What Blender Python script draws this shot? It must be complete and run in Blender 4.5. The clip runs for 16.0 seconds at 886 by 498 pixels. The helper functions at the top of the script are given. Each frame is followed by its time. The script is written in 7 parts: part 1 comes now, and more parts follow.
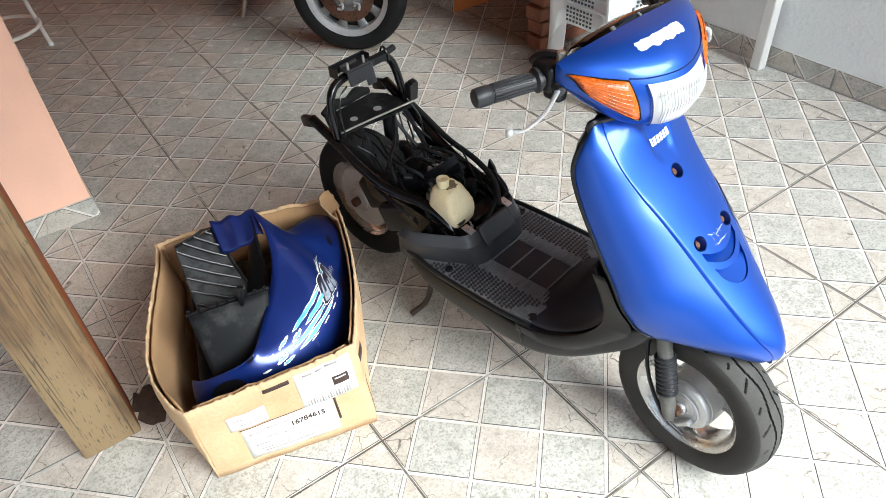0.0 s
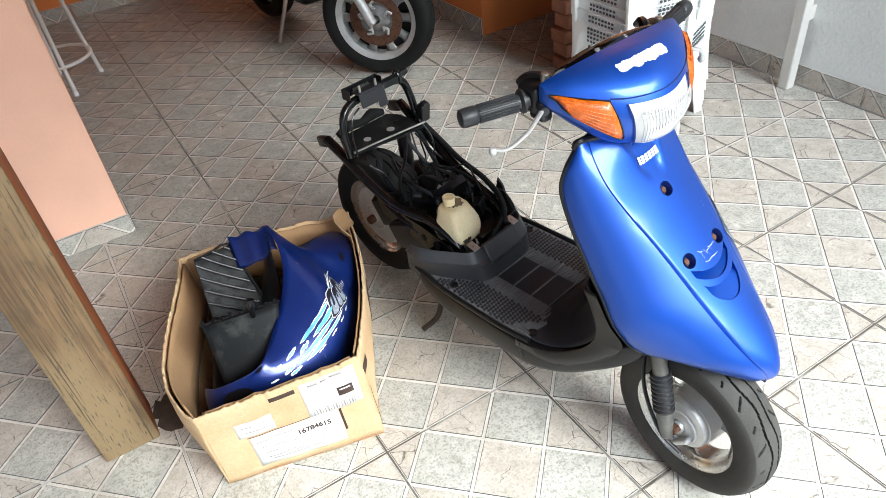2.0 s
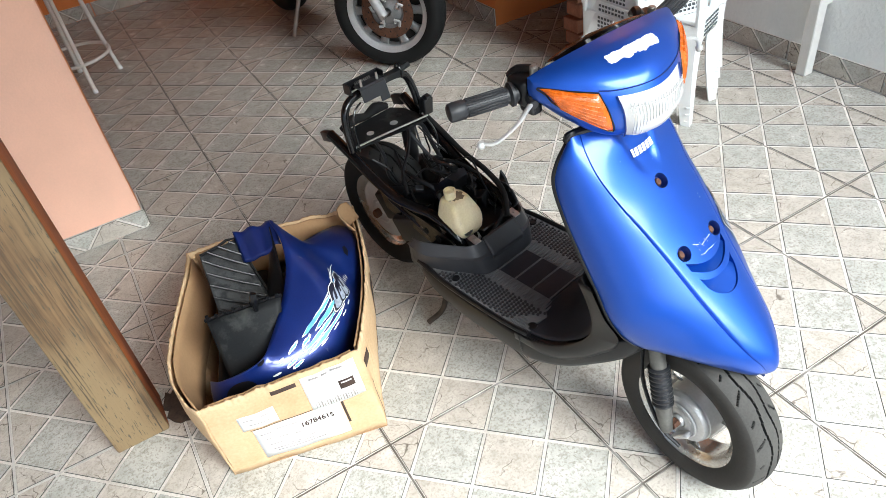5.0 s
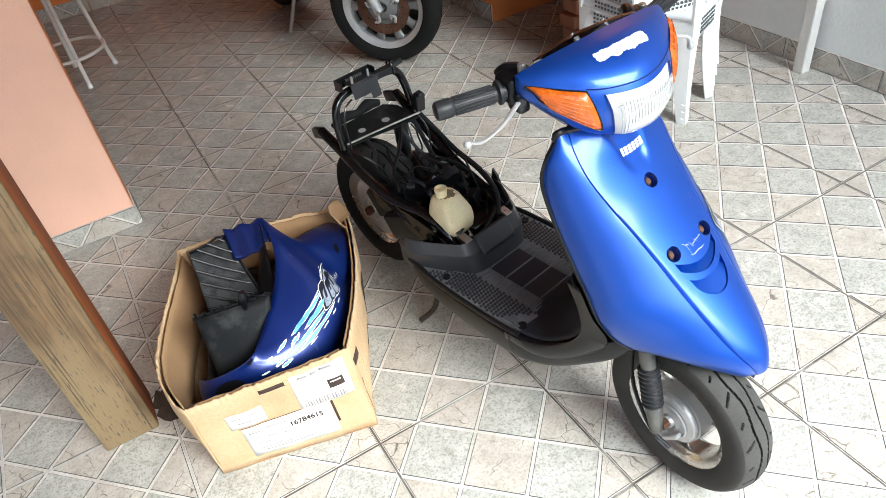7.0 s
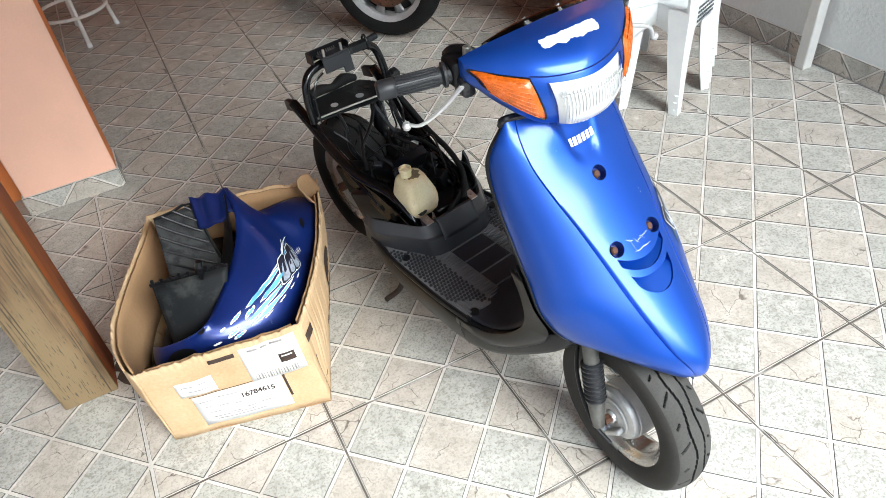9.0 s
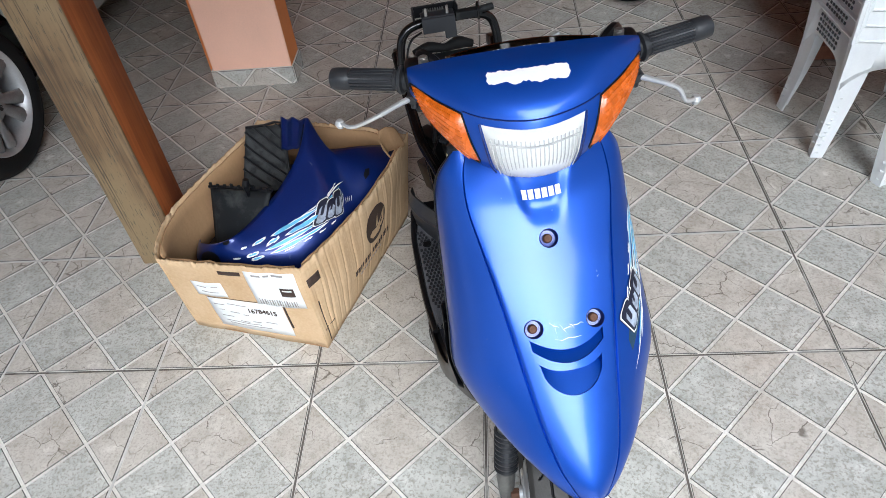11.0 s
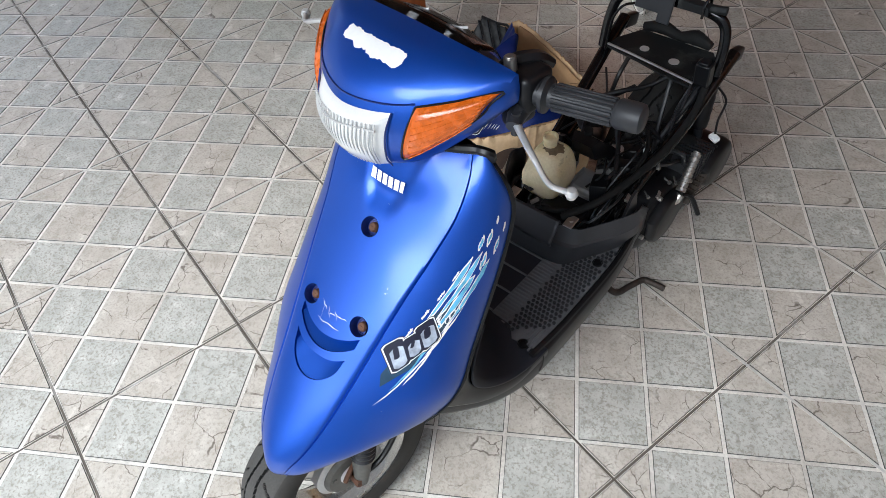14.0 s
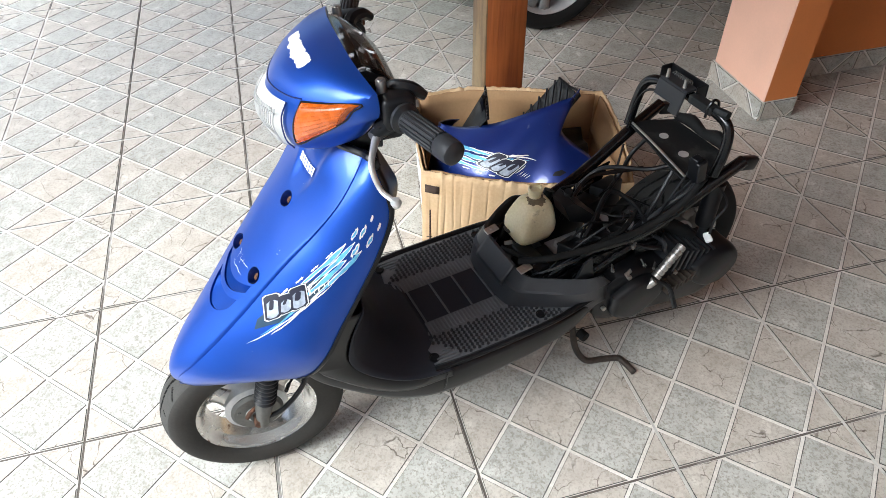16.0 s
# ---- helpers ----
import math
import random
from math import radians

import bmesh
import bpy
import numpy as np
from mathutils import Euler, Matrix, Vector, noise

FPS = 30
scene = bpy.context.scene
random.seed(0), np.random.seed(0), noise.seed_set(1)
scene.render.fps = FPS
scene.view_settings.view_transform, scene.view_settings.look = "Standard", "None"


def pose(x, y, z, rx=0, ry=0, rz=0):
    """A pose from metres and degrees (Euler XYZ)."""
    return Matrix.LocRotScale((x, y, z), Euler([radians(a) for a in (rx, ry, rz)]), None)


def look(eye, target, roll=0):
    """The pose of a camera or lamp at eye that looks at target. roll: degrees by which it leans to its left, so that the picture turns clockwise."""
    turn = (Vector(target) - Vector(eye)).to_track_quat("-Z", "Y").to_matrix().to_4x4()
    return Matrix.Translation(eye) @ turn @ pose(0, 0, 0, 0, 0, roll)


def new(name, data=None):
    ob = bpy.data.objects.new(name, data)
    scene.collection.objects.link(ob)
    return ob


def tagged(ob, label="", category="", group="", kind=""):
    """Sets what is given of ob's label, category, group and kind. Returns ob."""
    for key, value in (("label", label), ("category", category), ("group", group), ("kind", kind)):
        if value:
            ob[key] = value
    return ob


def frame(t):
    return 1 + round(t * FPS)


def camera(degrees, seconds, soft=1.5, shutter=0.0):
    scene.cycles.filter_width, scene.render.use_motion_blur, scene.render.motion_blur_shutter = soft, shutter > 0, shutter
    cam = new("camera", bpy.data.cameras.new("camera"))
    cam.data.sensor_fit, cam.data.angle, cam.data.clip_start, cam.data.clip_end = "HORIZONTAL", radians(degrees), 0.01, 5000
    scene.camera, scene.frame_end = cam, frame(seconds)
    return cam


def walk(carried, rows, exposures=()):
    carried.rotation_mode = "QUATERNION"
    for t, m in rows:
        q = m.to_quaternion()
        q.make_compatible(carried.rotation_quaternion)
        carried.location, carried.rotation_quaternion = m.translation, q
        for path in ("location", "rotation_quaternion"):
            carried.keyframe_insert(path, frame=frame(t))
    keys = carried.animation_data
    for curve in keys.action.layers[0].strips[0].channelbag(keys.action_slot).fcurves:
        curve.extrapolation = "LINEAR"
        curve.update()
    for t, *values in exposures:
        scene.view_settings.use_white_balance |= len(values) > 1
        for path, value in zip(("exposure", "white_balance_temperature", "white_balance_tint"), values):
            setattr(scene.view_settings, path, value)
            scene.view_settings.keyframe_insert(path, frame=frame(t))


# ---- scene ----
cam = camera(65.9, 16.0, 0.8)
PATH = [
    (0, (0.078, 0.002, 1.496), (0.885, 1.277, 0.183), -4.5),
    (0.5, (0.085, -0.021, 1.501), (0.876, 1.288, 0.213), -5.0),
    (1, (0.105, -0.044, 1.502), (0.857, 1.293, 0.219), -6.2),
    (1.5, (0.128, -0.069, 1.505), (0.861, 1.29, 0.234), -6.7),
    (2, (0.144, -0.09, 1.508), (0.863, 1.29, 0.251), -7.1),
    (2.5, (0.152, -0.103, 1.509), (0.871, 1.281, 0.257), -7.1),
    (3, (0.155, -0.106, 1.51), (0.86, 1.285, 0.258), -7.2),
    (3.5, (0.162, -0.107, 1.507), (0.865, 1.274, 0.242), -7.6),
    (4, (0.172, -0.113, 1.508), (0.85, 1.282, 0.246), -8.2),
    (6.5, (0.231, -0.123, 1.502), (0.859, 1.282, 0.225), -9.7),
    (7, (0.229, -0.121, 1.501), (0.867, 1.279, 0.223), -9.2),
    (7.5, (0.232, -0.122, 1.5), (0.877, 1.276, 0.224), -9.2),
    (8, (0.25, -0.127, 1.498), (0.898, 1.261, 0.212), -8.8),
    (8.5, (0.292, -0.158, 1.495), (0.945, 1.22, 0.201), -7.8),
    (8.7, (0.314, -0.173, 1.49), (0.944, 1.205, 0.184), -7.5),
    (10.8, (0.883, -0.124, 1.477), (0.806, 1.309, 0.084), -6.9),
    (11, (0.952, -0.131, 1.483), (0.787, 1.29, 0.085), -7.0),
    (11.5, (1.083, -0.07, 1.469), (0.763, 1.32, 0.068), -8.2),
    (12, (1.206, 0.041, 1.454), (0.685, 1.28, -0.027), -6.4),
    (12.5, (1.303, 0.106, 1.453), (0.609, 1.256, -0.029), -7.8),
    (13, (1.488, 0.162, 1.454), (0.552, 1.158, -0.006), -7.4),
    (13.5, (1.609, 0.225, 1.454), (0.567, 1.12, 0.0), -6.8),
    (14, (1.66, 0.353, 1.432), (0.548, 1.098, -0.055), -4.8),
    (14.5, (1.721, 0.476, 1.447), (0.565, 1.129, -0.048), -3.2),
    (15, (1.849, 0.577, 1.449), (0.567, 1.088, 0.002), -0.4),
    (15.5, (1.955, 0.66, 1.457), (0.595, 1.053, 0.044), -0.6),
    (16, (1.995, 0.686, 1.469), (0.582, 1.043, 0.099), -1.3),
]
walk(cam, [(t, look(eye, target, roll)) for t, eye, target, roll in PATH], [(0.0, 1.22, 6250, 5), (6.5, 1.20, 6250, 5), (8.7, 1.12, 6250, 5), (11.0, 0.52, 5950, 8), (12.5, 0.12, 5950, 10), (14.0, 0.45, 6050, 8), (16.0, 0.95, 6200, 7)])

# ---- light ----
world = bpy.data.worlds.new("sky")
scene.world = world
world.use_nodes = True
wn, wl = world.node_tree.nodes, world.node_tree.links
sky = wn.new("ShaderNodeTexSky")
sky.sky_type, sky.sun_disc = "NISHITA", False
sky.sun_elevation, sky.sun_rotation = radians(44), radians(164)
sky.dust_density, sky.air_density = 4.0, 1.0
wn["Background"].inputs[1].default_value = 0.15
wl.new(sky.outputs[0], wn["Background"].inputs[0])
sun = new("sun", bpy.data.lights.new("sun", "SUN"))
sun.data.energy, sun.data.angle, sun.data.color = 4.2, radians(46), (0.90, 0.98, 1.04)
sun.matrix_world = look((1.85, -3.4, 4.05), (0.7, 0.6, 0.0))


# ---- materials ----
def material(name, color, rough=0.5, metal=0.0, var=0.25, scale=12.0, fine=160.0, bump=0.15, coat=0.0, tint=None, depth=0.002, spec=0.5, rough_var=0.15):
    """A surface with variation at two scales: broad stains and a fine grain."""
    m = bpy.data.materials.new(name)
    m.use_nodes = True
    n, k = m.node_tree.nodes, m.node_tree.links
    b = n["Principled BSDF"]
    co = n.new("ShaderNodeTexCoord")
    big, small = n.new("ShaderNodeTexNoise"), n.new("ShaderNodeTexNoise")
    big.inputs["Scale"].default_value, small.inputs["Scale"].default_value = scale, fine
    big.inputs["Detail"].default_value, small.inputs["Detail"].default_value = 5, 3
    for t in (big, small):
        k.new(co.outputs["Object"], t.inputs["Vector"])
    ramp = n.new("ShaderNodeValToRGB")
    ramp.color_ramp.elements[0].position, ramp.color_ramp.elements[1].position = 0.3, 0.7
    dark = tint or tuple(c * (1 - var) for c in color)
    light = tuple(min(1, c * (1 + 0.5 * var)) for c in color)
    ramp.color_ramp.elements[0].color, ramp.color_ramp.elements[1].color = (*dark, 1), (*light, 1)
    mix = n.new("ShaderNodeMath")
    mix.operation = "MULTIPLY_ADD"
    mix.inputs[1].default_value = 0.3
    k.new(small.outputs["Fac"], mix.inputs[0])
    half = n.new("ShaderNodeMath")
    half.operation = "MULTIPLY"
    half.inputs[1].default_value = 0.7
    k.new(big.outputs["Fac"], half.inputs[0])
    k.new(half.outputs[0], mix.inputs[2])
    k.new(mix.outputs[0], ramp.inputs[0])
    k.new(ramp.outputs[0], b.inputs["Base Color"])
    rr = n.new("ShaderNodeMapRange")
    rr.inputs["To Min"].default_value, rr.inputs["To Max"].default_value = max(0.03, rough - rough_var), min(1, rough + rough_var)
    k.new(big.outputs["Fac"], rr.inputs["Value"])
    k.new(rr.outputs[0], b.inputs["Roughness"])
    b.inputs["Metallic"].default_value = metal
    b.inputs["Coat Weight"].default_value = coat
    b.inputs["Coat Roughness"].default_value = 0.12
    b.inputs["Specular IOR Level"].default_value = spec
    if bump:
        bp = n.new("ShaderNodeBump")
        bp.inputs["Strength"].default_value, bp.inputs["Distance"].default_value = bump, depth
        k.new(small.outputs["Fac"], bp.inputs["Height"])
        k.new(bp.outputs[0], b.inputs["Normal"])
    return m


def add_spots(m, color, scale, low, high, rough=None):
    """Patches of another colour (rust, scuffs, dirt) with a shape of their own."""
    n, k = m.node_tree.nodes, m.node_tree.links
    b = n["Principled BSDF"]
    old = b.inputs["Base Color"].links[0].from_socket
    co, t, r, mx = n.new("ShaderNodeTexCoord"), n.new("ShaderNodeTexNoise"), n.new("ShaderNodeMapRange"), n.new("ShaderNodeMix")
    mx.data_type = "RGBA"
    t.inputs["Scale"].default_value, t.inputs["Detail"].default_value, t.inputs["Roughness"].default_value = scale, 8, 0.65
    r.inputs["From Min"].default_value, r.inputs["From Max"].default_value = low, high
    mx.inputs["B"].default_value = (*color, 1)
    k.new(co.outputs["Object"], t.inputs["Vector"])
    k.new(t.outputs["Fac"], r.inputs["Value"])
    k.new(r.outputs[0], mx.inputs["Factor"])
    k.new(old, mx.inputs["A"])
    k.new(mx.outputs["Result"], b.inputs["Base Color"])
    return m


def ceramic(name, base, stain, veins):
    """Glazed floor tile: mottled grey or beige, with fine hair cracks where veins is set."""
    m = material(name, base, rough=0.24, var=0.2, scale=18, fine=260, bump=0.08, tint=stain, depth=0.001, rough_var=0.1)
    n, k = m.node_tree.nodes, m.node_tree.links
    b = n["Principled BSDF"]
    old = b.inputs["Base Color"].links[0].from_socket
    co, info, add = n.new("ShaderNodeTexCoord"), n.new("ShaderNodeObjectInfo"), n.new("ShaderNodeVectorMath")
    add.operation = "ADD"
    k.new(co.outputs["Object"], add.inputs[0])
    k.new(info.outputs["Random"], add.inputs[1])
    for node in n:
        if node.bl_idname == "ShaderNodeTexNoise":
            k.new(add.outputs[0], node.inputs["Vector"])
    # fine dark flecks in two sizes
    last = old
    for scale, low, high, most in ((150, 0.5, 0.62, 0.7), (60, 0.52, 0.66, 0.55)):
        fl, flr, fm = n.new("ShaderNodeTexNoise"), n.new("ShaderNodeMapRange"), n.new("ShaderNodeMix")
        fl.inputs["Scale"].default_value, fl.inputs["Detail"].default_value, fl.inputs["Roughness"].default_value = scale, 5, 0.6
        flr.inputs["From Min"].default_value, flr.inputs["From Max"].default_value = low, high
        flr.inputs["To Max"].default_value = most * (0.6 if veins else 1.0)
        fm.data_type = "RGBA"
        fm.inputs["B"].default_value = (base[0] * 0.5, base[1] * 0.46, base[2] * 0.42, 1)
        k.new(add.outputs[0], fl.inputs["Vector"])
        k.new(fl.outputs["Fac"], flr.inputs["Value"])
        k.new(flr.outputs[0], fm.inputs["Factor"])
        k.new(last, fm.inputs["A"])
        last = fm.outputs["Result"]
    if veins:
        # branching hair cracks along the borders of warped cells, broken off here and there
        wn2, mad, vo, r2, br, r3, mul, vm = (n.new("ShaderNode" + t) for t in ("TexNoise", "VectorMath", "TexVoronoi", "MapRange", "TexNoise", "MapRange", "Math", "Mix"))
        wn2.inputs["Scale"].default_value, wn2.inputs["Detail"].default_value = 14, 4
        mad.operation = "MULTIPLY_ADD"
        mad.inputs[1].default_value = (0.075, 0.075, 0.0)
        k.new(add.outputs[0], wn2.inputs["Vector"])
        k.new(wn2.outputs["Color"], mad.inputs[0])
        k.new(add.outputs[0], mad.inputs[2])
        vo.feature = "DISTANCE_TO_EDGE"
        vo.inputs["Scale"].default_value = 11
        k.new(mad.outputs[0], vo.inputs["Vector"])
        r2.inputs["From Min"].default_value, r2.inputs["From Max"].default_value = 0.004, 0.015
        r2.inputs["To Min"].default_value, r2.inputs["To Max"].default_value = 0.75, 0.0
        k.new(vo.outputs["Distance"], r2.inputs["Value"])
        br.inputs["Scale"].default_value, br.inputs["Detail"].default_value = 16, 2
        k.new(add.outputs[0], br.inputs["Vector"])
        r3.inputs["From Min"].default_value, r3.inputs["From Max"].default_value = 0.44, 0.54
        k.new(br.outputs["Fac"], r3.inputs["Value"])
        mul.operation = "MULTIPLY"
        k.new(r2.outputs[0], mul.inputs[0])
        k.new(r3.outputs[0], mul.inputs[1])
        vm.data_type = "RGBA"
        vm.inputs["B"].default_value = (0.10, 0.075, 0.06, 1)
        k.new(mul.outputs[0], vm.inputs["Factor"])
        k.new(last, vm.inputs["A"])
        last = vm.outputs["Result"]
    k.new(last, b.inputs["Base Color"])
    return m


def grout_material():
    """Joints between the tiles: clean light grout, dirtied where people walk."""
    m = material("grout", (0.5, 0.48, 0.45), rough=0.9, var=0.3, scale=9, fine=90, bump=0.4)
    return add_spots(m, (0.12, 0.102, 0.085), 1.6, 0.37, 0.46)


def wood_material(name, light, dark, grain=(1.5, 1.5, 0.06)):
    m = bpy.data.materials.new(name)
    m.use_nodes = True
    n, k = m.node_tree.nodes, m.node_tree.links
    b = n["Principled BSDF"]
    co, mp, wv, no, ramp, bp = (n.new("ShaderNode" + s) for s in ("TexCoord", "Mapping", "TexNoise", "TexNoise", "ValToRGB", "Bump"))
    mp.inputs["Scale"].default_value = grain
    wv.inputs["Scale"].default_value, wv.inputs["Detail"].default_value, wv.inputs["Distortion"].default_value = 45, 6, 0.4
    no.inputs["Scale"].default_value, no.inputs["Detail"].default_value = 5, 4
    k.new(co.outputs["Object"], mp.inputs["Vector"])
    k.new(mp.outputs[0], wv.inputs["Vector"])
    k.new(co.outputs["Object"], no.inputs["Vector"])
    mx = n.new("ShaderNodeMath")
    mx.operation = "MULTIPLY_ADD"
    mx.inputs[1].default_value = 0.45
    k.new(no.outputs["Fac"], mx.inputs[0])
    h = n.new("ShaderNodeMath")
    h.operation = "MULTIPLY"
    h.inputs[1].default_value = 0.6
    k.new(wv.outputs["Fac"], h.inputs[0])
    k.new(h.outputs[0], mx.inputs[2])
    ramp.color_ramp.elements[0].position, ramp.color_ramp.elements[1].position = 0.4, 0.62
    ramp.color_ramp.elements[0].color, ramp.color_ramp.elements[1].color = (*dark, 1), (*light, 1)
    k.new(mx.outputs[0], ramp.inputs[0])
    k.new(ramp.outputs[0], b.inputs["Base Color"])
    b.inputs["Roughness"].default_value = 0.62
    bp.inputs["Strength"].default_value, bp.inputs["Distance"].default_value = 0.5, 0.003
    k.new(wv.outputs["Fac"], bp.inputs["Height"])
    k.new(bp.outputs[0], b.inputs["Normal"])
    return m


def add_cracks(m):
    """Long dark drying cracks and a grey bleached film on old wood."""
    n, k = m.node_tree.nodes, m.node_tree.links
    b = n["Principled BSDF"]
    co = n.new("ShaderNodeTexCoord")
    for scale, low, high, color, stretch in ((5, 0.46, 0.64, (0.27, 0.19, 0.1), (1, 1, 0.4)), (170, 0.60, 0.66, (0.085, 0.06, 0.035), (1, 1, 0.02)), (260, 0.60, 0.66, (0.1, 0.08, 0.05), (1, 1, 0.12))):
        old = b.inputs["Base Color"].links[0].from_socket
        mp, t, r, mx = n.new("ShaderNodeMapping"), n.new("ShaderNodeTexNoise"), n.new("ShaderNodeMapRange"), n.new("ShaderNodeMix")
        mx.data_type = "RGBA"
        mp.inputs["Scale"].default_value = stretch
        t.inputs["Scale"].default_value, t.inputs["Detail"].default_value = scale, 3
        r.inputs["From Min"].default_value, r.inputs["From Max"].default_value = low, high
        mx.inputs["B"].default_value = (*color, 1)
        k.new(co.outputs["Object"], mp.inputs["Vector"])
        k.new(mp.outputs[0], t.inputs["Vector"])
        k.new(t.outputs["Fac"], r.inputs["Value"])
        k.new(r.outputs[0], mx.inputs["Factor"])
        k.new(old, mx.inputs["A"])
        k.new(mx.outputs["Result"], b.inputs["Base Color"])


def glass_material(name, color, rough=0.05, trans=1.0):
    m = bpy.data.materials.new(name)
    m.use_nodes = True
    b = m.node_tree.nodes["Principled BSDF"]
    b.inputs["Base Color"].default_value = (*color, 1)
    b.inputs["Transmission Weight"].default_value, b.inputs["Roughness"].default_value, b.inputs["IOR"].default_value = trans, rough, 1.45
    return m


TILE_GREY = ceramic("tile_grey", (0.575, 0.57, 0.525), (0.43, 0.42, 0.38), False)
TILE_BEIGE = ceramic("tile_beige", (0.60, 0.56, 0.50), (0.47, 0.42, 0.36), True)
TILE_LINE = material("tile_line", (0.80, 0.775, 0.72), rough=0.4, var=0.4, scale=5, tint=(0.45, 0.41, 0.36))
# dark bevels: the shade along the relief lines is put into colour
TILE_EDGE_SHADE = material("tile_line_edge_shade", (0.085, 0.08, 0.07), rough=0.7, var=0.3, scale=6)
GROUT = grout_material()
GROUT_LIGHT = add_spots(material("pale_grout", (0.6, 0.58, 0.54), rough=0.9, var=0.3, scale=9, fine=90, bump=0.3), (0.16, 0.14, 0.12), 2.2, 0.62, 0.72)
PLASTER_WHITE = material("white_plaster", (0.84, 0.86, 0.85), rough=0.9, var=0.08, scale=3, fine=70, bump=0.5, depth=0.008)
PAINT_ORANGE = material("orange_paint", (0.78, 0.25, 0.07), rough=0.8, var=0.1, scale=4, fine=140, bump=0.3)
# paler than the orange: the bright light on the pillar's front, as colour
PILLAR_LIT_PEACH = material("pillar_lit_peach", (0.93, 0.56, 0.41), rough=0.75, var=0.08, scale=5, fine=150, bump=0.25)
CEILING_WOOD = wood_material("ceiling_wood", (0.24, 0.115, 0.055), (0.14, 0.06, 0.03), (1.5, 0.06, 1.5))
WOOD_POST = wood_material("weathered_wood", (0.235, 0.145, 0.070), (0.105, 0.066, 0.036), (3.0, 3.0, 0.1))
add_cracks(WOOD_POST)
WOOD_RED = wood_material("varnished_wood", (0.44, 0.125, 0.030), (0.26, 0.065, 0.018))
BRICK_MAT = material("brick_clay", (0.36, 0.15, 0.09), rough=0.9, var=0.45, scale=14, fine=130, bump=0.5)
MORTAR = material("mortar", (0.3, 0.27, 0.24), rough=0.95, var=0.3, bump=0.5)
SOOT = material("soot", (0.035, 0.032, 0.03), rough=0.95, var=0.4)
WHITE_METAL = material("white_enamel", (0.78, 0.77, 0.73), rough=0.4, var=0.1)
WHITE_PLASTIC = material("white_plastic", (0.88, 0.9, 0.9), rough=0.38, var=0.06, bump=0.05)
SLOT_GREY = material("shaded_slot", (0.10, 0.11, 0.12), rough=0.7, var=0.1)
BLUE = material("blue_paint", (0.006, 0.070, 0.42), rough=0.42, metal=0.62, var=0.12, scale=6, fine=600, bump=0.03, spec=0.5, coat=0.5, depth=0.0004, rough_var=0.05)
add_spots(BLUE, (0.3, 0.36, 0.5), 38, 0.71, 0.73)
BLUE.node_tree.nodes["Principled BSDF"].inputs["Coat Roughness"].default_value = 0.15
BLUE_DULL = material("blue_plastic_dull", (0.005, 0.024, 0.17), rough=0.36, metal=0.4, var=0.25, scale=8, fine=300, bump=0.04, coat=0.6)
add_spots(BLUE_DULL, (0.10, 0.13, 0.24), 26, 0.66, 0.74)
BLACK = material("black_plastic", (0.0065, 0.0067, 0.008), spec=0.36, rough=0.36, var=0.35, scale=9, fine=500, bump=0.12, depth=0.0006)
BLACK_GREY = material("faded_black_plastic", (0.020, 0.021, 0.024), spec=0.45, rough=0.36, var=0.35, scale=7, fine=500, bump=0.15, depth=0.0006)
COVER_GREY = material("dusty_grey_plastic", (0.040, 0.041, 0.046), spec=0.45, rough=0.4, var=0.35, scale=7, fine=500, bump=0.15, depth=0.0006)
STUD_BLACK = material("worn_black_studs", (0.028, 0.029, 0.034), spec=0.45, rough=0.4, var=0.3, scale=9, fine=400, bump=0.1, depth=0.0005)
BLACK_GLOSS = material("black_frame_paint", (0.004, 0.004, 0.0045), spec=0.5, rough=0.2, var=0.3, bump=0.05)
add_spots(BLACK_GLOSS, (0.12, 0.09, 0.07), 24, 0.66, 0.74)
STUD_GREY = material("worn_stud_plastic", (0.15, 0.152, 0.162), spec=0.4, rough=0.55, var=0.4, scale=14, fine=400, bump=0.1, depth=0.0005)
DUSTY = add_spots(material("dusty_black_plastic", (0.010, 0.011, 0.012), spec=0.25, rough=0.6, var=0.4, scale=9, fine=300, bump=0.15, depth=0.0006), (0.055, 0.058, 0.054), 13, 0.52, 0.75)
BOARD_BLACK = material("worn_floor_plastic", (0.030, 0.032, 0.041), spec=0.2, rough=0.5, var=0.35, scale=6, fine=400, bump=0.1, depth=0.0005)
FORK_GREY = material("grimy_cast_alloy", (0.13, 0.127, 0.117), rough=0.5, metal=0.4, var=0.4, scale=30, bump=0.15)
RUBBER = material("rubber", (0.012, 0.012, 0.012), spec=0.2, rough=0.75, var=0.3, scale=10, fine=300, bump=0.2, depth=0.0008)
TYRE_MAT = material("tyre_rubber", (0.048, 0.045, 0.041), spec=0.25, rough=0.8, var=0.3, scale=9, fine=200, bump=0.25, depth=0.001)
TREAD = material("dusty_tread", (0.075, 0.072, 0.067), spec=0.2, rough=0.85, var=0.35, scale=14, fine=260, bump=0.2, depth=0.0008)
TREAD_DARK = material("dark_tread", (0.032, 0.032, 0.031), spec=0.25, rough=0.75, var=0.35, scale=14, fine=260, bump=0.2, depth=0.0008)
STEEL = material("dull_steel", (0.52, 0.5, 0.47), rough=0.36, metal=0.9, var=0.25, scale=15, bump=0.08)
ALLOY = material("cast_alloy", (0.55, 0.55, 0.55), rough=0.4, metal=0.45, var=0.2, scale=14, bump=0.12)
DARK_ALLOY = material("dull_dark_alloy", (0.30, 0.30, 0.30), rough=0.42, metal=0.5, var=0.3, scale=14, bump=0.12)
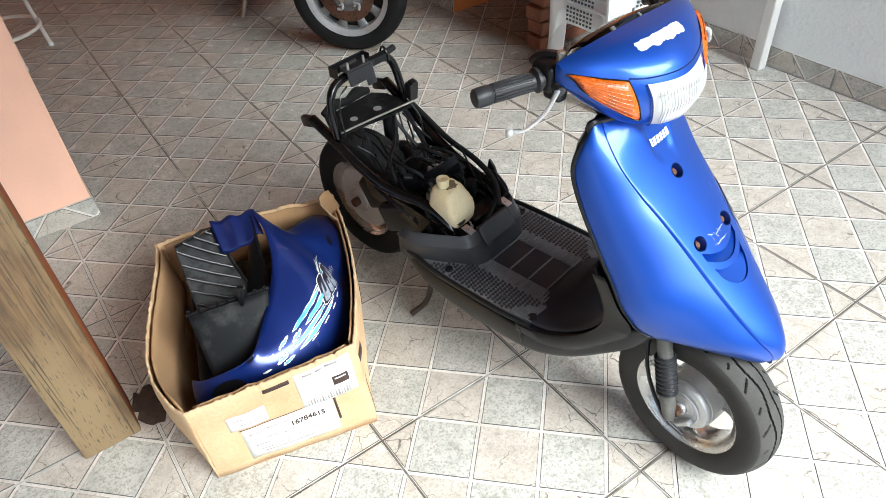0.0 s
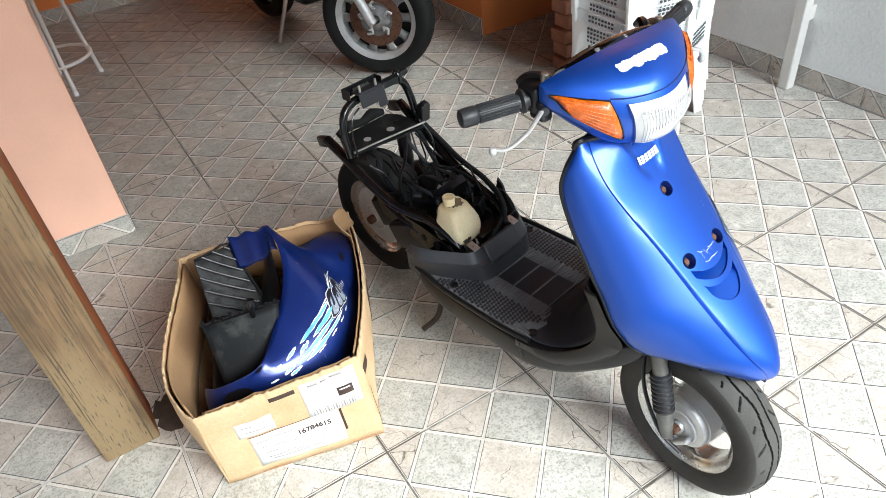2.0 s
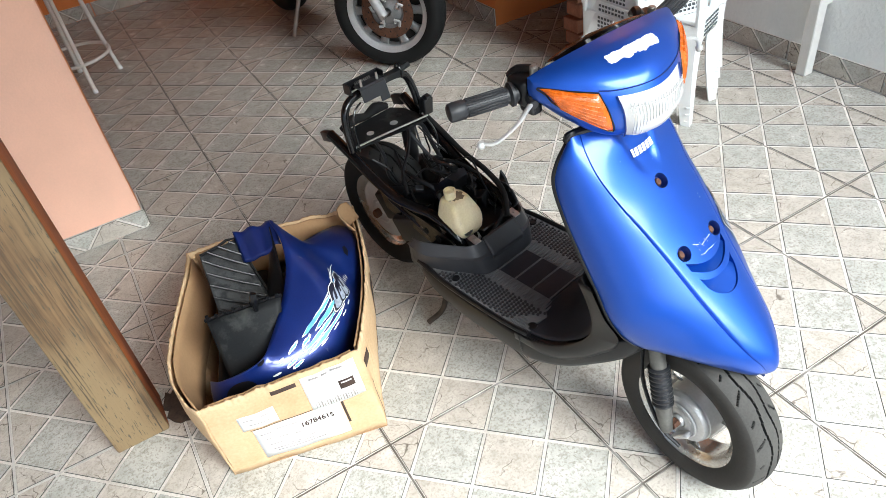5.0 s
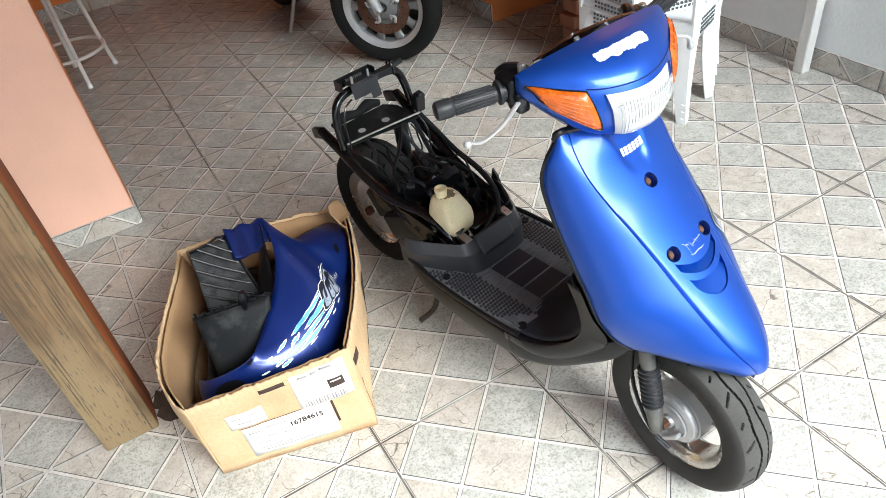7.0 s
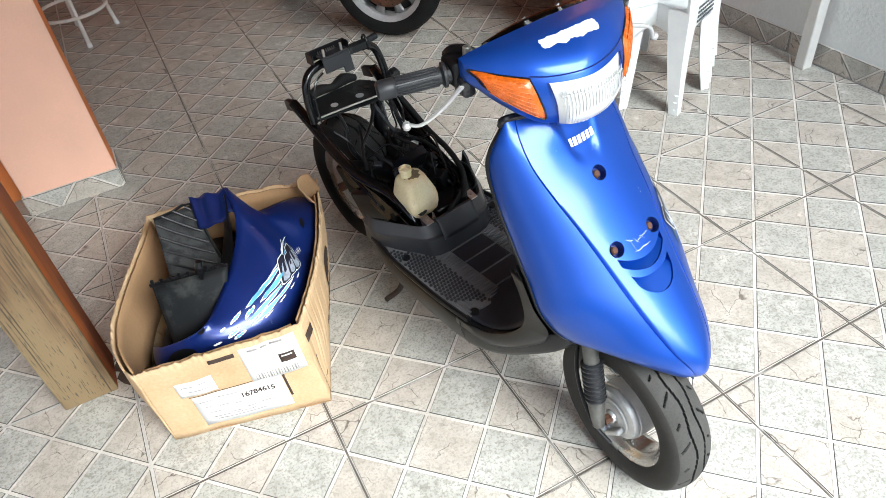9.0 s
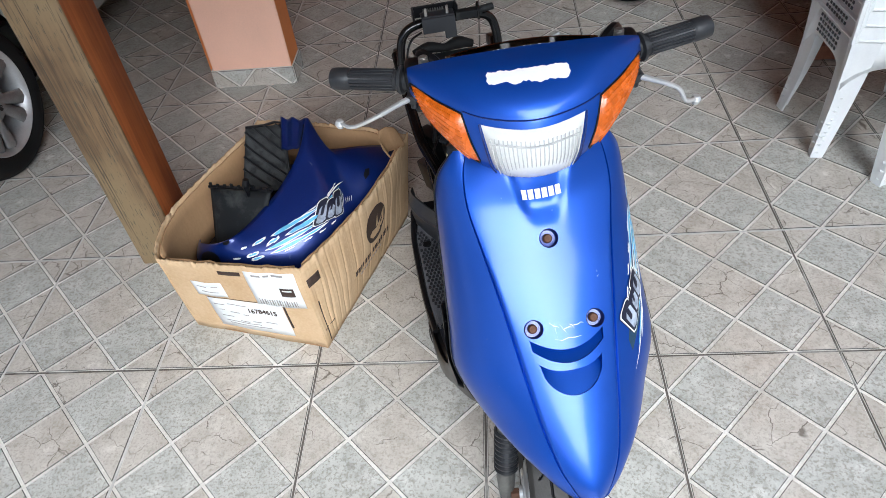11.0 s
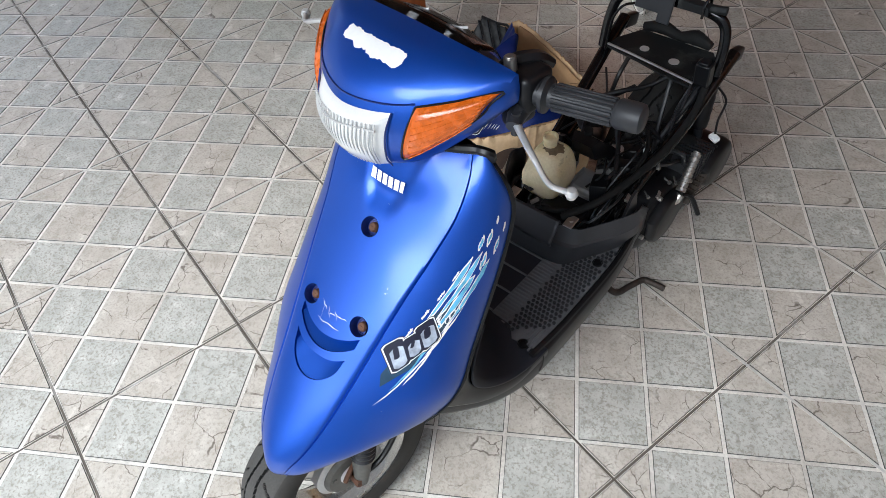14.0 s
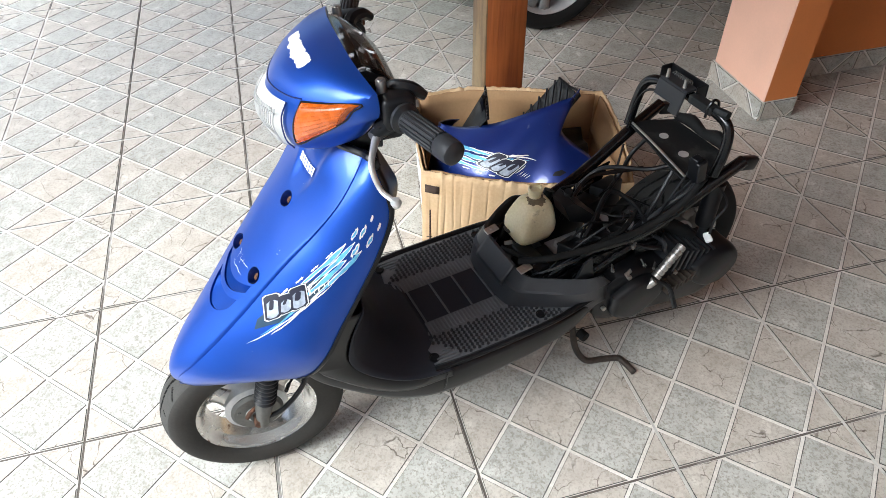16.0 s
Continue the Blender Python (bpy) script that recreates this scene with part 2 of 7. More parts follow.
RIM_MAT = add_spots(material("silver_rim_paint", (0.60, 0.585, 0.56), rough=0.26, metal=0.85, var=0.2, scale=12, bump=0.1), (0.13, 0.065, 0.035), 30, 0.62, 0.68)
STAND_STEEL = material("grimy_steel", (0.06, 0.045, 0.036), rough=0.5, metal=0.2, var=0.5, scale=40, bump=0.2)
RUST = material("rusty_steel", (0.13, 0.06, 0.035), rough=0.75, metal=0.3, var=0.5, scale=40, bump=0.3)
LEVER_MAT = material("worn_alloy_lever", (0.66, 0.66, 0.65), rough=0.4, metal=0.5, var=0.15, scale=30, bump=0.08)
ORANGE_LENS = material("amber_lens", (0.62, 0.120, 0.007), rough=0.26, var=0.35, scale=60, fine=220, bump=0.4, coat=0.4)
HEAD_LENS = material("headlamp_lens", (0.74, 0.74, 0.72), rough=0.12, var=0.1, scale=20, fine=300, bump=0.1, coat=0.8)
MAT_RIB = add_spots(material("dust_caked_rubber", (0.045, 0.046, 0.046), spec=0.25, rough=0.7, var=0.4, scale=11, fine=300, bump=0.2, depth=0.0006), (0.011, 0.011, 0.012), 22, 0.5, 0.62)
GRIP_MAT = material("grip_rubber", (0.026, 0.027, 0.030), spec=0.4, rough=0.45, var=0.25, scale=14, fine=400, bump=0.1, depth=0.0005)
DARK_TYRE = material("dark_tyre_rubber", (0.013, 0.013, 0.013), spec=0.2, rough=0.75, var=0.4, scale=9, fine=200, bump=0.25, depth=0.001)
LAMP_RIB = material("grey_lens_rib", (0.52, 0.52, 0.51), rough=0.2, var=0.2, scale=30, coat=0.6)
DIAL = material("dial_face", (0.03, 0.03, 0.032), rough=0.4)
MARKS = material("dial_marks", (0.4, 0.4, 0.4), rough=0.5)
SMOKED = glass_material("smoked_cover", (0.42, 0.38, 0.37), 0.08)
TANK_DUST = material("caked_dust", (0.22, 0.165, 0.10), rough=0.9, var=0.45, scale=60, fine=300, bump=0.3, depth=0.0006)
TANK_MAT = material("cream_plastic", (0.86, 0.77, 0.53), rough=0.38, var=0.2, scale=9, fine=200, bump=0.06, tint=(0.66, 0.53, 0.29))
add_spots(TANK_MAT, (0.20, 0.15, 0.09), 16, 0.62, 0.74)
TANK_MAT.node_tree.nodes["Principled BSDF"].inputs["Subsurface Weight"].default_value = 0.25
TANK_MAT.node_tree.nodes["Principled BSDF"].inputs["Subsurface Radius"].default_value = (0.02, 0.015, 0.008)
WHITE_STICKER = material("white_sticker", (0.85, 0.85, 0.84), rough=0.5, var=0.06, scale=30, bump=0.1)
CYAN_STICKER = material("cyan_sticker", (0.15, 0.52, 0.80), rough=0.4, var=0.35, scale=40, bump=0.05)
FIGURE_GREY = material("pale_blue_grey_sticker", (0.42, 0.47, 0.56), rough=0.4, var=0.5, scale=70, bump=0.05)
BLACK_STICKER = material("black_sticker", (0.012, 0.013, 0.03), rough=0.35, var=0.2)
TEAL_STICKER = material("navy_sticker", (0.02, 0.06, 0.11), rough=0.4, var=0.4, scale=60)
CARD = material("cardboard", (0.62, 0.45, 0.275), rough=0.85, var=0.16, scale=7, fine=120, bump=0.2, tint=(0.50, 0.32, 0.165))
# same board in darker brown: shade of the box's inside put into colour
CARD_IN_SHADE = material("cardboard_inside_shade", (0.4, 0.24, 0.12), rough=0.9, var=0.18, scale=6, fine=120, bump=0.2)
for m in (CARD, CARD_IN_SHADE):
    # upright flutes showing through the liner
    n, k = m.node_tree.nodes, m.node_tree.links
    b = n["Principled BSDF"]
    co, mp, fl, bp = (n.new("ShaderNode" + t) for t in ("TexCoord", "Mapping", "TexNoise", "Bump"))
    mp.inputs["Scale"].default_value = (1, 1, 0.03)
    fl.inputs["Scale"].default_value, fl.inputs["Detail"].default_value = 55, 2
    bp.inputs["Strength"].default_value, bp.inputs["Distance"].default_value = 0.35, 0.003
    k.new(co.outputs["Object"], mp.inputs["Vector"])
    k.new(mp.outputs[0], fl.inputs["Vector"])
    k.new(fl.outputs["Fac"], bp.inputs["Height"])
    if b.inputs["Normal"].links:
        k.new(b.inputs["Normal"].links[0].from_socket, bp.inputs["Normal"])
    k.new(bp.outputs[0], b.inputs["Normal"])
INK = material("brown_ink", (0.06, 0.035, 0.025), rough=0.8, var=0.3, scale=60)
FAINT_INK = material("faint_ink", (0.36, 0.33, 0.31), rough=0.8, var=0.3, scale=60)
PAPER = material("paper_label", (0.8, 0.8, 0.78), rough=0.7, var=0.06, scale=20)
CAR_PAINT = material("silver_car_paint", (0.62, 0.66, 0.62), rough=0.25, metal=0.35, var=0.05, coat=0.9, bump=0.0)
CHROME = material("chrome", (0.8, 0.8, 0.8), rough=0.12, metal=1.0, var=0.05, bump=0.0)
GLASS_DARK = material("dark_car_glass", (0.02, 0.025, 0.03), rough=0.08, var=0.1, coat=0.5, bump=0.0)
CONCRETE = material("concrete", (0.4, 0.38, 0.35), rough=0.9, var=0.2, scale=2, fine=60, bump=0.4)


# ---- mesh helpers ----
def V(*a):
    return Vector(a)


def mesh_of(verts, faces):
    bm = bmesh.new()
    vs = [bm.verts.new(v) for v in verts]
    for f in faces:
        try:
            bm.faces.new([vs[i] for i in f])
        except ValueError:
            pass
    return bm


def join(*bms):
    out = bmesh.new()
    for b in bms:
        me = bpy.data.meshes.new("tmp")
        b.to_mesh(me)
        out.from_mesh(me)
        b.free()
        bpy.data.meshes.remove(me)
    return out


def moved(bm, m):
    bm.transform(m)
    return bm


def box(x0, x1, y0, y1, z0, z1, bevel=0.0, seg=2):
    bm = bmesh.new()
    bmesh.ops.create_cube(bm, size=1)
    bm.transform(Matrix.Translation(((x0 + x1) / 2, (y0 + y1) / 2, (z0 + z1) / 2)) @ Matrix.Diagonal((x1 - x0, y1 - y0, z1 - z0, 1)))
    if bevel:
        bmesh.ops.bevel(bm, geom=bm.edges[:], offset=bevel, segments=seg, affect="EDGES", profile=0.5)
    return bm


def loft(rings, closed=True, caps=False):
    n = len(rings[0])
    verts = [p for r in rings for p in r]
    faces = []
    for i in range(len(rings) - 1):
        for j in range(n if closed else n - 1):
            a, b = i * n + j, i * n + (j + 1) % n
            faces.append((a, b, b + n, a + n))
    if caps:
        faces += [tuple(range(n))[::-1], tuple(range((len(rings) - 1) * n, len(rings) * n))]
    return mesh_of(verts, faces)


def spline(pts, n):
    """Catmull-Rom through pts; n steps for each stretch."""
    p = [Vector(q) for q in pts]
    p = [2 * p[0] - p[1], *p, 2 * p[-1] - p[-2]]
    out = []
    for i in range(1, len(p) - 2):
        a, b, c, d = p[i - 1:i + 3]
        for k in range(n):
            t = k / n
            out.append(0.5 * (2 * b + (c - a) * t + (2 * a - 5 * b + 4 * c - d) * t * t + (3 * b - a - 3 * c + d) * t ** 3))
    return out + [p[-2]]


def tube(pts, r, seg=8, smooth=6, radii=None, flat=1.0):
    """A round bar along pts; radii: one radius a point instead of r."""
    line = spline(pts, smooth) if smooth and len(pts) > 2 else [Vector(q) for q in pts]
    rs = [r] * len(line)
    if radii:
        f = (len(radii) - 1) / (len(line) - 1)
        rs = [radii[min(int(i * f), len(radii) - 2)] * (1 - (i * f - min(int(i * f), len(radii) - 2))) + radii[min(int(i * f), len(radii) - 2) + 1] * (i * f - min(int(i * f), len(radii) - 2)) for i in range(len(line))]
    rings, up = [], None
    for i, p in enumerate(line):
        d = (line[min(i + 1, len(line) - 1)] - line[max(i - 1, 0)]).normalized()
        if up is None:
            up = d.orthogonal().normalized()
        up = (up - d * up.dot(d)).normalized()
        side = d.cross(up)
        rings.append([p + (up * math.cos(a) + side * math.sin(a) * flat) * rs[i] for a in (2 * math.pi * k / seg for k in range(seg))])
    return loft(rings, True, True)


def lathe(profile, seg=48, axis="Y", closed=False):
    """profile: (radius, along) pairs turned about the axis."""
    rings = []
    for k in range(seg):
        a = 2 * math.pi * k / seg
        c, s = math.cos(a), math.sin(a)
        if axis == "Y":
            rings.append([V(r * c, h, r * s) for r, h in profile])
        elif axis == "Z":
            rings.append([V(r * c, r * s, h) for r, h in profile])
        else:
            rings.append([V(h, r * c, r * s) for r, h in profile])
    rings.append(rings[0])
    bm = loft(rings, closed)
    bmesh.ops.remove_doubles(bm, verts=bm.verts[:], dist=1e-6)
    return bm


def cyl(a, b, r, seg=16, r2=None, bevel=0.0):
    a, b = Vector(a), Vector(b)
    h = (b - a).length
    r2 = r if r2 is None else r2
    prof = [(0, 0), (r, 0), (r2, h), (0, h)] if not bevel else [(0, 0), (r - bevel, 0), (r, bevel), (r2, h - bevel), (r2 - bevel, h), (0, h)]
    bm = lathe(prof, seg, "Z")
    return moved(bm, Matrix.Translation(a) @ (b - a).to_track_quat("Z", "Y").to_matrix().to_4x4())


def prism(outline, depth, m=None):
    """A plate: outline in x, y, from z = 0 to depth."""
    n = len(outline)
    verts = [V(x, y, 0) for x, y in outline] + [V(x, y, depth) for x, y in outline]
    faces = [tuple(range(n))[::-1], tuple(range(n, 2 * n))] + [(i, (i + 1) % n, n + (i + 1) % n, n + i) for i in range(n)]
    bm = mesh_of(verts, faces)
    return moved(bm, m) if m else bm


def rounded(w, h, r, seg=4):
    out = []
    for cx, cy, a0 in ((w / 2 - r, h / 2 - r, 0), (-w / 2 + r, h / 2 - r, 90), (-w / 2 + r, -h / 2 + r, 180), (w / 2 - r, -h / 2 + r, 270)):
        out += [(cx + r * math.cos(radians(a0 + 90 * k / seg)), cy + r * math.sin(radians(a0 + 90 * k / seg))) for k in range(seg + 1)]
    return out


def part(name, bm, mat, parent=None, label="", m=None, smooth=40, thick=0.0):
    """Links bm as one mesh object under a thing or a part."""
    if m is not None:
        bm.transform(m)
    bmesh.ops.recalc_face_normals(bm, faces=bm.faces[:])
    me = bpy.data.meshes.new(name)
    bm.to_mesh(me)
    bm.free()
    for x in (mat if isinstance(mat, (list, tuple)) else [mat]):
        me.materials.append(x)
    if smooth:
        me.shade_smooth()
        me.set_sharp_from_angle(angle=radians(smooth))
    ob = new(name, me)
    if parent:
        ob.parent = parent
    if thick:
        so = ob.modifiers.new("thickness", "SOLIDIFY")
        so.thickness, so.offset = thick, -1
    if label:
        ob["label"] = label
    return ob


def thing(name, label, category, m, group="", kind=""):
    ob = new(name)
    ob.matrix_world = m
    ob.empty_display_size = 0.1
    return tagged(ob, label, category, group, kind)


def structure(name, bm, mat, label, category, m=None, smooth=0):
    return tagged(part(name, bm, mat, None, "", m, smooth), label, category, "", "structure")


def carve(ob, cutters):
    """Cuts the cutters' shapes out of ob for good."""
    made = []
    for i, bm in enumerate(cutters):
        bmesh.ops.recalc_face_normals(bm, faces=bm.faces[:])
        me = bpy.data.meshes.new("cut")
        bm.to_mesh(me)
        bm.free()
        c = new("cut", me)
        c.matrix_world = ob.matrix_world if ob.parent is None else ob.parent.matrix_world @ ob.matrix_basis
        made.append(c)
        bo = ob.modifiers.new("cut", "BOOLEAN")
        bo.object, bo.operation, bo.solver = c, "DIFFERENCE", "EXACT"
    bpy.context.view_layer.update()
    done = bpy.data.meshes.new_from_object(ob.evaluated_get(bpy.context.evaluated_depsgraph_get()))
    ob.modifiers.clear()
    ob.data = done
    for c in made:
        bpy.data.objects.remove(c)
    return ob


# ---- tiled floor, walls and roof ----
T, GY = 0.45, 0.05      # tile size; the joints run at x = T * i and y = GY + T * j


def inset(poly, d):
    """A convex polygon (counter-clockwise) with every edge moved in by d."""
    n, lines = len(poly), []
    for i in range(n):
        (x0, y0), (x1, y1) = poly[i], poly[(i + 1) % n]
        h = math.hypot(x1 - x0, y1 - y0)
        nx, ny = -(y1 - y0) / h, (x1 - x0) / h
        lines.append((nx, ny, nx * x0 + ny * y0 + d))
    out = []
    for i in range(n):
        a, b = lines[i - 1], lines[i]
        det = a[0] * b[1] - a[1] * b[0]
        if abs(det) < 1e-9:
            out.append(poly[i])
            continue
        out.append(((a[2] * b[1] - b[2] * a[1]) / det, (a[0] * b[2] - b[0] * a[2]) / det))
    return out


def clip(poly, w, h):
    for ax, lim, keep in ((0, 0, 1), (0, w, -1), (1, 0, 1), (1, h, -1)):
        out = []
        for i, q in enumerate(poly):
            p = poly[i - 1]
            a, b = keep * (p[ax] - lim) >= -1e-9, keep * (q[ax] - lim) >= -1e-9
            if a != b:
                t = (lim - p[ax]) / (q[ax] - p[ax])
                out.append((p[0] + t * (q[0] - p[0]), p[1] + t * (q[1] - p[1])))
            if b:
                out.append(q)
        poly = out
        if not poly:
            break
    clean = []
    for p in poly:
        if not clean or math.hypot(p[0] - clean[-1][0], p[1] - clean[-1][1]) > 1e-5:
            clean.append(p)
    if len(clean) > 1 and math.hypot(clean[0][0] - clean[-1][0], clean[0][1] - clean[-1][1]) < 1e-5:
        clean.pop()
    return clean


def tile_mesh(name, w, h, gap=0.003, line=0.0042, relief=0.002):
    """One glazed tile with sunken diagonal lines: lozenges standing proud of a lighter ground."""
    verts, faces, mats = [], [], []

    def ring(poly, z):
        start = len(verts)
        verts.extend((x, y, z) for x, y in poly)
        return list(range(start, start + len(poly)))

    g = [(gap, gap), (w - gap, gap), (w - gap, h - gap), (gap, h - gap)]
    top, low = ring(g, -relief), ring(g, -0.008)
    faces.append(top), mats.append(2)
    for i in range(4):
        faces.append((low[i], low[(i + 1) % 4], top[(i + 1) % 4], top[i])), mats.append(2)
    q = T / 4
    for i in range(-6, 7):
        for j in range(-6, 7):
            cx, cy = q * (i + j) + 2 * q, q * (i - j) + 2 * q
            cell = clip([(cx - q, cy), (cx, cy - q), (cx + q, cy), (cx, cy + q)], w, h)
            if len(cell) < 3:
                continue
            area = sum(cell[k - 1][0] * cell[k][1] - cell[k][0] * cell[k - 1][1] for k in range(len(cell))) / 2
            if area < 2e-4:
                continue
            a, b = ring(inset(cell, line), -relief), ring(inset(cell, line + 0.0014), 0)
            m = 1 if (i + j) % 2 == 0 else 0
            faces.append(b), mats.append(m)
            # bevel faces take the dark edge-shade material
            for k in range(len(a)):
                faces.append((a[k], a[(k + 1) % len(a)], b[(k + 1) % len(a)], b[k])), mats.append(3)
    me = bpy.data.meshes.new(name)
    me.from_pydata(verts, [], faces)
    for x in (TILE_GREY, TILE_BEIGE, TILE_LINE, TILE_EDGE_SHADE):
        me.materials.append(x)
    me.polygons.foreach_set("material_index", mats)
    me.update()
    return me


floor = structure("floor", box(-4.6, 3.0, -5.0, 5.6, -0.12, -0.003), GROUT, "grey and beige ceramic tile floor with pale diagonal lines", "floor")
ground = structure("ground", box(-60, 60, -60, 60, -0.3, -0.13), CONCRETE, "plain concrete ground around the tiled yard", "ground")

wall_east = structure("wall_east", box(2.88, 3.05, -5.0, 5.6, -0.1, 2.75), PLASTER_WHITE, "white wall with rough sprayed plaster", "wall")
wall_north = structure("wall_north", box(-4.6, 2.88, 5.36, 5.5, -0.1, 2.75), PAINT_ORANGE, "orange painted back wall above a tiled skirting", "wall")
# unseen closing wall, cut low to the south so sky light gets in
wall_west = structure("wall_west", join(box(-4.75, -4.6, 1.4, 5.5, -0.1, 2.75), box(-4.75, -4.6, -5.0, 1.4, -0.1, 1.0)), PLASTER_WHITE, "unseen white plastered side wall, low at the yard end to let sky light in", "wall")
wall_partition = structure("wall_partition", box(-0.3, -0.12, 2.57, 5.36, -0.1, 2.6), PAINT_ORANGE, "orange painted partition wall behind the pillar", "wall")
wall_south = structure("wall_south", box(-4.6, 2.88, -5.15, -5.0, -0.1, 1.9), PLASTER_WHITE, "low white boundary wall of the yard", "wall")
# front face gets the lit peach, the other faces the plain orange
bm = box(-0.225, 0.115, 2.425, 2.572, -0.01, 2.6, 0.004, 1)
for f in bm.faces:
    f.material_index = 0 if f.calc_center_median().y < 2.43 else 1
pillar = structure("pillar", bm, [PILLAR_LIT_PEACH, PAINT_ORANGE], "masonry pillar with front coloured peach as lit, orange sides and tiled skirting", "pillar")
# unseen roof: its steps, open strip and dark tone shape the light below
ceiling = structure("ceiling", join(box(-4.6, 2.88, 2.2, 5.36, 2.6, 2.72), box(-4.6, 2.4, -0.95, 2.2, 2.6, 2.72), box(-4.6, 0.5, -2.5, -0.95, 2.6, 2.72)), CEILING_WOOD, "dark wooden ceiling of the unseen carport roof, edges set to shape the light", "ceiling")
beam = structure("beam", box(-4.6, 1.7, 1.36, 1.51, 2.44, 2.6, 0.006, 1), WOOD_RED, "heavy varnished wooden beam carrying the roof edge", "beam")

# timber post at the roof's edge: weathered face to the yard, varnished elsewhere
bm = box(-0.185, -0.04, 1.362, 1.507, 0.0, 2.44, 0.006, 2)
for f in bm.faces:
    f.material_index = 0 if f.calc_center_median().y < 1.375 else 1
tagged(part("wooden_post", bm, [WOOD_POST, WOOD_RED], None, smooth=30), "square wooden post, weathered on one face and varnished red-brown", "post", "", "structure")

# white steel gate post on the wall
post = structure("steel_post", join(box(2.795, 2.845, 1.545, 1.595, 0.0, 2.5, 0.004, 1), box(2.835, 2.885, 1.552, 1.588, 0.3, 0.36), box(2.835, 2.885, 1.552, 1.588, 1.9, 1.96)), WHITE_METAL, "white painted square steel post against the plaster wall", "post")

# skirting tiles
SKIRT = {}


def skirting(owner, p0, p1, face, height=0.09):
    """A row of cut tiles along the foot of a wall, from p0 to p1; face: the way they look out."""
    p0, p1 = Vector((*p0, 0)), Vector((*p1, 0))
    along = (p1 - p0).normalized()
    out = Vector((*face, 0))
    left, pos = (p1 - p0).length, 0.0
    while left > 0.02:
        w = round(min(T, left), 3)
        key = (w, height)
        if key not in SKIRT:
            SKIRT[key] = tile_mesh("skirting_tile", w, height)
        ob = new("skirting_tile", SKIRT[key])
        m = Matrix.Identity(4)
        x = along if along.cross(V(0, 0, 1)).dot(out) > 0 else -along
        at = p0 + along * (pos if x == along else pos + w)
        m.col[0], m.col[1], m.col[2], m.col[3] = (*x, 0), (0, 0, 1, 0), (*out, 0), (*(at + out * 0.009), 1)
        ob.parent = owner
        ob.matrix_world = m
        pos += w
        left -= w


skirting(wall_east, (2.88, -1.0), (2.88, 5.3), (-1, 0), 0.095)
skirting(wall_north, (-0.12, 5.36), (2.2, 5.36), (0, -1), 0.1)
skirting(wall_partition, (-0.12, 2.58), (-0.12, 5.36), (1, 0), 0.09)
skirting(pillar, (-0.235, 2.425), (0.125, 2.425), (0, -1), 0.085)
skirting(pillar, (0.115, 2.425), (0.115, 2.572), (1, 0), 0.085)
skirting(pillar, (-0.225, 2.425), (-0.225, 2.572), (-1, 0), 0.085)

# brick barbecue in the corner: two piers, an open fire room, a slab and a chimney breast
barbecue = thing("barbecue", "brick barbecue with a soot-dark opening under an orange painted hood", "barbecue", pose(0, 0, 0))
part("side_wall", box(2.19, 2.88, 3.03, 3.55, 0, 1.0), PAINT_ORANGE, barbecue, "orange painted side block with tiled skirting", smooth=0)
part("back_wall", box(2.72, 2.87, 2.43, 3.03, 0, 1.0), SOOT, barbecue, "sooty back wall", smooth=0)
part("pier_core", box(2.26, 2.86, 2.345, 2.435, 0, 1.0), MORTAR, barbecue, smooth=0)
part("slab", box(2.17, 2.87, 2.32, 3.56, 1.0, 1.07, 0.005, 1), CONCRETE, barbecue, smooth=0)
part("hood", box(2.3, 2.87, 2.4, 3.5, 1.07, 2.6), PAINT_ORANGE, barbecue, smooth=0)
brick_me = None
for row in range(14):
    z = 0.01 + row * 0.071
    for k in range(4):
        x = 2.21 + k * 0.165 + (0.0 if row % 2 else -0.012)
        for y in ((2.335,) if k else (2.335, )):
            b = box(0, 0.155, 0, 0.105, 0, 0.06, 0.004, 1) if brick_me is None else None
            if b is not None:
                o = part("brick", b, BRICK_MAT, barbecue, "rough clay brick", smooth=0)
                brick_me = o.data
            else:
                o = new("brick", brick_me)
                o.parent = barbecue
            o.matrix_basis = pose(x, y + (0.004 if (row + k) % 3 else -0.002), z, 0, 0, (row * 7 + k * 5) % 3 - 1)
skirting(barbecue, (2.19, 3.03), (2.19, 3.55), (-1, 0), 0.1)


# ---- the scooter: x forward, y to its left, z up, from the ground under the upper shield bolt ----
SC = pose(1.030, 0.652, 0, 0, 0, -78.0)
scooter = thing("scooter", "blue motor scooter stripped of its seat and rear body panels", "scooter", SC)
# the handlebar, lamp, fork and front wheel are turned a little to the right
ST = pose(-0.15, 0, 0) @ pose(0, 0, 0, 0, 0, -8.0) @ pose(0.15, 0, 0)
# the lamp and bars hang a little lower on the right
SR = ST @ pose(0, 0, 0.9, 2.6, 0, 0) @ pose(0, 0, -0.9)

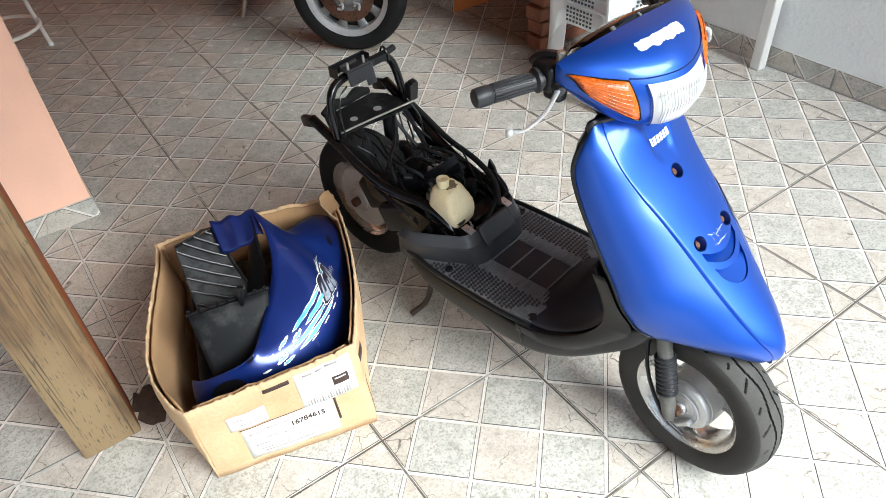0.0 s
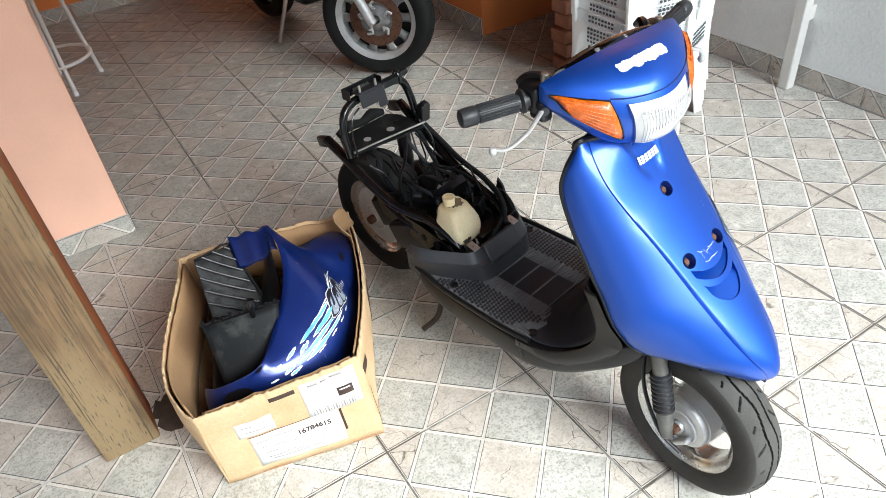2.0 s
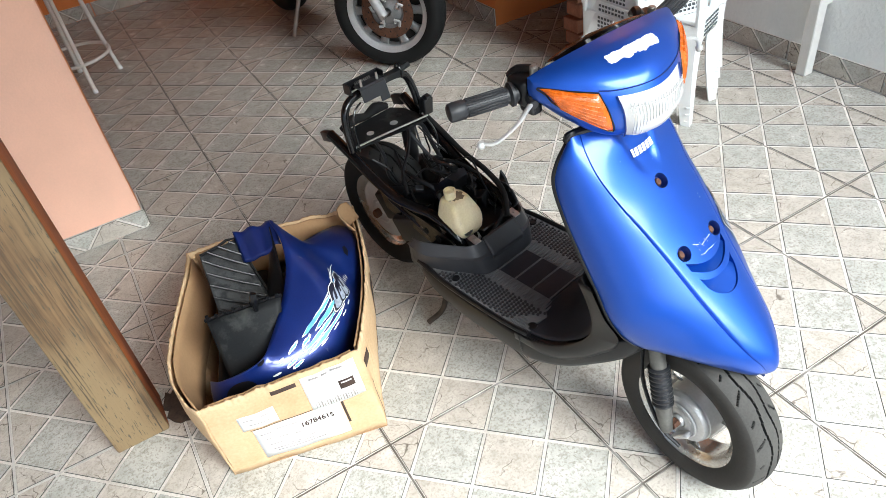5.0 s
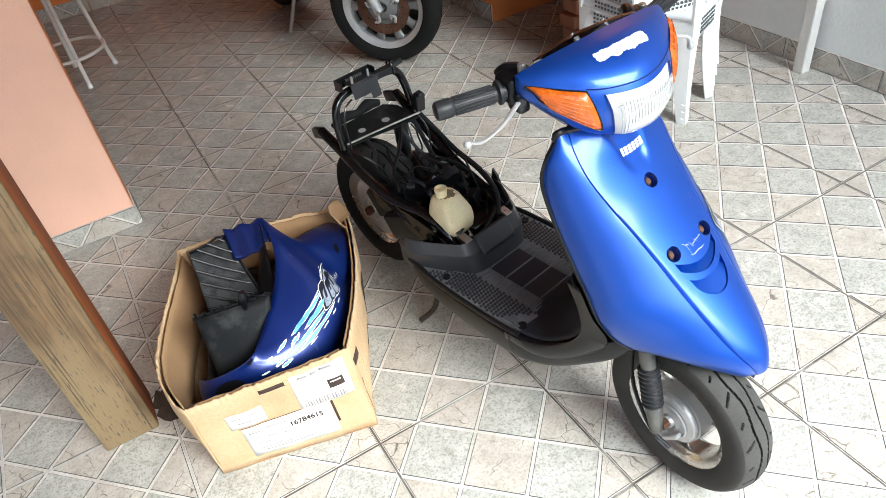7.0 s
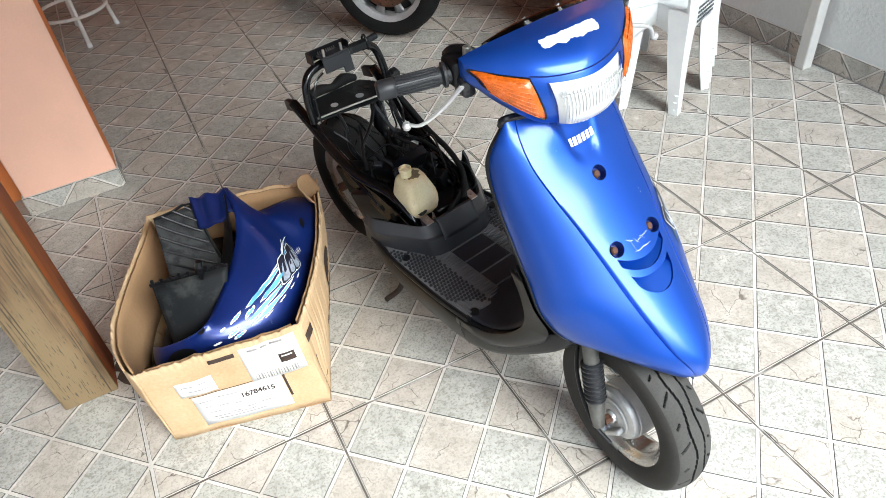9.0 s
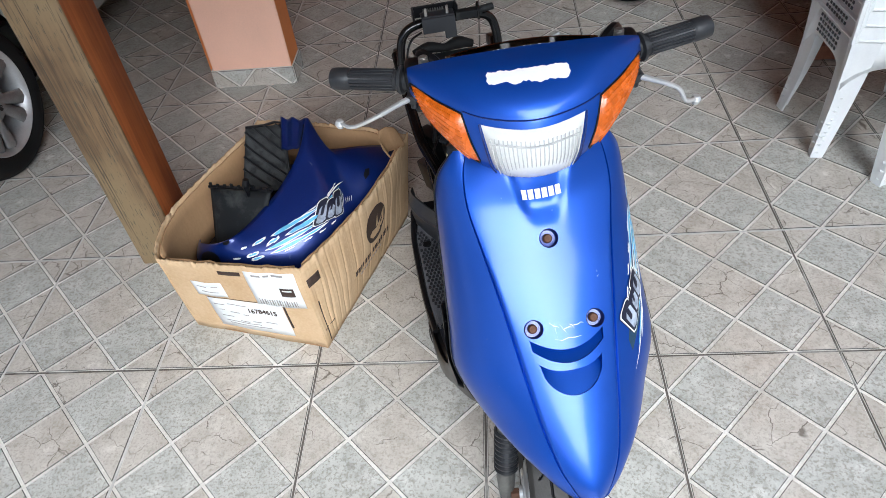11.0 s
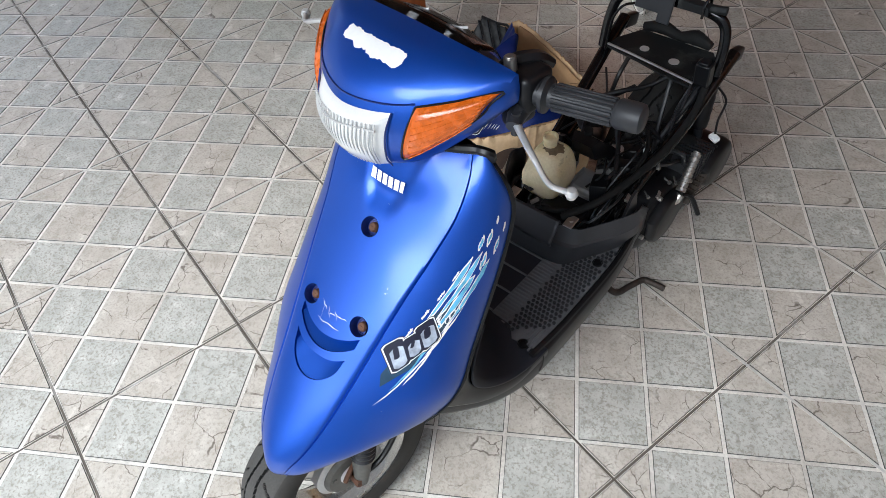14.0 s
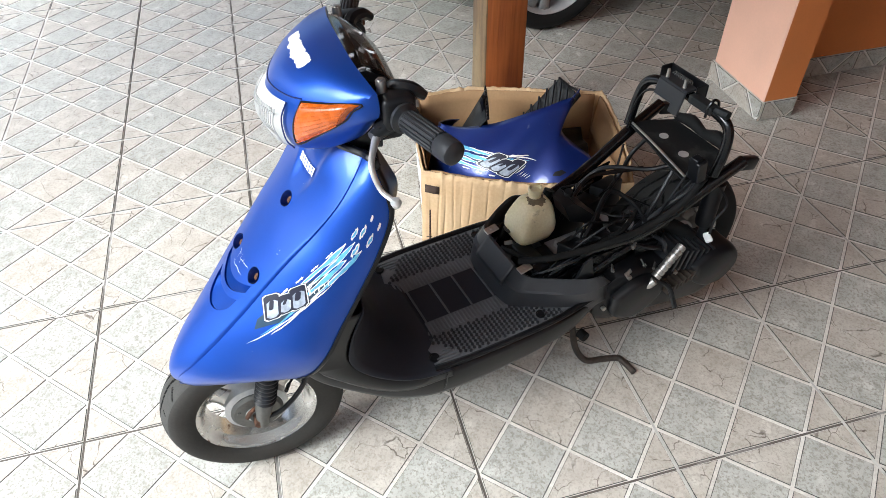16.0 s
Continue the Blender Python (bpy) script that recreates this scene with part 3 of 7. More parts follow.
# front shield: for each station from the neck to the nose, centre line, hollow, crease and rear edge
SHIELD = [
    ((-0.072, 0, 0.846), (-0.112, 0.102, 0.840), (-0.124, 0.126, 0.828)),
    ((-0.052, 0, 0.806), (-0.088, 0.112, 0.812), (-0.130, 0.149, 0.790)),
    ((-0.034, 0, 0.768), (-0.054, 0.114, 0.770), (-0.130, 0.158, 0.748)),
    ((0.000, 0, 0.727), (-0.010, 0.103, 0.720), (-0.102, 0.163, 0.685)),
    ((0.048, 0, 0.678), (0.036, 0.092, 0.676), (-0.062, 0.167, 0.620)),
    ((0.098, 0, 0.627), (0.084, 0.081, 0.627), (-0.016, 0.172, 0.552)),
    ((0.155, 0, 0.568), (0.142, 0.069, 0.566), (0.024, 0.176, 0.492)),
    ((0.212, 0, 0.512), (0.200, 0.058, 0.508), (0.062, 0.152, 0.436)),
    ((0.257, 0, 0.466), (0.246, 0.045, 0.460), (0.130, 0.118, 0.424)),
    ((0.281, 0, 0.434), (0.271, 0.030, 0.428), (0.203, 0.076, 0.408)),
    ((0.288, 0, 0.404), (0.279, 0.019, 0.402), (0.250, 0.045, 0.396)),
    ((0.276, 0, 0.382), (0.272, 0.011, 0.382), (0.263, 0.024, 0.384)),
]
LINES = [spline([st[k] for st in SHIELD], 8) for k in range(3)]
ROWS_N = len(LINES[0]) - 1


def on_line(k, v):
    f = max(0.0, min(0.99999, v)) * ROWS_N
    i = int(f)
    return LINES[k][i].lerp(LINES[k][i + 1], f - i)


FAN = 0.25     # how far down the shield the hollow under the lamp reaches


def shield_at(v, u, out=0.0):
    """A point of the shield: v from neck 0 to nose 1, u across from -1 (right edge) to 1 (left edge)."""
    a = abs(u)
    c, r, e = (on_line(k, v) for k in range(3))
    if a <= 0.46:
        t = a / 0.46
        p = c.lerp(r, t * t)
        p.y = r.y * t
        # fan-shaped hollow under the lamp, running out above the upper bolt
        s = v / FAN
        if s < 1:
            k = max(0.0, min(1.0, (0.064 - 0.032 * s - p.y) / 0.024))
            d = max(0.0, min(1.0, (1 - s) / 0.35))
            p = p - V(0.7, 0, 0.714) * 0.007 * (k * k * (3 - 2 * k)) * (d * d * (3 - 2 * d))
    else:
        t = (a - 0.46) / 0.54
        ctl = V(r.x * 0.62 + e.x * 0.38, e.y * 1.03, r.z * 0.55 + e.z * 0.45 + 0.012)
        p = r * (1 - t) ** 2 + ctl * (2 * t * (1 - t)) + e * t * t
    # sunken crease between the middle panel and the wing
    d = abs(a - 0.475)
    if d < 0.007:
        p = p + V(-0.0032, 0, -0.0032) * (1 - d / 0.007)
    p = V(p.x, p.y if u >= 0 else -p.y, p.z)
    if out:
        e1 = shield_at(min(1, v + 0.01), u) - shield_at(max(0, v - 0.01), u)
        e2 = shield_at(v, min(1, u + 0.01)) - shield_at(v, max(-1, u - 0.01))
        n = e2.cross(e1)
        if n.x + n.z + 0.3 * n.y * (1 if u > 0 else -1) < 0:
            n = -n
        p = p + n.normalized() * out
    return p


us = sorted({round(s * k, 4) for s in (-1, 1) for k in [i * 0.46 / 22 for i in range(22)] + [0.455, 0.4675, 0.4712, 0.475, 0.4788, 0.4825, 0.5] + [0.5 + 0.5 * i / 13 for i in range(1, 14)]})
bm = loft([[shield_at(i / 110, u) for u in us] for i in range(111)], closed=False)
shield = part("front_shield", bm, BLUE, scooter, "metallic blue front shield with scuffed lower edges", smooth=60, thick=0.004)


def shield_v(z):
    lo, hi = 0.0, 1.0
    for k in range(24):
        mid = (lo + hi) / 2
        lo, hi = (mid, hi) if on_line(0, mid).z > z else (lo, mid)
    return lo


HOLES = [(shield_v(0.727), 0.0), (shield_v(0.626), -0.285), (shield_v(0.626), 0.285)]
FN = V(0.70, 0, 0.714)
cutters = []
for v, u in HOLES:
    p = shield_at(v, u)
    cutters.append(cyl(p - FN * 0.03, p + FN * 0.03, 0.0155, 20))


def mouth_lines(top, bot, half, n=24, power=2.0):
    """The two edges of a slot across the middle panel: heights at the middle and at the ends."""
    lines = []
    for zs, wide in ((top, 1.0), (bot, 0.97)):
        line = []
        for i in range(n + 1):
            k = -1 + 2 * i / n
            f = abs(k) ** power if zs is top or power < 3 else 1 - math.sqrt(max(0.0, 1 - k * k))
            v = shield_v(zs[0] + (zs[1] - zs[0]) * f)
            line.append(shield_at(v, 0.46 * k * half * wide / on_line(1, v).y))
        lines.append(line)
    return lines


MOUTHS = [mouth_lines((0.600, 0.613), (0.584, 0.600), 0.060), mouth_lines((0.576, 0.585), (0.547, 0.582), 0.052, 28, 3.0)]
for top, bot in MOUTHS:
    ring = [*top, *bot[::-1]]
    cutters.append(loft([[p - FN * 0.02 for p in ring], [p + FN * 0.02 for p in ring]], True, True))
carve(shield, cutters)
shield.data.shade_smooth()
shield.data.set_sharp_from_angle(angle=radians(50))
# recessed blue floor behind the slots, cups and rusty bolts in the three holes
for top, bot in MOUTHS:
    n = len(top)
    rows = [[p - FN * 0.001 for p in top], [p - FN * 0.019 for p in top], [p - FN * 0.004 for p in bot], [p - FN * 0.001 for p in bot]]
    grid = [(r * n + i, r * n + i + 1, (r + 1) * n + i + 1, (r + 1) * n + i) for r in range(3) for i in range(n - 1)]
    part("scoop", mesh_of([p for row in rows for p in row], grid + [(0, n, 2 * n, 3 * n), (n - 1, 2 * n - 1, 3 * n - 1, 4 * n - 1)]), BLUE, shield, "recessed blue scoop", smooth=35)
for v, u in HOLES:
    p = shield_at(v, u)
    m = Matrix.Translation(p) @ FN.to_track_quat("Z", "Y").to_matrix().to_4x4()
    part("bolt_cup", lathe([(0.0152, 0.001), (0.0138, -0.002), (0.013, -0.014), (0, -0.0145)], 24, "Z"), BLUE_DULL, shield, "", m)
    part("bolt", join(lathe([(0, -0.006), (0.0055, -0.006), (0.0075, -0.0085), (0.0078, -0.012)], 16, "Z"), lathe([(0.0105, -0.012), (0.0105, -0.0135)], 16, "Z"), box(-0.0045, 0.0045, -0.0008, 0.0008, -0.0064, -0.0054)), RUST, shield, "rusty mounting bolt", m)


def decal(name, pts, mat, parent, surf, out=0.0009, label="", n=3):
    """A sticker laid on a curved surface: pts is an outline of (v, u), fanned out from its middle."""
    cv, cu = sum(p[0] for p in pts) / len(pts), sum(p[1] for p in pts) / len(pts)
    verts, faces = [surf(cv, cu, out)], []
    m = len(pts)
    for k in range(1, n + 1):
        verts += [surf(cv + (v - cv) * k / n, cu + (u - cu) * k / n, out) for v, u in pts]
    for i in range(m):
        j = (i + 1) % m
        faces.append((0, 1 + i, 1 + j))
        for k in range(n - 1):
            a = 1 + k * m
            faces.append((a + i, a + m + i, a + m + j, a + j))
    return part(name, mesh_of(verts, faces), mat, parent, label, smooth=60)


def strip_decal(bms, a, b, w0, w1, surf, out, seg=6, wob=0.0, seed=0):
    """One tapering dash from a to b in (v, u), collected into bms."""
    r = random.Random(seed)
    rows = []
    d = (b[0] - a[0], b[1] - a[1])
    h = math.hypot(*d)
    nx, ny = -d[1] / h, d[0] / h
    for i in range(seg + 1):
        t = i / seg
        w = (w0 + (w1 - w0) * t) * math.sqrt(max(0.02, 1 - (2 * t - 1) ** 4)) * (1 + wob * r.uniform(-1, 1))
        c = (a[0] + d[0] * t + nx * wob * 0.01 * r.uniform(-1, 1), a[1] + d[1] * t + ny * wob * 0.01 * r.uniform(-1, 1))
        rows.append([surf(c[0] + nx * w * s, c[1] + ny * w * s, out) for s in (-1, 0, 1)])
    bms.append(loft(rows, closed=False))


def splash(parent, surf, at, along, across, fig, right, up):
    """The torn paint graphic of the side: a dark ground with cyan and white dashes and a block of three outlined figures.
    at: its lower end, along: its way to the upper end, across: its width; fig, right, up: corner, row and height of the figures;
    all in the surface's own two coordinates."""
    def q(a, b):
        f = (0.55 + 0.5 * a) * b     # fans out away from the figures
        return (at[0] + along[0] * a + across[0] * f, at[1] + along[1] * a + across[1] * f)
    def g(a, b):
        return (fig[0] + right[0] * a + up[0] * b, fig[1] + right[1] * a + up[1] * b)
    decal("sticker", [q(0.05, 0.62), q(0.20, 0.90), q(0.36, 0.95), q(0.52, 0.90), q(0.66, 0.72), q(0.60, 0.40), q(0.44, 0.22), q(0.26, 0.20), q(0.10, 0.30)], TEAL_STICKER, parent, surf, 0.0006, "dark torn-edge graphic", 5)
    long, half = math.hypot(*along), math.hypot(*across) * 0.066
    def stroke(a0, a1, b0, b1, k0, k1, mat, out, seed):
        bms = []
        strip_decal(bms, q(a0, b0), q(a1, b1), half * k0, half * k1, surf, out, 9, 0.3, seed)
        part("sticker", bms[0], mat, parent, "", smooth=60)
    # wavy pale strokes with cyan hearts, thin beside the figures, breaking up into drops at the far end
    for j in range(4):
        b0, sh = 0.16 + 0.235 * j, 0.07 * math.sin(j * 2.3)
        stroke(0.40 + sh, 0.86 + sh, b0 + 0.03, b0, 0.5, 1.6, WHITE_STICKER, 0.0010, j)
        stroke(0.47 + sh, 0.84 + sh, b0 + 0.02, b0, 0.30, 1.15, CYAN_STICKER, 0.0014, 20 + j)
        stroke(0.30 + 0.05 * (j % 3), 0.46 + sh, b0 + 0.12, b0 + 0.11, 0.15, 0.5, WHITE_STICKER, 0.0013, 30 + j)
        stroke(0.90 + sh, 0.985 + sh, b0 + 0.01, b0, 1.3, 1.4, WHITE_STICKER, 0.0010, 40 + j)
        stroke(0.915 + sh, 0.97 + sh, b0 + 0.01, b0, 0.6, 0.7, CYAN_STICKER, 0.0014, 50 + j)
        if j % 2:
            stroke(1.03 + sh, 1.075 + sh, b0, b0 - 0.02, 0.9, 0.9, WHITE_STICKER, 0.0012, 60 + j)
    for i, (a0, a1, b0) in enumerate(((-0.04, 0.62, 1.04), (0.06, 0.40, 0.93), (0.12, 0.34, 1.12))):
        stroke(a0, a1, b0 + 0.04, b0 - 0.06, 0.12, 0.42, WHITE_STICKER if i != 1 else CYAN_STICKER, 0.0013, 80 + i)
    for i in range(4):
        stroke(0.30 + 0.13 * i, 0.37 + 0.13 * i, 0.02 - 0.02 * (i % 2), 0.0, 0.3, 0.45, WHITE_STICKER, 0.0013, 95 + i)
    # thin script strokes after the figures
    for i in range(5):
        bms = []
        strip_decal(bms, g(1.10 + 0.11 * i, 0.30), g(1.14 + 0.11 * i, 0.55 if i else 0.85), long * 0.006, long * 0.006, surf, 0.0016, 3, 0.3, 90 + i)
        part("sticker", bms[0], WHITE_STICKER, parent, "", smooth=60)
    # three outlined block figures: pale line, dark body, grey heart in the lower half
    for i, (a, w) in enumerate(((0.06, 0.26), (0.37, 0.24), (0.66, 0.30))):
        for grow, mat, out in ((0.085, BLACK_STICKER, 0.0018), (0.070, WHITE_STICKER, 0.0021), (0.046, BLACK_STICKER, 0.0024), (-0.004, FIGURE_GREY, 0.0027), (-0.080, BLACK_STICKER, 0.0030)):
            lo, hi = 0.08 - grow * 1.1 + 0.04 * (i == 1), 0.92 + grow * 1.1 - 0.14 * (i == 1)
            if mat is FIGURE_GREY:
                hi -= 0.18
            if grow < -0.05:
                lo, hi = lo + 0.22, hi - 0.08
            x0, x1 = a - grow, a + w + grow
            k = min(0.07, (x1 - x0) * 0.35)
            decal("sticker", [g(x0, lo + k), g(x0 + k, lo), g(x1 - k, lo), g(x1, lo + k), g(x1 + 0.05, hi - k), g(x1 - k + 0.05, hi), g(x0 + k + 0.05, hi), g(x0 + 0.05, hi - k)], mat, parent, surf, out, "", 2)


splash(shield, shield_at, (0.55, 0.49), (-0.34, 0.225), (0.03, 0.18), (0.515, 0.588), (-0.085, 0.134), (-0.035, -0.1))
# maker's mark under the lamp: six small white bars; shop sticker between the lower bolts: thin bars
for i in range(6):
    c = -0.0265 + 0.0106 * i
    v0, v1 = shield_v(0.794), shield_v(0.779)
    decal("badge_bar", [(v0, (c - 0.0045) / 0.11 * 0.46), (v0, (c + 0.0036) / 0.11 * 0.46), (v1, (c + 0.0045) / 0.11 * 0.46), (v1, (c - 0.0036) / 0.11 * 0.46)], WHITE_STICKER, shield, shield_at, 0.0022, "", 2)
marks = []
for i, (a, b, va, vb) in enumerate(((-0.14, -0.06, 0.0, 0.012), (-0.10, -0.09, 0.0, 0.03), (-0.05, 0.0, 0.006, 0.022), (-0.02, 0.05, 0.014, 0.014), (0.03, 0.08, 0.004, 0.017), (0.06, 0.17, 0.012, 0.010), (-0.12, 0.14, 0.032, 0.032))):
    v0 = shield_v(0.632)
    strip_decal(marks, (v0 + va, a), (v0 + vb, b), 0.0006, 0.0006, shield_at, 0.001, 4, 0.2, i)
part("shop_sticker", join(*marks), WHITE_STICKER, shield, "thin silver shop sticker strokes", smooth=60)

# ---- headlamp cowl, on the steering ----
COWL = [(0.0, [(-0.130, 0.992), (-0.078, 0.988), (-0.030, 0.962), (-0.008, 0.930), (0.000, 0.900), (-0.008, 0.866), (-0.030, 0.842), (-0.090, 0.838), (-0.148, 0.862), (-0.158, 0.930)]),
        (0.075, [(-0.131, 0.990), (-0.086, 0.985), (-0.048, 0.962), (-0.031, 0.934), (-0.024, 0.903), (-0.029, 0.872), (-0.046, 0.852), (-0.092, 0.848), (-0.145, 0.868), (-0.153, 0.930)]),
        (0.125, [(-0.136, 0.985), (-0.108, 0.981), (-0.086, 0.967), (-0.072, 0.947), (-0.067, 0.924), (-0.071, 0.902), (-0.086, 0.889), (-0.112, 0.886), (-0.141, 0.896), (-0.148, 0.940)]),
        (0.155, [(-0.142, 0.979), (-0.128, 0.977), (-0.114, 0.970), (-0.104, 0.957), (-0.101, 0.943), (-0.104, 0.929), (-0.113, 0.921), (-0.127, 0.919), (-0.143, 0.923), (-0.147, 0.950)]),
        (0.172, [(-0.146, 0.974), (-0.140, 0.973), (-0.134, 0.968), (-0.129, 0.960), (-0.128, 0.951), (-0.129, 0.943), (-0.133, 0.938), (-0.139, 0.937), (-0.146, 0.939), (-0.148, 0.955)])]
COWL_R = [spline([(s[0], s[1][k][0], s[1][k][1]) for s in [(-0.075, COWL[1][1]), *COWL]], 8)[8:] for k in range(10)]


def cowl_at(y, a, out=0.0):
    """A point of the cowl: y across, a round it from 0 (rear top edge) over brow 2, lamp 4, chin 6 to 10."""
    ya = min(0.1719, abs(y))
    ring = []
    for k in range(10):
        line = COWL_R[k]
        for i in range(len(line) - 1):
            if line[i].x <= ya <= line[i + 1].x + 1e-9:
                t = (ya - line[i].x) / max(1e-9, line[i + 1].x - line[i].x)
                q = line[i].lerp(line[i + 1], t)
                break
        ring.append(V(q.y, 0, q.z))
    i = int(a) % 10
    t = a - int(a)
    p0, p1, p2, p3 = (ring[(i + d) % 10] for d in (-1, 0, 1, 2))
    if i == 0:
        p0 = 2 * p1 - p2
    if i == 9:
        p3 = 2 * p2 - p1
    p = 0.5 * (2 * p1 + (p2 - p0) * t + (2 * p0 - 5 * p1 + 4 * p2 - p3) * t * t + (3 * p1 - p0 - 3 * p2 + p3) * t ** 3)
    p = V(p.x, y, p.z)
    if out:
        e1 = cowl_at(y, a + 0.05) - cowl_at(y, max(0, a - 0.05))
        e2 = cowl_at(min(0.1715, y + 0.004), a) - cowl_at(max(-0.1715, y - 0.004), a)
        n = e1.cross(e2).normalized()
        if (p - V(-0.1, y * 0.75, 0.915)).dot(n) < 0:
            n = -n
        p = p + n * out
    return p


ys = [-0.1715 + 0.343 * i / 44 for i in range(45)]
bm = loft([[cowl_at(y, k / 4) for k in range(40)] for y in ys], True, True)
cowl = part("headlamp_cowl", bm, BLUE, scooter, "glossy blue headlamp cowl with peeled white patch", SR, 45)


def cowl_patch(c00, c10, c11, c01, out, thick, nu=14, nv=10, dome=0.0):
    """A lens set on the cowl: four corners in (y, a); dome lifts its middle."""
    rings = []
    for j in range(nv + 1):
        w = j / nv
        row = []
        for i in range(nu + 1):
            t = i / nu
            y = (c00[0] * (1 - t) + c10[0] * t) * (1 - w) + (c01[0] * (1 - t) + c11[0] * t) * w
            a = (c00[1] * (1 - t) + c10[1] * t) * (1 - w) + (c01[1] * (1 - t) + c11[1] * t) * w
            edge = min(t, 1 - t, w, 1 - w)
            row.append(cowl_at(y, a, out * min(1, edge * 8 + 0.05) + dome * (1 - (2 * t - 1) ** 2) * (1 - (2 * w - 1) ** 2)))
        rings.append(row)
    return loft(rings, closed=False)


lamp = part("headlamp", cowl_patch((-0.073, 2.95), (0.073, 2.95), (0.056, 5.85), (-0.056, 5.85), 0.006, 0.003, 24, 16, 0.007), HEAD_LENS, cowl, "clear fluted headlamp glass", SR, 60)
for sgn in (-1, 1):
    part("lamp_gasket", tube([cowl_at(sgn * 0.0745, 2.93, 0.003), cowl_at(sgn * 0.0695, 3.8, 0.0045), cowl_at(sgn * 0.063, 4.9, 0.0045), cowl_at(sgn * 0.0565, 5.75, 0.004)], 0.0013, 6, 5), BLUE_DULL, lamp, "", SR)
for i in range(22):     # flutes of the lens
    y0 = -0.049 + 0.0047 * i
    part("flute", tube([cowl_at(y0 * 1.2, 3.35, 0.0122 - 0.9 * y0 * y0), cowl_at(y0 * 1.12, 4.2, 0.0138 - 0.9 * y0 * y0), cowl_at(y0, 5.3, 0.0105 - 0.9 * y0 * y0)], 0.0009, 5, 4), LAMP_RIB, lamp, "", SR)
part("flute", tube([cowl_at(-0.06, 3.6, 0.010), cowl_at(0, 3.6, 0.0135), cowl_at(0.06, 3.6, 0.010)], 0.0016, 5, 6), LAMP_RIB, lamp, "", SR)
for s in (-1, 1):
    sig = part("turn_signal", cowl_patch((s * 0.098, 2.75), (s * 0.1685, 2.9), (s * 0.152, 4.7), (s * 0.080, 5.25), 0.007, 0.003, 16, 12, 0.004), ORANGE_LENS, cowl, "amber turn signal lens with fine ribs", SR, 60)
    rim = [(s * 0.098, 2.75), (s * 0.133, 2.82), (s * 0.1685, 2.9), (s * 0.162, 3.8), (s * 0.152, 4.7), (s * 0.116, 5.0), (s * 0.080, 5.25), (s * 0.089, 4.0), (s * 0.098, 2.75)]
    for k in range(1, 9):
        w0, t0 = k / 9, abs(2 * k / 9 - 1)
        ya, yb, aa, ab = 0.098 - 0.018 * w0, 0.1685 - 0.0165 * w0, 2.75 + 2.5 * w0, 2.9 + 1.8 * w0
        part("lens_rib", tube([cowl_at(s * (ya + (yb - ya) * q), aa + (ab - aa) * q, 0.0068 + 0.004 * (1 - (2 * q - 1) ** 2) * (1 - t0 * t0)) for q in (0.10, 0.3, 0.5, 0.7, 0.9)], 0.0009, 5, 2), ORANGE_LENS, sig, "", SR)
    part("gasket", tube([cowl_at(y, a, 0.001) for y, a in rim], 0.0015, 6, 4), BLACK, sig, "", SR)
# darker blue tube draws the shaded crease below the brow
part("brow_crease_line", tube([cowl_at(-0.097 + 0.194 * k / 16, 2.62, 0.0004) for k in range(17)], 0.0013, 6, 0), BLUE_DULL, cowl, "thin dark line standing for the crease under the brow", SR)
# peeled-off paint: a ragged pale patch on the brow
r = random.Random(8)
pts = [(-0.055 + 0.11 * i / 30, 1.03 + 0.05 * r.random() + 0.02 * math.sin(i * 0.9)) for i in range(31)] + [(0.058, 1.16), (0.0575, 1.25), (0.059, 1.36)]
pts += [(0.055 - 0.11 * i / 30, 1.47 + 0.06 * r.random() - 0.10 * (i / 30) + 0.03 * math.sin(i * 0.7)) for i in range(31)] + [(-0.058, 1.33), (-0.0565, 1.24), (-0.058, 1.15)]
decal("peeled_patch", pts, WHITE_STICKER, cowl, cowl_at, 0.0012, "ragged white patch where a sticker was", 3).data.transform(SR)
# dashboard behind the brow, under a smoked cover
dash = part("dashboard", loft([[V(-0.126, y, 0.986 - 0.6 * y * y), V(-0.145, y, 0.984 - 0.8 * y * y), V(-0.178, y * 0.93, 0.966 - 1.0 * y * y), V(-0.198, y * 0.82, 0.942 - 1.0 * y * y), V(-0.194, y * 0.8, 0.912), V(-0.15, y, 0.905)] for y in [-0.125 + 0.25 * i / 16 for i in range(17)]], True, True), BLACK, scooter, "black instrument housing", SR, 40)
part("dial_face", loft([[V(-0.138, y, 0.9862 - 0.8 * y * y), V(-0.155, y, 0.9805 - 0.85 * y * y), V(-0.182, y * 0.92, 0.9655 - 1.0 * y * y)] for y in [-0.09 + 0.18 * i / 12 for i in range(13)]], False), DIAL, dash, "dark dial face", SR)
for y, x, rr in ((-0.035, -0.158, 0.013), (0.04, -0.158, 0.013)):
    part("gauge", join(cyl((x, y, 0.977), (x - 0.002, y, 0.9825), rr * 0.5, 14), moved(box(-0.002, 0.002, 0.0, 0.024, -0.0015, 0.0015), pose(x - 0.001, y, 0.9815, 0, -28, 35))), MARKS, dash, "pale gauge needle", SR)
part("scale", join(*(tube([(-0.142 - 0.034 * math.sin(math.pi * i / 8), 0.075 * math.cos(math.pi * i / 8), 0.9815 - 0.013 * math.sin(math.pi * i / 8)), (-0.142 - 0.038 * math.sin(math.pi * i / 8), 0.082 * math.cos(math.pi * i / 8), 0.9805 - 0.014 * math.sin(math.pi * i / 8))], 0.0012, 4, 0) for i in range(9))), MARKS, dash, "", SR)
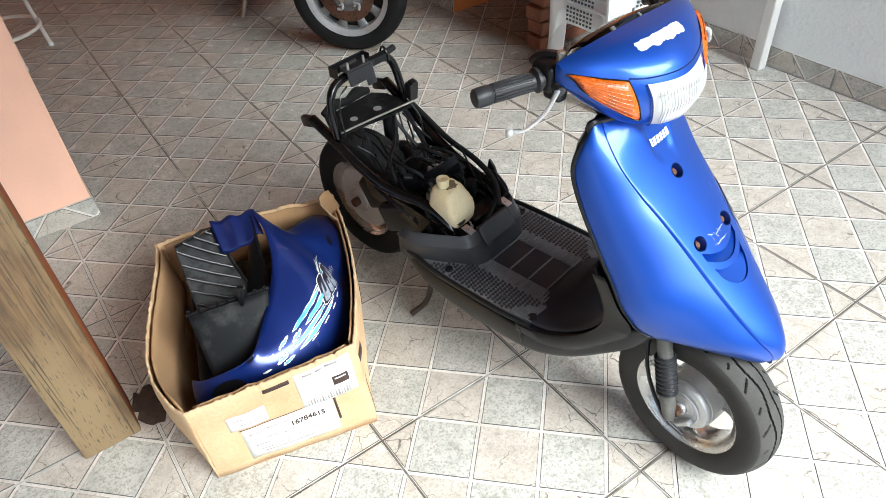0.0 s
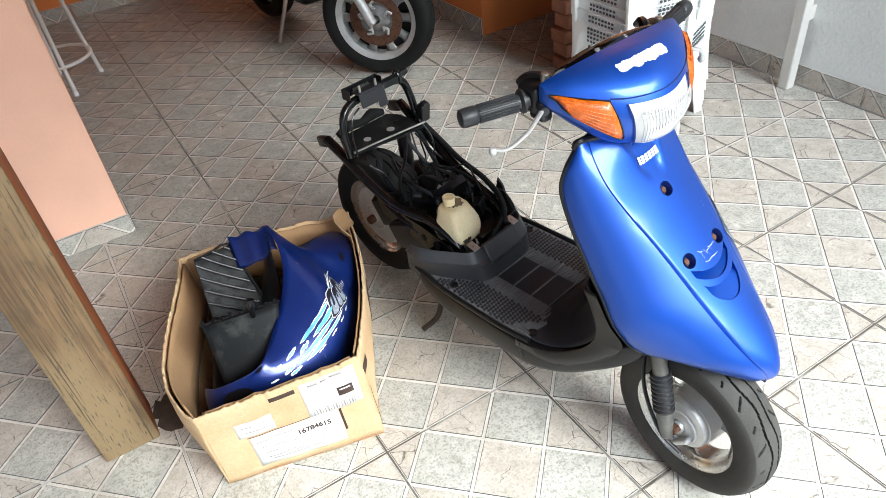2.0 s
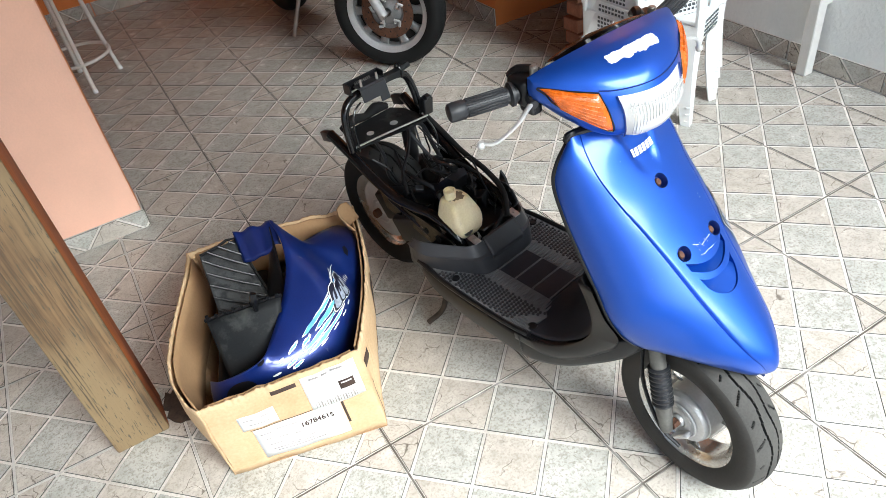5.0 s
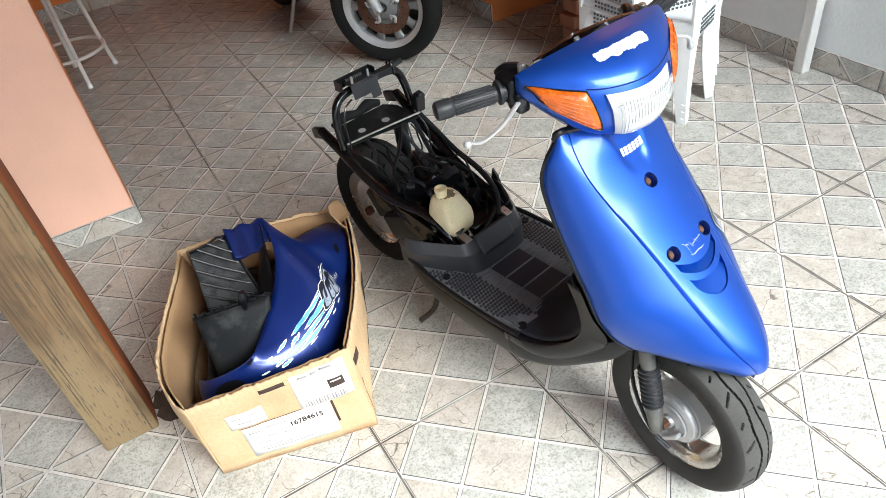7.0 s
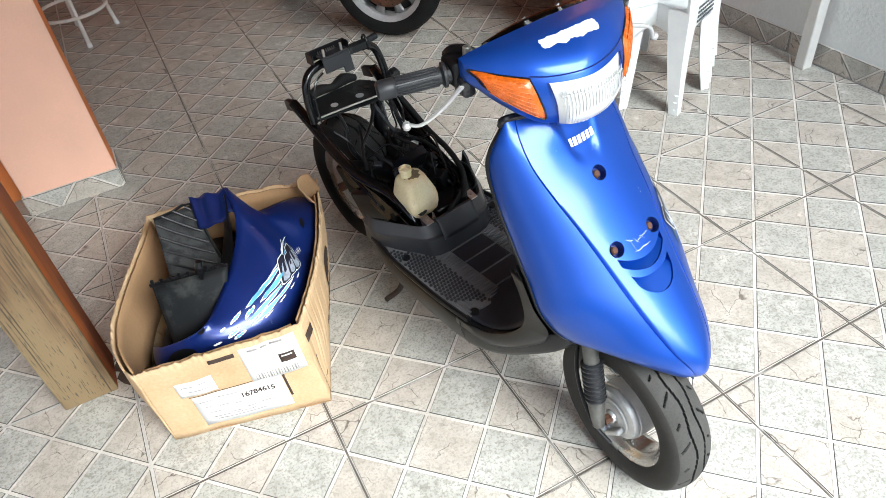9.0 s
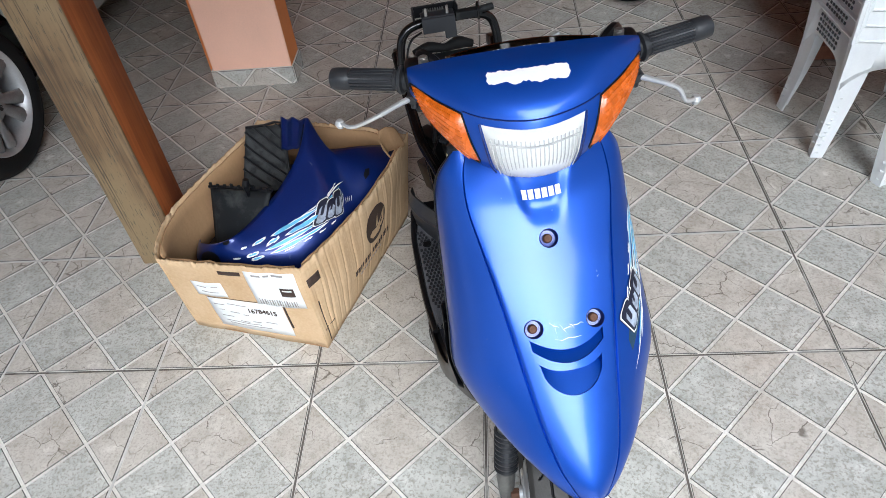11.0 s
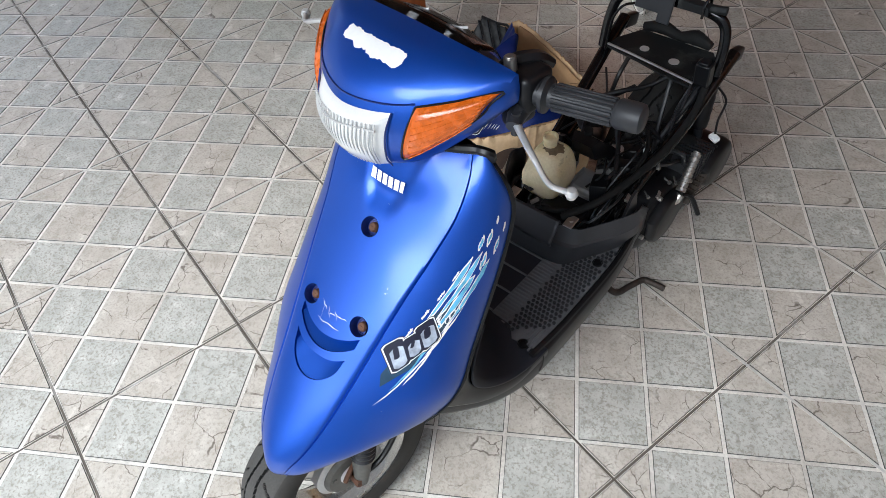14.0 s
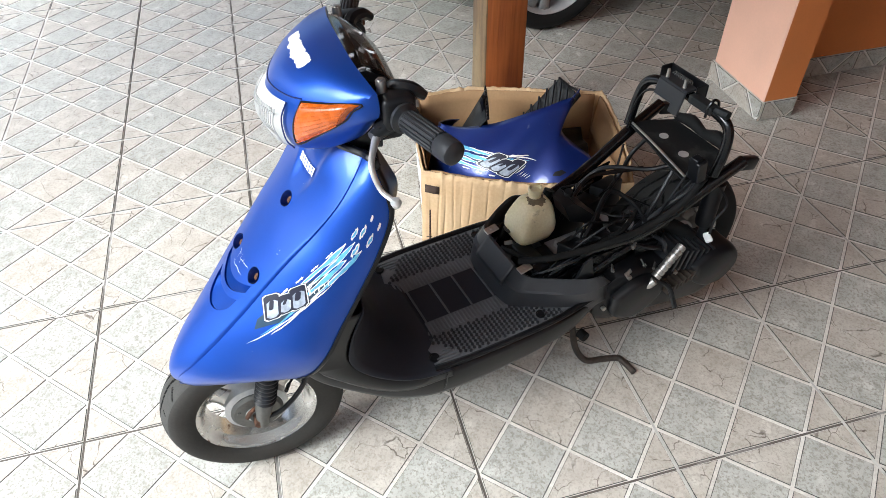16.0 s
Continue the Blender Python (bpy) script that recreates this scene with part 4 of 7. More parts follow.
cover = part("dial_cover", loft([[V(-0.130, y, 0.993 - 0.8 * y * y), V(-0.148, y, 0.994 - 0.9 * y * y), V(-0.175, y * 0.95, 0.980 - 1.1 * y * y), V(-0.195, y * 0.85, 0.954 - 1.1 * y * y)] for y in [-0.112 + 0.224 * i / 16 for i in range(17)]], False), SMOKED, dash, "scratched smoked cover", SR, 60, 0.002)
cover.visible_shadow = False

# ---- handlebar ----
for s, side in ((1, "left"), (-1, "right")):
    z0 = 0.936
    gm = SR @ pose(-0.176, s * 0.175, z0, 0, 0, s * 17) @ pose(0, -s * 0.175, 0)
    hm = SR @ pose(0.030, 0, 0)
    yt, zt = (0.268, 0.868) if s > 0 else (0.290, 0.886)
    prof = [(0, 0.306), (0.013, 0.306), (0.0168, 0.303), (0.0178, 0.296), (0.0178, 0.276), (0.0162, 0.274)]
    prof += [(0.0150, 0.272), (0.0150, 0.192), (0.018, 0.19), (0.0225, 0.188), (0.0225, 0.183), (0.016, 0.181), (0.016, 0.165), (0, 0.165)]
    grip = part("grip", lathe([(a, s * b) for a, b in prof], 28), GRIP_MAT, scooter, "ribbed black rubber handlebar grip", gm)
    for k in range(16):
        a = 2 * math.pi * k / 16
        part("rib", box(-0.0018, 0.0018, min(s * 0.197, s * 0.271), max(s * 0.197, s * 0.271), 0.0140, 0.0174, 0.0007, 1), GRIP_MAT, grip, "", gm @ pose(0, 0, 0, 0, math.degrees(a), 0))
    house = part("switch_housing", join(moved(box(-0.026, 0.024, -0.021, 0.021, -0.024, 0.028, 0.009, 3), pose(-0.205, s * 0.158, z0)), moved(box(-0.02, 0.02, -0.012, 0.012, -0.028, 0.0, 0.006, 2), pose(-0.19, s * 0.158, z0 - 0.012)), cyl((-0.212, s * 0.13, z0), (-0.212, s * 0.182, z0), 0.02, 18)), BLACK, scooter, "black switch housing", hm)
    part("switch", moved(box(-0.004, 0.004, -0.009, 0.009, -0.006, 0.006, 0.002, 2), pose(-0.2325, s * 0.158, z0 + 0.008)), RUST if s < 0 else MARKS, house, "small faded switch button", hm)
    part("mirror_boss", join(cyl((-0.19, s * 0.146, z0 + 0.02), (-0.188, s * 0.146, z0 + 0.045), 0.0085, 14, 0.0075), cyl((-0.188, s * 0.146, z0 + 0.045), (-0.188, s * 0.146, z0 + 0.047), 0.005, 12)), STEEL, house, "bare threaded mirror boss", hm)
    part("lever_clamp", join(tube([(-0.180, s * 0.155, z0 - 0.006), (-0.156, s * 0.162, z0 - 0.012), (-0.132, s * 0.174, z0 - 0.018)], 0.012, 10, 4, [0.015, 0.014, 0.009]), cyl((-0.142, s * 0.170, z0 - 0.036), (-0.142, s * 0.170, z0 - 0.004), 0.006, 10)), BLACK_GREY, scooter, "grey cast lever clamp", ST)
    part("brake_lever", join(tube([(-0.142, s * 0.170, z0 - 0.018), (-0.130, s * 0.192, z0 - 0.020), (-0.116, s * 0.228, z0 - 0.030), (-0.122, s * (yt - 0.022), (z0 - 0.047 + zt) / 2), (-0.135, s * (yt - 0.002), zt + 0.002)], 0.006, 10, 6, [0.0070, 0.0058, 0.0047, 0.0043, 0.0045], 0.75), moved(lathe([(0, -0.0085), (0.0055, -0.0065), (0.0082, 0), (0.0055, 0.0065), (0, 0.0085)], 14, "Z"), pose(-0.137, s * yt, zt))), LEVER_MAT, scooter, "worn bright alloy brake lever with ball end", ST)
    part("mirror_blank", tube([(-0.20, s * 0.12, z0 + 0.012), (-0.21, s * 0.135, z0 + 0.024), (-0.232, s * 0.15, z0 + 0.024), (-0.25, s * 0.156, z0 + 0.012)], 0.009, 8, 4, [0.010, 0.012, 0.011, 0.007]), BLACK, scooter, "black cable shroud", hm)
part("neck_collar", tube([shield_at(0.0, u / 10, 0.002) + V(-0.004, 0, 0.004) for u in range(-10, 11)], 0.007, 8, 2), BLACK, scooter, "black rubber collar round the neck")
part("steering_neck", join(tube([(-0.145, 0, 0.87), (-0.125, 0, 0.80), (-0.06, 0, 0.60)], 0.03, 14, 3), moved(box(-0.045, 0.03, -0.07, 0.07, -0.018, 0.012, 0.01, 2), pose(-0.115, 0, 0.848))), BLACK, scooter, "black steering neck")
part("brake_cable", tube([(-0.15, 0.15, 0.915), (-0.2, 0.11, 0.89), (-0.19, 0.05, 0.85), (-0.15, 0.03, 0.80)], 0.004, 6), BLACK, scooter, "", ST)
part("brake_cable", tube([(-0.15, -0.15, 0.905), (-0.2, -0.11, 0.885), (-0.19, -0.05, 0.85), (-0.15, -0.03, 0.80)], 0.004, 6), BLACK, scooter, "", ST)

# ---- inner leg shield, footboard and their covers ----
rings = []
for i in range(49):
    v = 0.66 * i / 48
    e = on_line(2, v)
    t = i / 48
    back = e.x - 0.022 - 0.02 * math.sin(math.pi * min(1, t * 1.05)) - 0.02 * t
    row = [V(e.x + 0.004, e.y + 0.003, e.z), V(e.x - 0.004, e.y + 0.0025, e.z), V(e.x - 0.009, e.y - 0.006, e.z), V(e.x - 0.016, e.y - 0.03, e.z - 0.002), V(back - 0.004, e.y * 0.5, e.z - 0.006), V(back - 0.008, 0, e.z - 0.007)]
    rings.append(row + [V(p.x, -p.y, p.z) for p in row[-2::-1]])
inner = part("leg_shield", loft(rings, False), BLACK, scooter, "black inner leg shield", smooth=50, thick=0.003)
part("screw", moved(lathe([(0, 0.004), (0.004, 0.003), (0.0055, 0)], 12, "Y"), pose(-0.001, -0.167, 0.541)), STEEL, inner, "bright screw")

BM0 = pose(0, -0.010, 0)      # the floor sits a little off the middle line
# smooth black front of the footwell: a bulging middle that runs out to a lip on either side
WELL = spline([(-0.078, 0, 0.560), (-0.086, 0, 0.50), (-0.103, 0, 0.445), (-0.122, 0, 0.395), (-0.150, 0, 0.350), (-0.185, 0, 0.324), (-0.228, 0, 0.3125)], 6)
LIP = spline([(-0.060, 0.166, 0.556), (-0.030, 0.168, 0.498), (-0.020, 0.170, 0.440), (-0.050, 0.174, 0.388), (-0.106, 0.179, 0.340), (-0.165, 0.183, 0.314), (-0.230, 0.186, 0.306)], 6)
rings = []
for c, l in zip(WELL, LIP):
    row = []
    for k in [j / 12 for j in range(-12, 13)]:
        f = abs(k) ** 2.6
        row.append(V(c.x + (l.x - c.x) * f, (l.y - 0.006) * k, c.z + (l.z - c.z) * f - 0.010 * math.sin(math.pi * f) * (c.z < 0.45)))
    rings.append(row)
well = part("footwell", loft(rings, False), BOARD_BLACK, scooter, "smooth black footwell panel", smooth=70, thick=0.003)
RIMLINE = spline([(-0.024, 0.171, 0.560), (0.014, 0.175, 0.503), (0.044, 0.166, 0.452), (0.006, 0.172, 0.402), (-0.060, 0.181, 0.342), (-0.135, 0.187, 0.300), (-0.228, 0.190, 0.290)], 6)
for s in (-1, 1):
    part("cheek", loft([[V(p.x, s * (p.y - 0.007), p.z - 0.004), V(p.x, s * p.y, p.z + 0.001), V(p.x + (q.x - p.x) * 0.15, s * (p.y + 0.004), p.z + (q.z - p.z) * 0.10), V(q.x, s * q.y, q.z), V(q.x - 0.01, s * (q.y - 0.012), q.z - 0.03)] for p, q in zip(LIP, RIMLINE)], False), BLACK, well, "dull grey-black side rim of the footwell", BM0, 50, 0.002)

# under-tray: grey-black skirt that sweeps from under the shield along the board
def ring_at(x, zb, zt, w, r):
    pts = []
    for cy, cz, a0 in ((w - r, zt - r * 0.5, 0), (-(w - r), zt - r * 0.5, 90), (-(w - r * 1.6), zb + r, 180), (w - r * 1.6, zb + r, 270)):
        for k in range(5):
            a = radians(a0 + 22.5 * k)
            rr = r * (0.5 if a0 < 180 else 1.0)
            pts.append(V(x, cy + (r if a0 < 180 else r * 1.6) * math.cos(a), cz + rr * math.sin(a)))
    return pts


TRAY = [(0.062, 0.385, 0.425, 0.118, 0.015), (0.03, 0.350, 0.425, 0.140, 0.02), (-0.03, 0.300, 0.395, 0.158, 0.026), (-0.09, 0.256, 0.352, 0.172, 0.03), (-0.15, 0.229, 0.318, 0.181, 0.03), (-0.21, 0.216, 0.304, 0.186, 0.028), (-0.32, 0.212, 0.303, 0.187, 0.028), (-0.45, 0.217, 0.303, 0.185, 0.028), (-0.54, 0.236, 0.304, 0.178, 0.017), (-0.60, 0.262, 0.306, 0.168, 0.018), (-0.635, 0.28, 0.308, 0.160, 0.012)]
rings = []
fine = spline([(a, b, c) for a, b, c, d, e in TRAY], 4)
fine2 = spline([(a, d, e) for a, b, c, d, e in TRAY], 4)
for p, q in zip(fine, fine2):
    rings.append(ring_at(p.x, p.y, p.z, q.y, q.z))
part("under_tray", loft(rings, True, True), BLACK, scooter, "black under-tray skirt with dull scuffs", BM0, smooth=45)
for s in (-1, 1):
    part("tray_seam", tube([(-0.215, s * 0.190, 0.300), (-0.212, s * 0.189, 0.265), (-0.205, s * 0.176, 0.222)], 0.0016, 5, 4), BLACK, scooter, "", BM0)

BM = pose(0, -0.012, 0.030)
board = part("footboard", prism([(-0.60, -0.150), (-0.50, -0.172), (-0.215, -0.176), (-0.20, -0.1), (-0.20, 0.1), (-0.215, 0.176), (-0.50, 0.172), (-0.60, 0.150)], 0.008, BM @ pose(0, 0, 0.272)), STUD_GREY, scooter, "dusty black rubberised footboard", smooth=0)
ZB = 0.280
for s in (1, -1):
    verts, faces = [], []
    for i in range(32):
        for j in range(10):
            x = -0.212 - 0.0105 * i
            y = 0.0975 + 0.0092 * j + (0.0046 if i % 2 else 0)
            if y < 0.0935 + max(0, -0.422 - x) * 0.62 or y > min(0.168, 0.094 + (-0.205 - x) * 1.07) or x < -0.522:
                continue
            if abs(x + 0.472) < 0.013 and abs(y - 0.150) < 0.013:
                continue
            b = len(verts)
            for z, rr in ((ZB, 0.0044), (ZB + 0.0028, 0.0036)):
                verts += [(x + rr * math.cos(math.pi * k / 3), s * (y + rr * math.sin(math.pi * k / 3)), z) for k in range(6)]
            faces += [(b + k, b + (k + 1) % 6, b + 6 + (k + 1) % 6, b + 6 + k) for k in range(6)] + [tuple(b + 6 + k for k in range(6))]
    part("stud_mat", mesh_of(verts, faces), STUD_BLACK, board, "field of small raised studs", BM, smooth=0)
    for i in range(23):
        x = -0.2155 - 0.0088 * i
        part("short_rib", box(x - 0.0022, x + 0.0022, min(s * 0.054, s * 0.090), max(s * 0.054, s * 0.090), ZB, ZB + 0.0032, 0.0008, 1), STUD_GREY, board, "", BM, smooth=0)
    for k in range(4):
        part("long_rib", box(-0.212 - 0.05 + 0.004 * k, -0.212 + 0.012 - 0.010 * k, s * (0.176 - 0.0085 * k) - 0.0017 - (0.012 if s > 0 else -0.012), s * (0.176 - 0.0085 * k) + 0.0017 - (0.012 if s > 0 else -0.012), ZB - 0.001, ZB + 0.0026), STUD_GREY, board, "", BM, smooth=0)
    for x, y in ((-0.207, 0.148), (-0.472, 0.150)):
        part("screw_well", lathe([(0.0115, ZB + 0.003), (0.0115, ZB + 0.0005), (0.009, ZB + 0.0005), (0.008, ZB + 0.002), (0, ZB + 0.002)], 16, "Z"), BLACK, board, "", BM @ pose(x, s * y, 0))
    part("board_edge", tube([(-0.195, s * 0.176, 0.282), (-0.30, s * 0.182, 0.281), (-0.48, s * 0.180, 0.281), (-0.60, s * 0.166, 0.283)], 0.007, 8, 4), BLACK, board, "", BM)
part("centre_panel", box(-0.416, -0.2115, -0.052, 0.052, ZB - 0.004, ZB + 0.0006), BOARD_BLACK, board, "smooth black centre panel", BM, smooth=0)
for x in (-0.235, -0.293, -0.351, -0.408):
    part("cross_rib", box(x - 0.0022, x + 0.0022, -0.052, 0.052, ZB, ZB + 0.0036, 0.0009, 1), STUD_GREY, board, "worn cross rib", BM, smooth=0)

# rear cover: a faceted horseshoe that rises from the board round the engine bay
FOOT = [(-0.640, 0.165, 0.309), (-0.580, 0.170, 0.309), (-0.520, 0.150, 0.3095), (-0.465, 0.118, 0.310), (-0.424, 0.092, 0.310), (-0.413, 0.050, 0.310), (-0.411, 0.0, 0.310)]
FOLD = [(-0.640, 0.167, 0.348), (-0.585, 0.174, 0.353), (-0.530, 0.156, 0.356), (-0.480, 0.126, 0.357), (-0.441, 0.098, 0.357), (-0.431, 0.050, 0.357), (-0.429, 0.0, 0.357)]
BRIM = [(-0.620, 0.161, 0.378), (-0.585, 0.165, 0.386), (-0.538, 0.144, 0.388), (-0.498, 0.120, 0.388), (-0.466, 0.096, 0.388), (-0.455, 0.045, 0.388), (-0.453, 0.0, 0.388)]


def horseshoe(line, dx=0.0, dz=0.0, k=1.0):
    full = line + [(x, -y, z) for x, y, z in line[-2::-1]]
    return [V(p.x + dx, p.y * k, p.z + dz) for p in spline(full, 4)]


lines = [horseshoe(FOOT, 0, -0.02), horseshoe(FOOT), horseshoe(FOLD, 0.004, -0.002), horseshoe(FOLD, -0.004, 0.0015), horseshoe(BRIM, 0.003, 0), horseshoe(BRIM, -0.004, -0.003, 0.985), horseshoe(BRIM, -0.008, -0.03, 0.96), horseshoe(BRIM, -0.008, -0.08, 0.96)]
rear_cover = part("rear_cover", loft([list(q) for q in zip(*lines)], False), COVER_GREY, scooter, "faded black plastic cover round the engine bay", BM0, smooth=24, thick=0.003)
part("cover_step", loft([[V(x, y, z) for y in [k * 0.0585 / 6 for k in range(-6, 7)]] for x, z in ((-0.420, 0.346), (-0.423, 0.358), (-0.450, 0.3945), (-0.457, 0.3945), (-0.461, 0.372))], False), COVER_GREY, rear_cover, "raised step of the cover's front", BM0, smooth=24, thick=0.003)
part("cover_fin", prism([(0, 0), (0.05, 0), (0.03, 0.045), (0.012, 0.06)], 0.006, BM0 @ pose(-0.600, 0.156, 0.378, 90, 0, -4)), BLACK, rear_cover, "upright tab of the cover", smooth=0)
for s in (-1, 1):
    part("mount_tab", join(moved(box(-0.016, 0.016, -0.011, 0.011, -0.002, 0.002, 0.0015, 1), pose(-0.470, s * 0.074, 0.392, 0, 12, 0)), cyl((-0.470, s * 0.074, 0.386), (-0.470, s * 0.074, 0.397), 0.004, 8)), STEEL, rear_cover, "bent steel mounting tab", BM0, smooth=30)

# ---- frame ----
frame_tube = [(-0.495, 0.088, 0.31), (-0.535, 0.092, 0.382), (-0.61, 0.096, 0.412), (-0.675, 0.108, 0.418), (-0.74, 0.121, 0.430), (-0.82, 0.129, 0.466), (-0.905, 0.134, 0.515), (-0.985, 0.138, 0.555)]
for s in (-1, 1):
    part("frame_tube", tube([(a, s * b, c) for a, b, c in frame_tube], 0.0145, 14, 5), BLACK_GLOSS, scooter, "black painted frame tube")
    part("frame_tube", tube([(-0.50, s * 0.085, 0.25), (-0.56, s * 0.10, 0.315), (-0.66, s * 0.108, 0.362), (-0.78, s * 0.112, 0.405)], 0.011, 12, 5), BLACK_GLOSS, scooter)
    part("grab_lug", moved(box(-0.028, 0.028, -0.010, 0.010, -0.016, 0.016, 0.005, 2), pose(-1.005, s * 0.134, 0.540, 0, -15, 0)), BLACK, scooter, "black rubber-covered lug")
    part("frame_gusset", prism([(0, 0), (0.11, 0.02), (0.08, -0.06), (0.02, -0.07)], 0.004, pose(-0.72, s * 0.118, 0.425, 90, 0, 180)), BLACK_GLOSS, scooter, "pressed steel gusset", smooth=0)
TM = pose(0.020, 0, 0)
part("hoop", tube([(-0.905, -0.134, 0.53), (-0.915, -0.132, 0.60), (-0.922, -0.118, 0.648), (-0.93, -0.08, 0.667), (-0.938, 0.0, 0.668), (-0.945, 0.08, 0.664), (-0.948, 0.118, 0.645), (-0.94, 0.132, 0.60), (-0.925, 0.134, 0.54)], 0.0115, 14, 6), BLACK_GLOSS, scooter, "black tubular hoop over the tail", TM)
part("hoop", tube([(-0.89, -0.120, 0.53), (-0.90, -0.117, 0.60), (-0.908, -0.10, 0.638), (-0.915, -0.07, 0.652)], 0.0028, 8, 5), BLACK_GLOSS, scooter, "thin rod of the hoop", TM)
latch = part("seat_latch", join(moved(box(-0.003, 0.003, -0.048, 0.038, -0.022, 0.016, 0.002, 1), pose(-0.905, -0.02, 0.674, 0, -14, 0)), moved(box(-0.024, 0.010, -0.048, 0.038, -0.003, 0.003, 0.002, 1), pose(-0.918, -0.02, 0.690)), moved(box(-0.003, 0.003, -0.012, 0.018, -0.040, -0.018, 0.002, 1), pose(-0.905, 0.0, 0.674, 0, -14, 0))), BLACK_GREY, scooter, "grey pressed seat latch bracket", TM, smooth=30)
part("latch_back", join(box(-0.960, -0.955, -0.088, 0.030, 0.672, 0.703, 0.002, 1), box(-0.956, -0.925, -0.088, -0.083, 0.672, 0.704, 0.002, 1), box(-0.956, -0.925, 0.026, 0.030, 0.672, 0.706, 0.002, 1)), BLACK, latch, "black back wall of the latch", TM, smooth=0)
part("latch_arm", join(box(-0.936, -0.914, 0.022, 0.090, 0.684, 0.689, 0.001, 1), box(-0.917, -0.913, 0.022, 0.090, 0.670, 0.689, 0.001, 1), cyl((-0.928, 0.088, 0.682), (-0.932, 0.122, 0.684), 0.009, 12)), DUSTY, latch, "grey latch arm with a stub", TM, smooth=30)
part("latch_clamp", tube([(-0.912, 0.080, 0.664), (-0.914, 0.080, 0.688), (-0.926, 0.081, 0.702), (-0.940, 0.082, 0.692), (-0.942, 0.082, 0.668)], 0.0032, 8, 4), BLACK_GLOSS, latch, "", TM)
for y in (-0.055, 0.0):
    part("bolt", join(cyl((-0.918, y, 0.69), (-0.918, y, 0.712), 0.0045, 10, 0.0035), cyl((-0.918, y, 0.684), (-0.918, y, 0.692), 0.008, 6)), STEEL, latch, "bright latch bolt", TM)
part("latch_spring", tube([(-0.942 + 0.005 * math.cos(k * 1.3), -0.060 + 0.0013 * k, 0.694 + 0.005 * math.sin(k * 1.3)) for k in range(44)], 0.0013, 5, 2), FORK_GREY, latch, "", TM)
tray = part("tail_plate", prism([(-1.015, -0.09), (-1.015, 0.09), (-0.985, 0.11), (-0.93, 0.118), (-0.865, 0.112), (-0.875, 0.03), (-0.89, -0.03), (-0.905, -0.125), (-0.95, -0.122)], 0.005, TM @ pose(0, 0, 0.528)), DUSTY, scooter, "black sheet-metal tail plate", smooth=0)
for x, y, rr in ((-0.94, -0.045, 0.011), (-0.93, 0.035, 0.012), (-0.955, 0.075, 0.009)):
    part("plate_spot", lathe([(rr, 0.5335), (rr, 0.5352), (0, 0.5352)], 18, "Z"), ALLOY if y < 0.05 else BLACK, tray, "", TM @ pose(x, y, 0))
part("plate_edge", tube([(-0.908, -0.128, 0.537), (-0.892, -0.03, 0.540), (-0.862, 0.112, 0.546)], 0.0030, 8, 4), STEEL, tray, "bare bright front edge", TM)
part("rubber_block", tube([(-1.018, -0.09, 0.540), (-1.022, -0.045, 0.550), (-1.02, 0.0, 0.543), (-1.02, 0.04, 0.552), (-1.018, 0.08, 0.543)], 0.014, 10, 4, [0.010, 0.016, 0.011, 0.018, 0.010]), RUBBER, tray, "lumpy black rubber mount", TM)
part("relay", join(moved(box(-0.013, 0.013, -0.017, 0.017, -0.028, 0.028, 0.003, 1), pose(-0.89, 0.125, 0.555, 0, 10, 0)), moved(box(-0.006, 0.014, -0.010, 0.010, 0.026, 0.036, 0.002, 1), pose(-0.89, 0.125, 0.555, 0, 10, 0))), BLACK, scooter, "black plastic relay", pose(0.03, 0, 0.012))

# ---- wheels ----
ROAD_SECTION = [(-0.5, 0.0), (-0.54, 0.08), (-0.575, 0.2), (-0.60, 0.35), (-0.60, 0.55), (-0.565, 0.69), (-0.51, 0.79)] + [(-0.02 * k, 1 - 0.80 * (0.02 * k) ** 2 - 0.0) for k in range(24, -1, -1)]


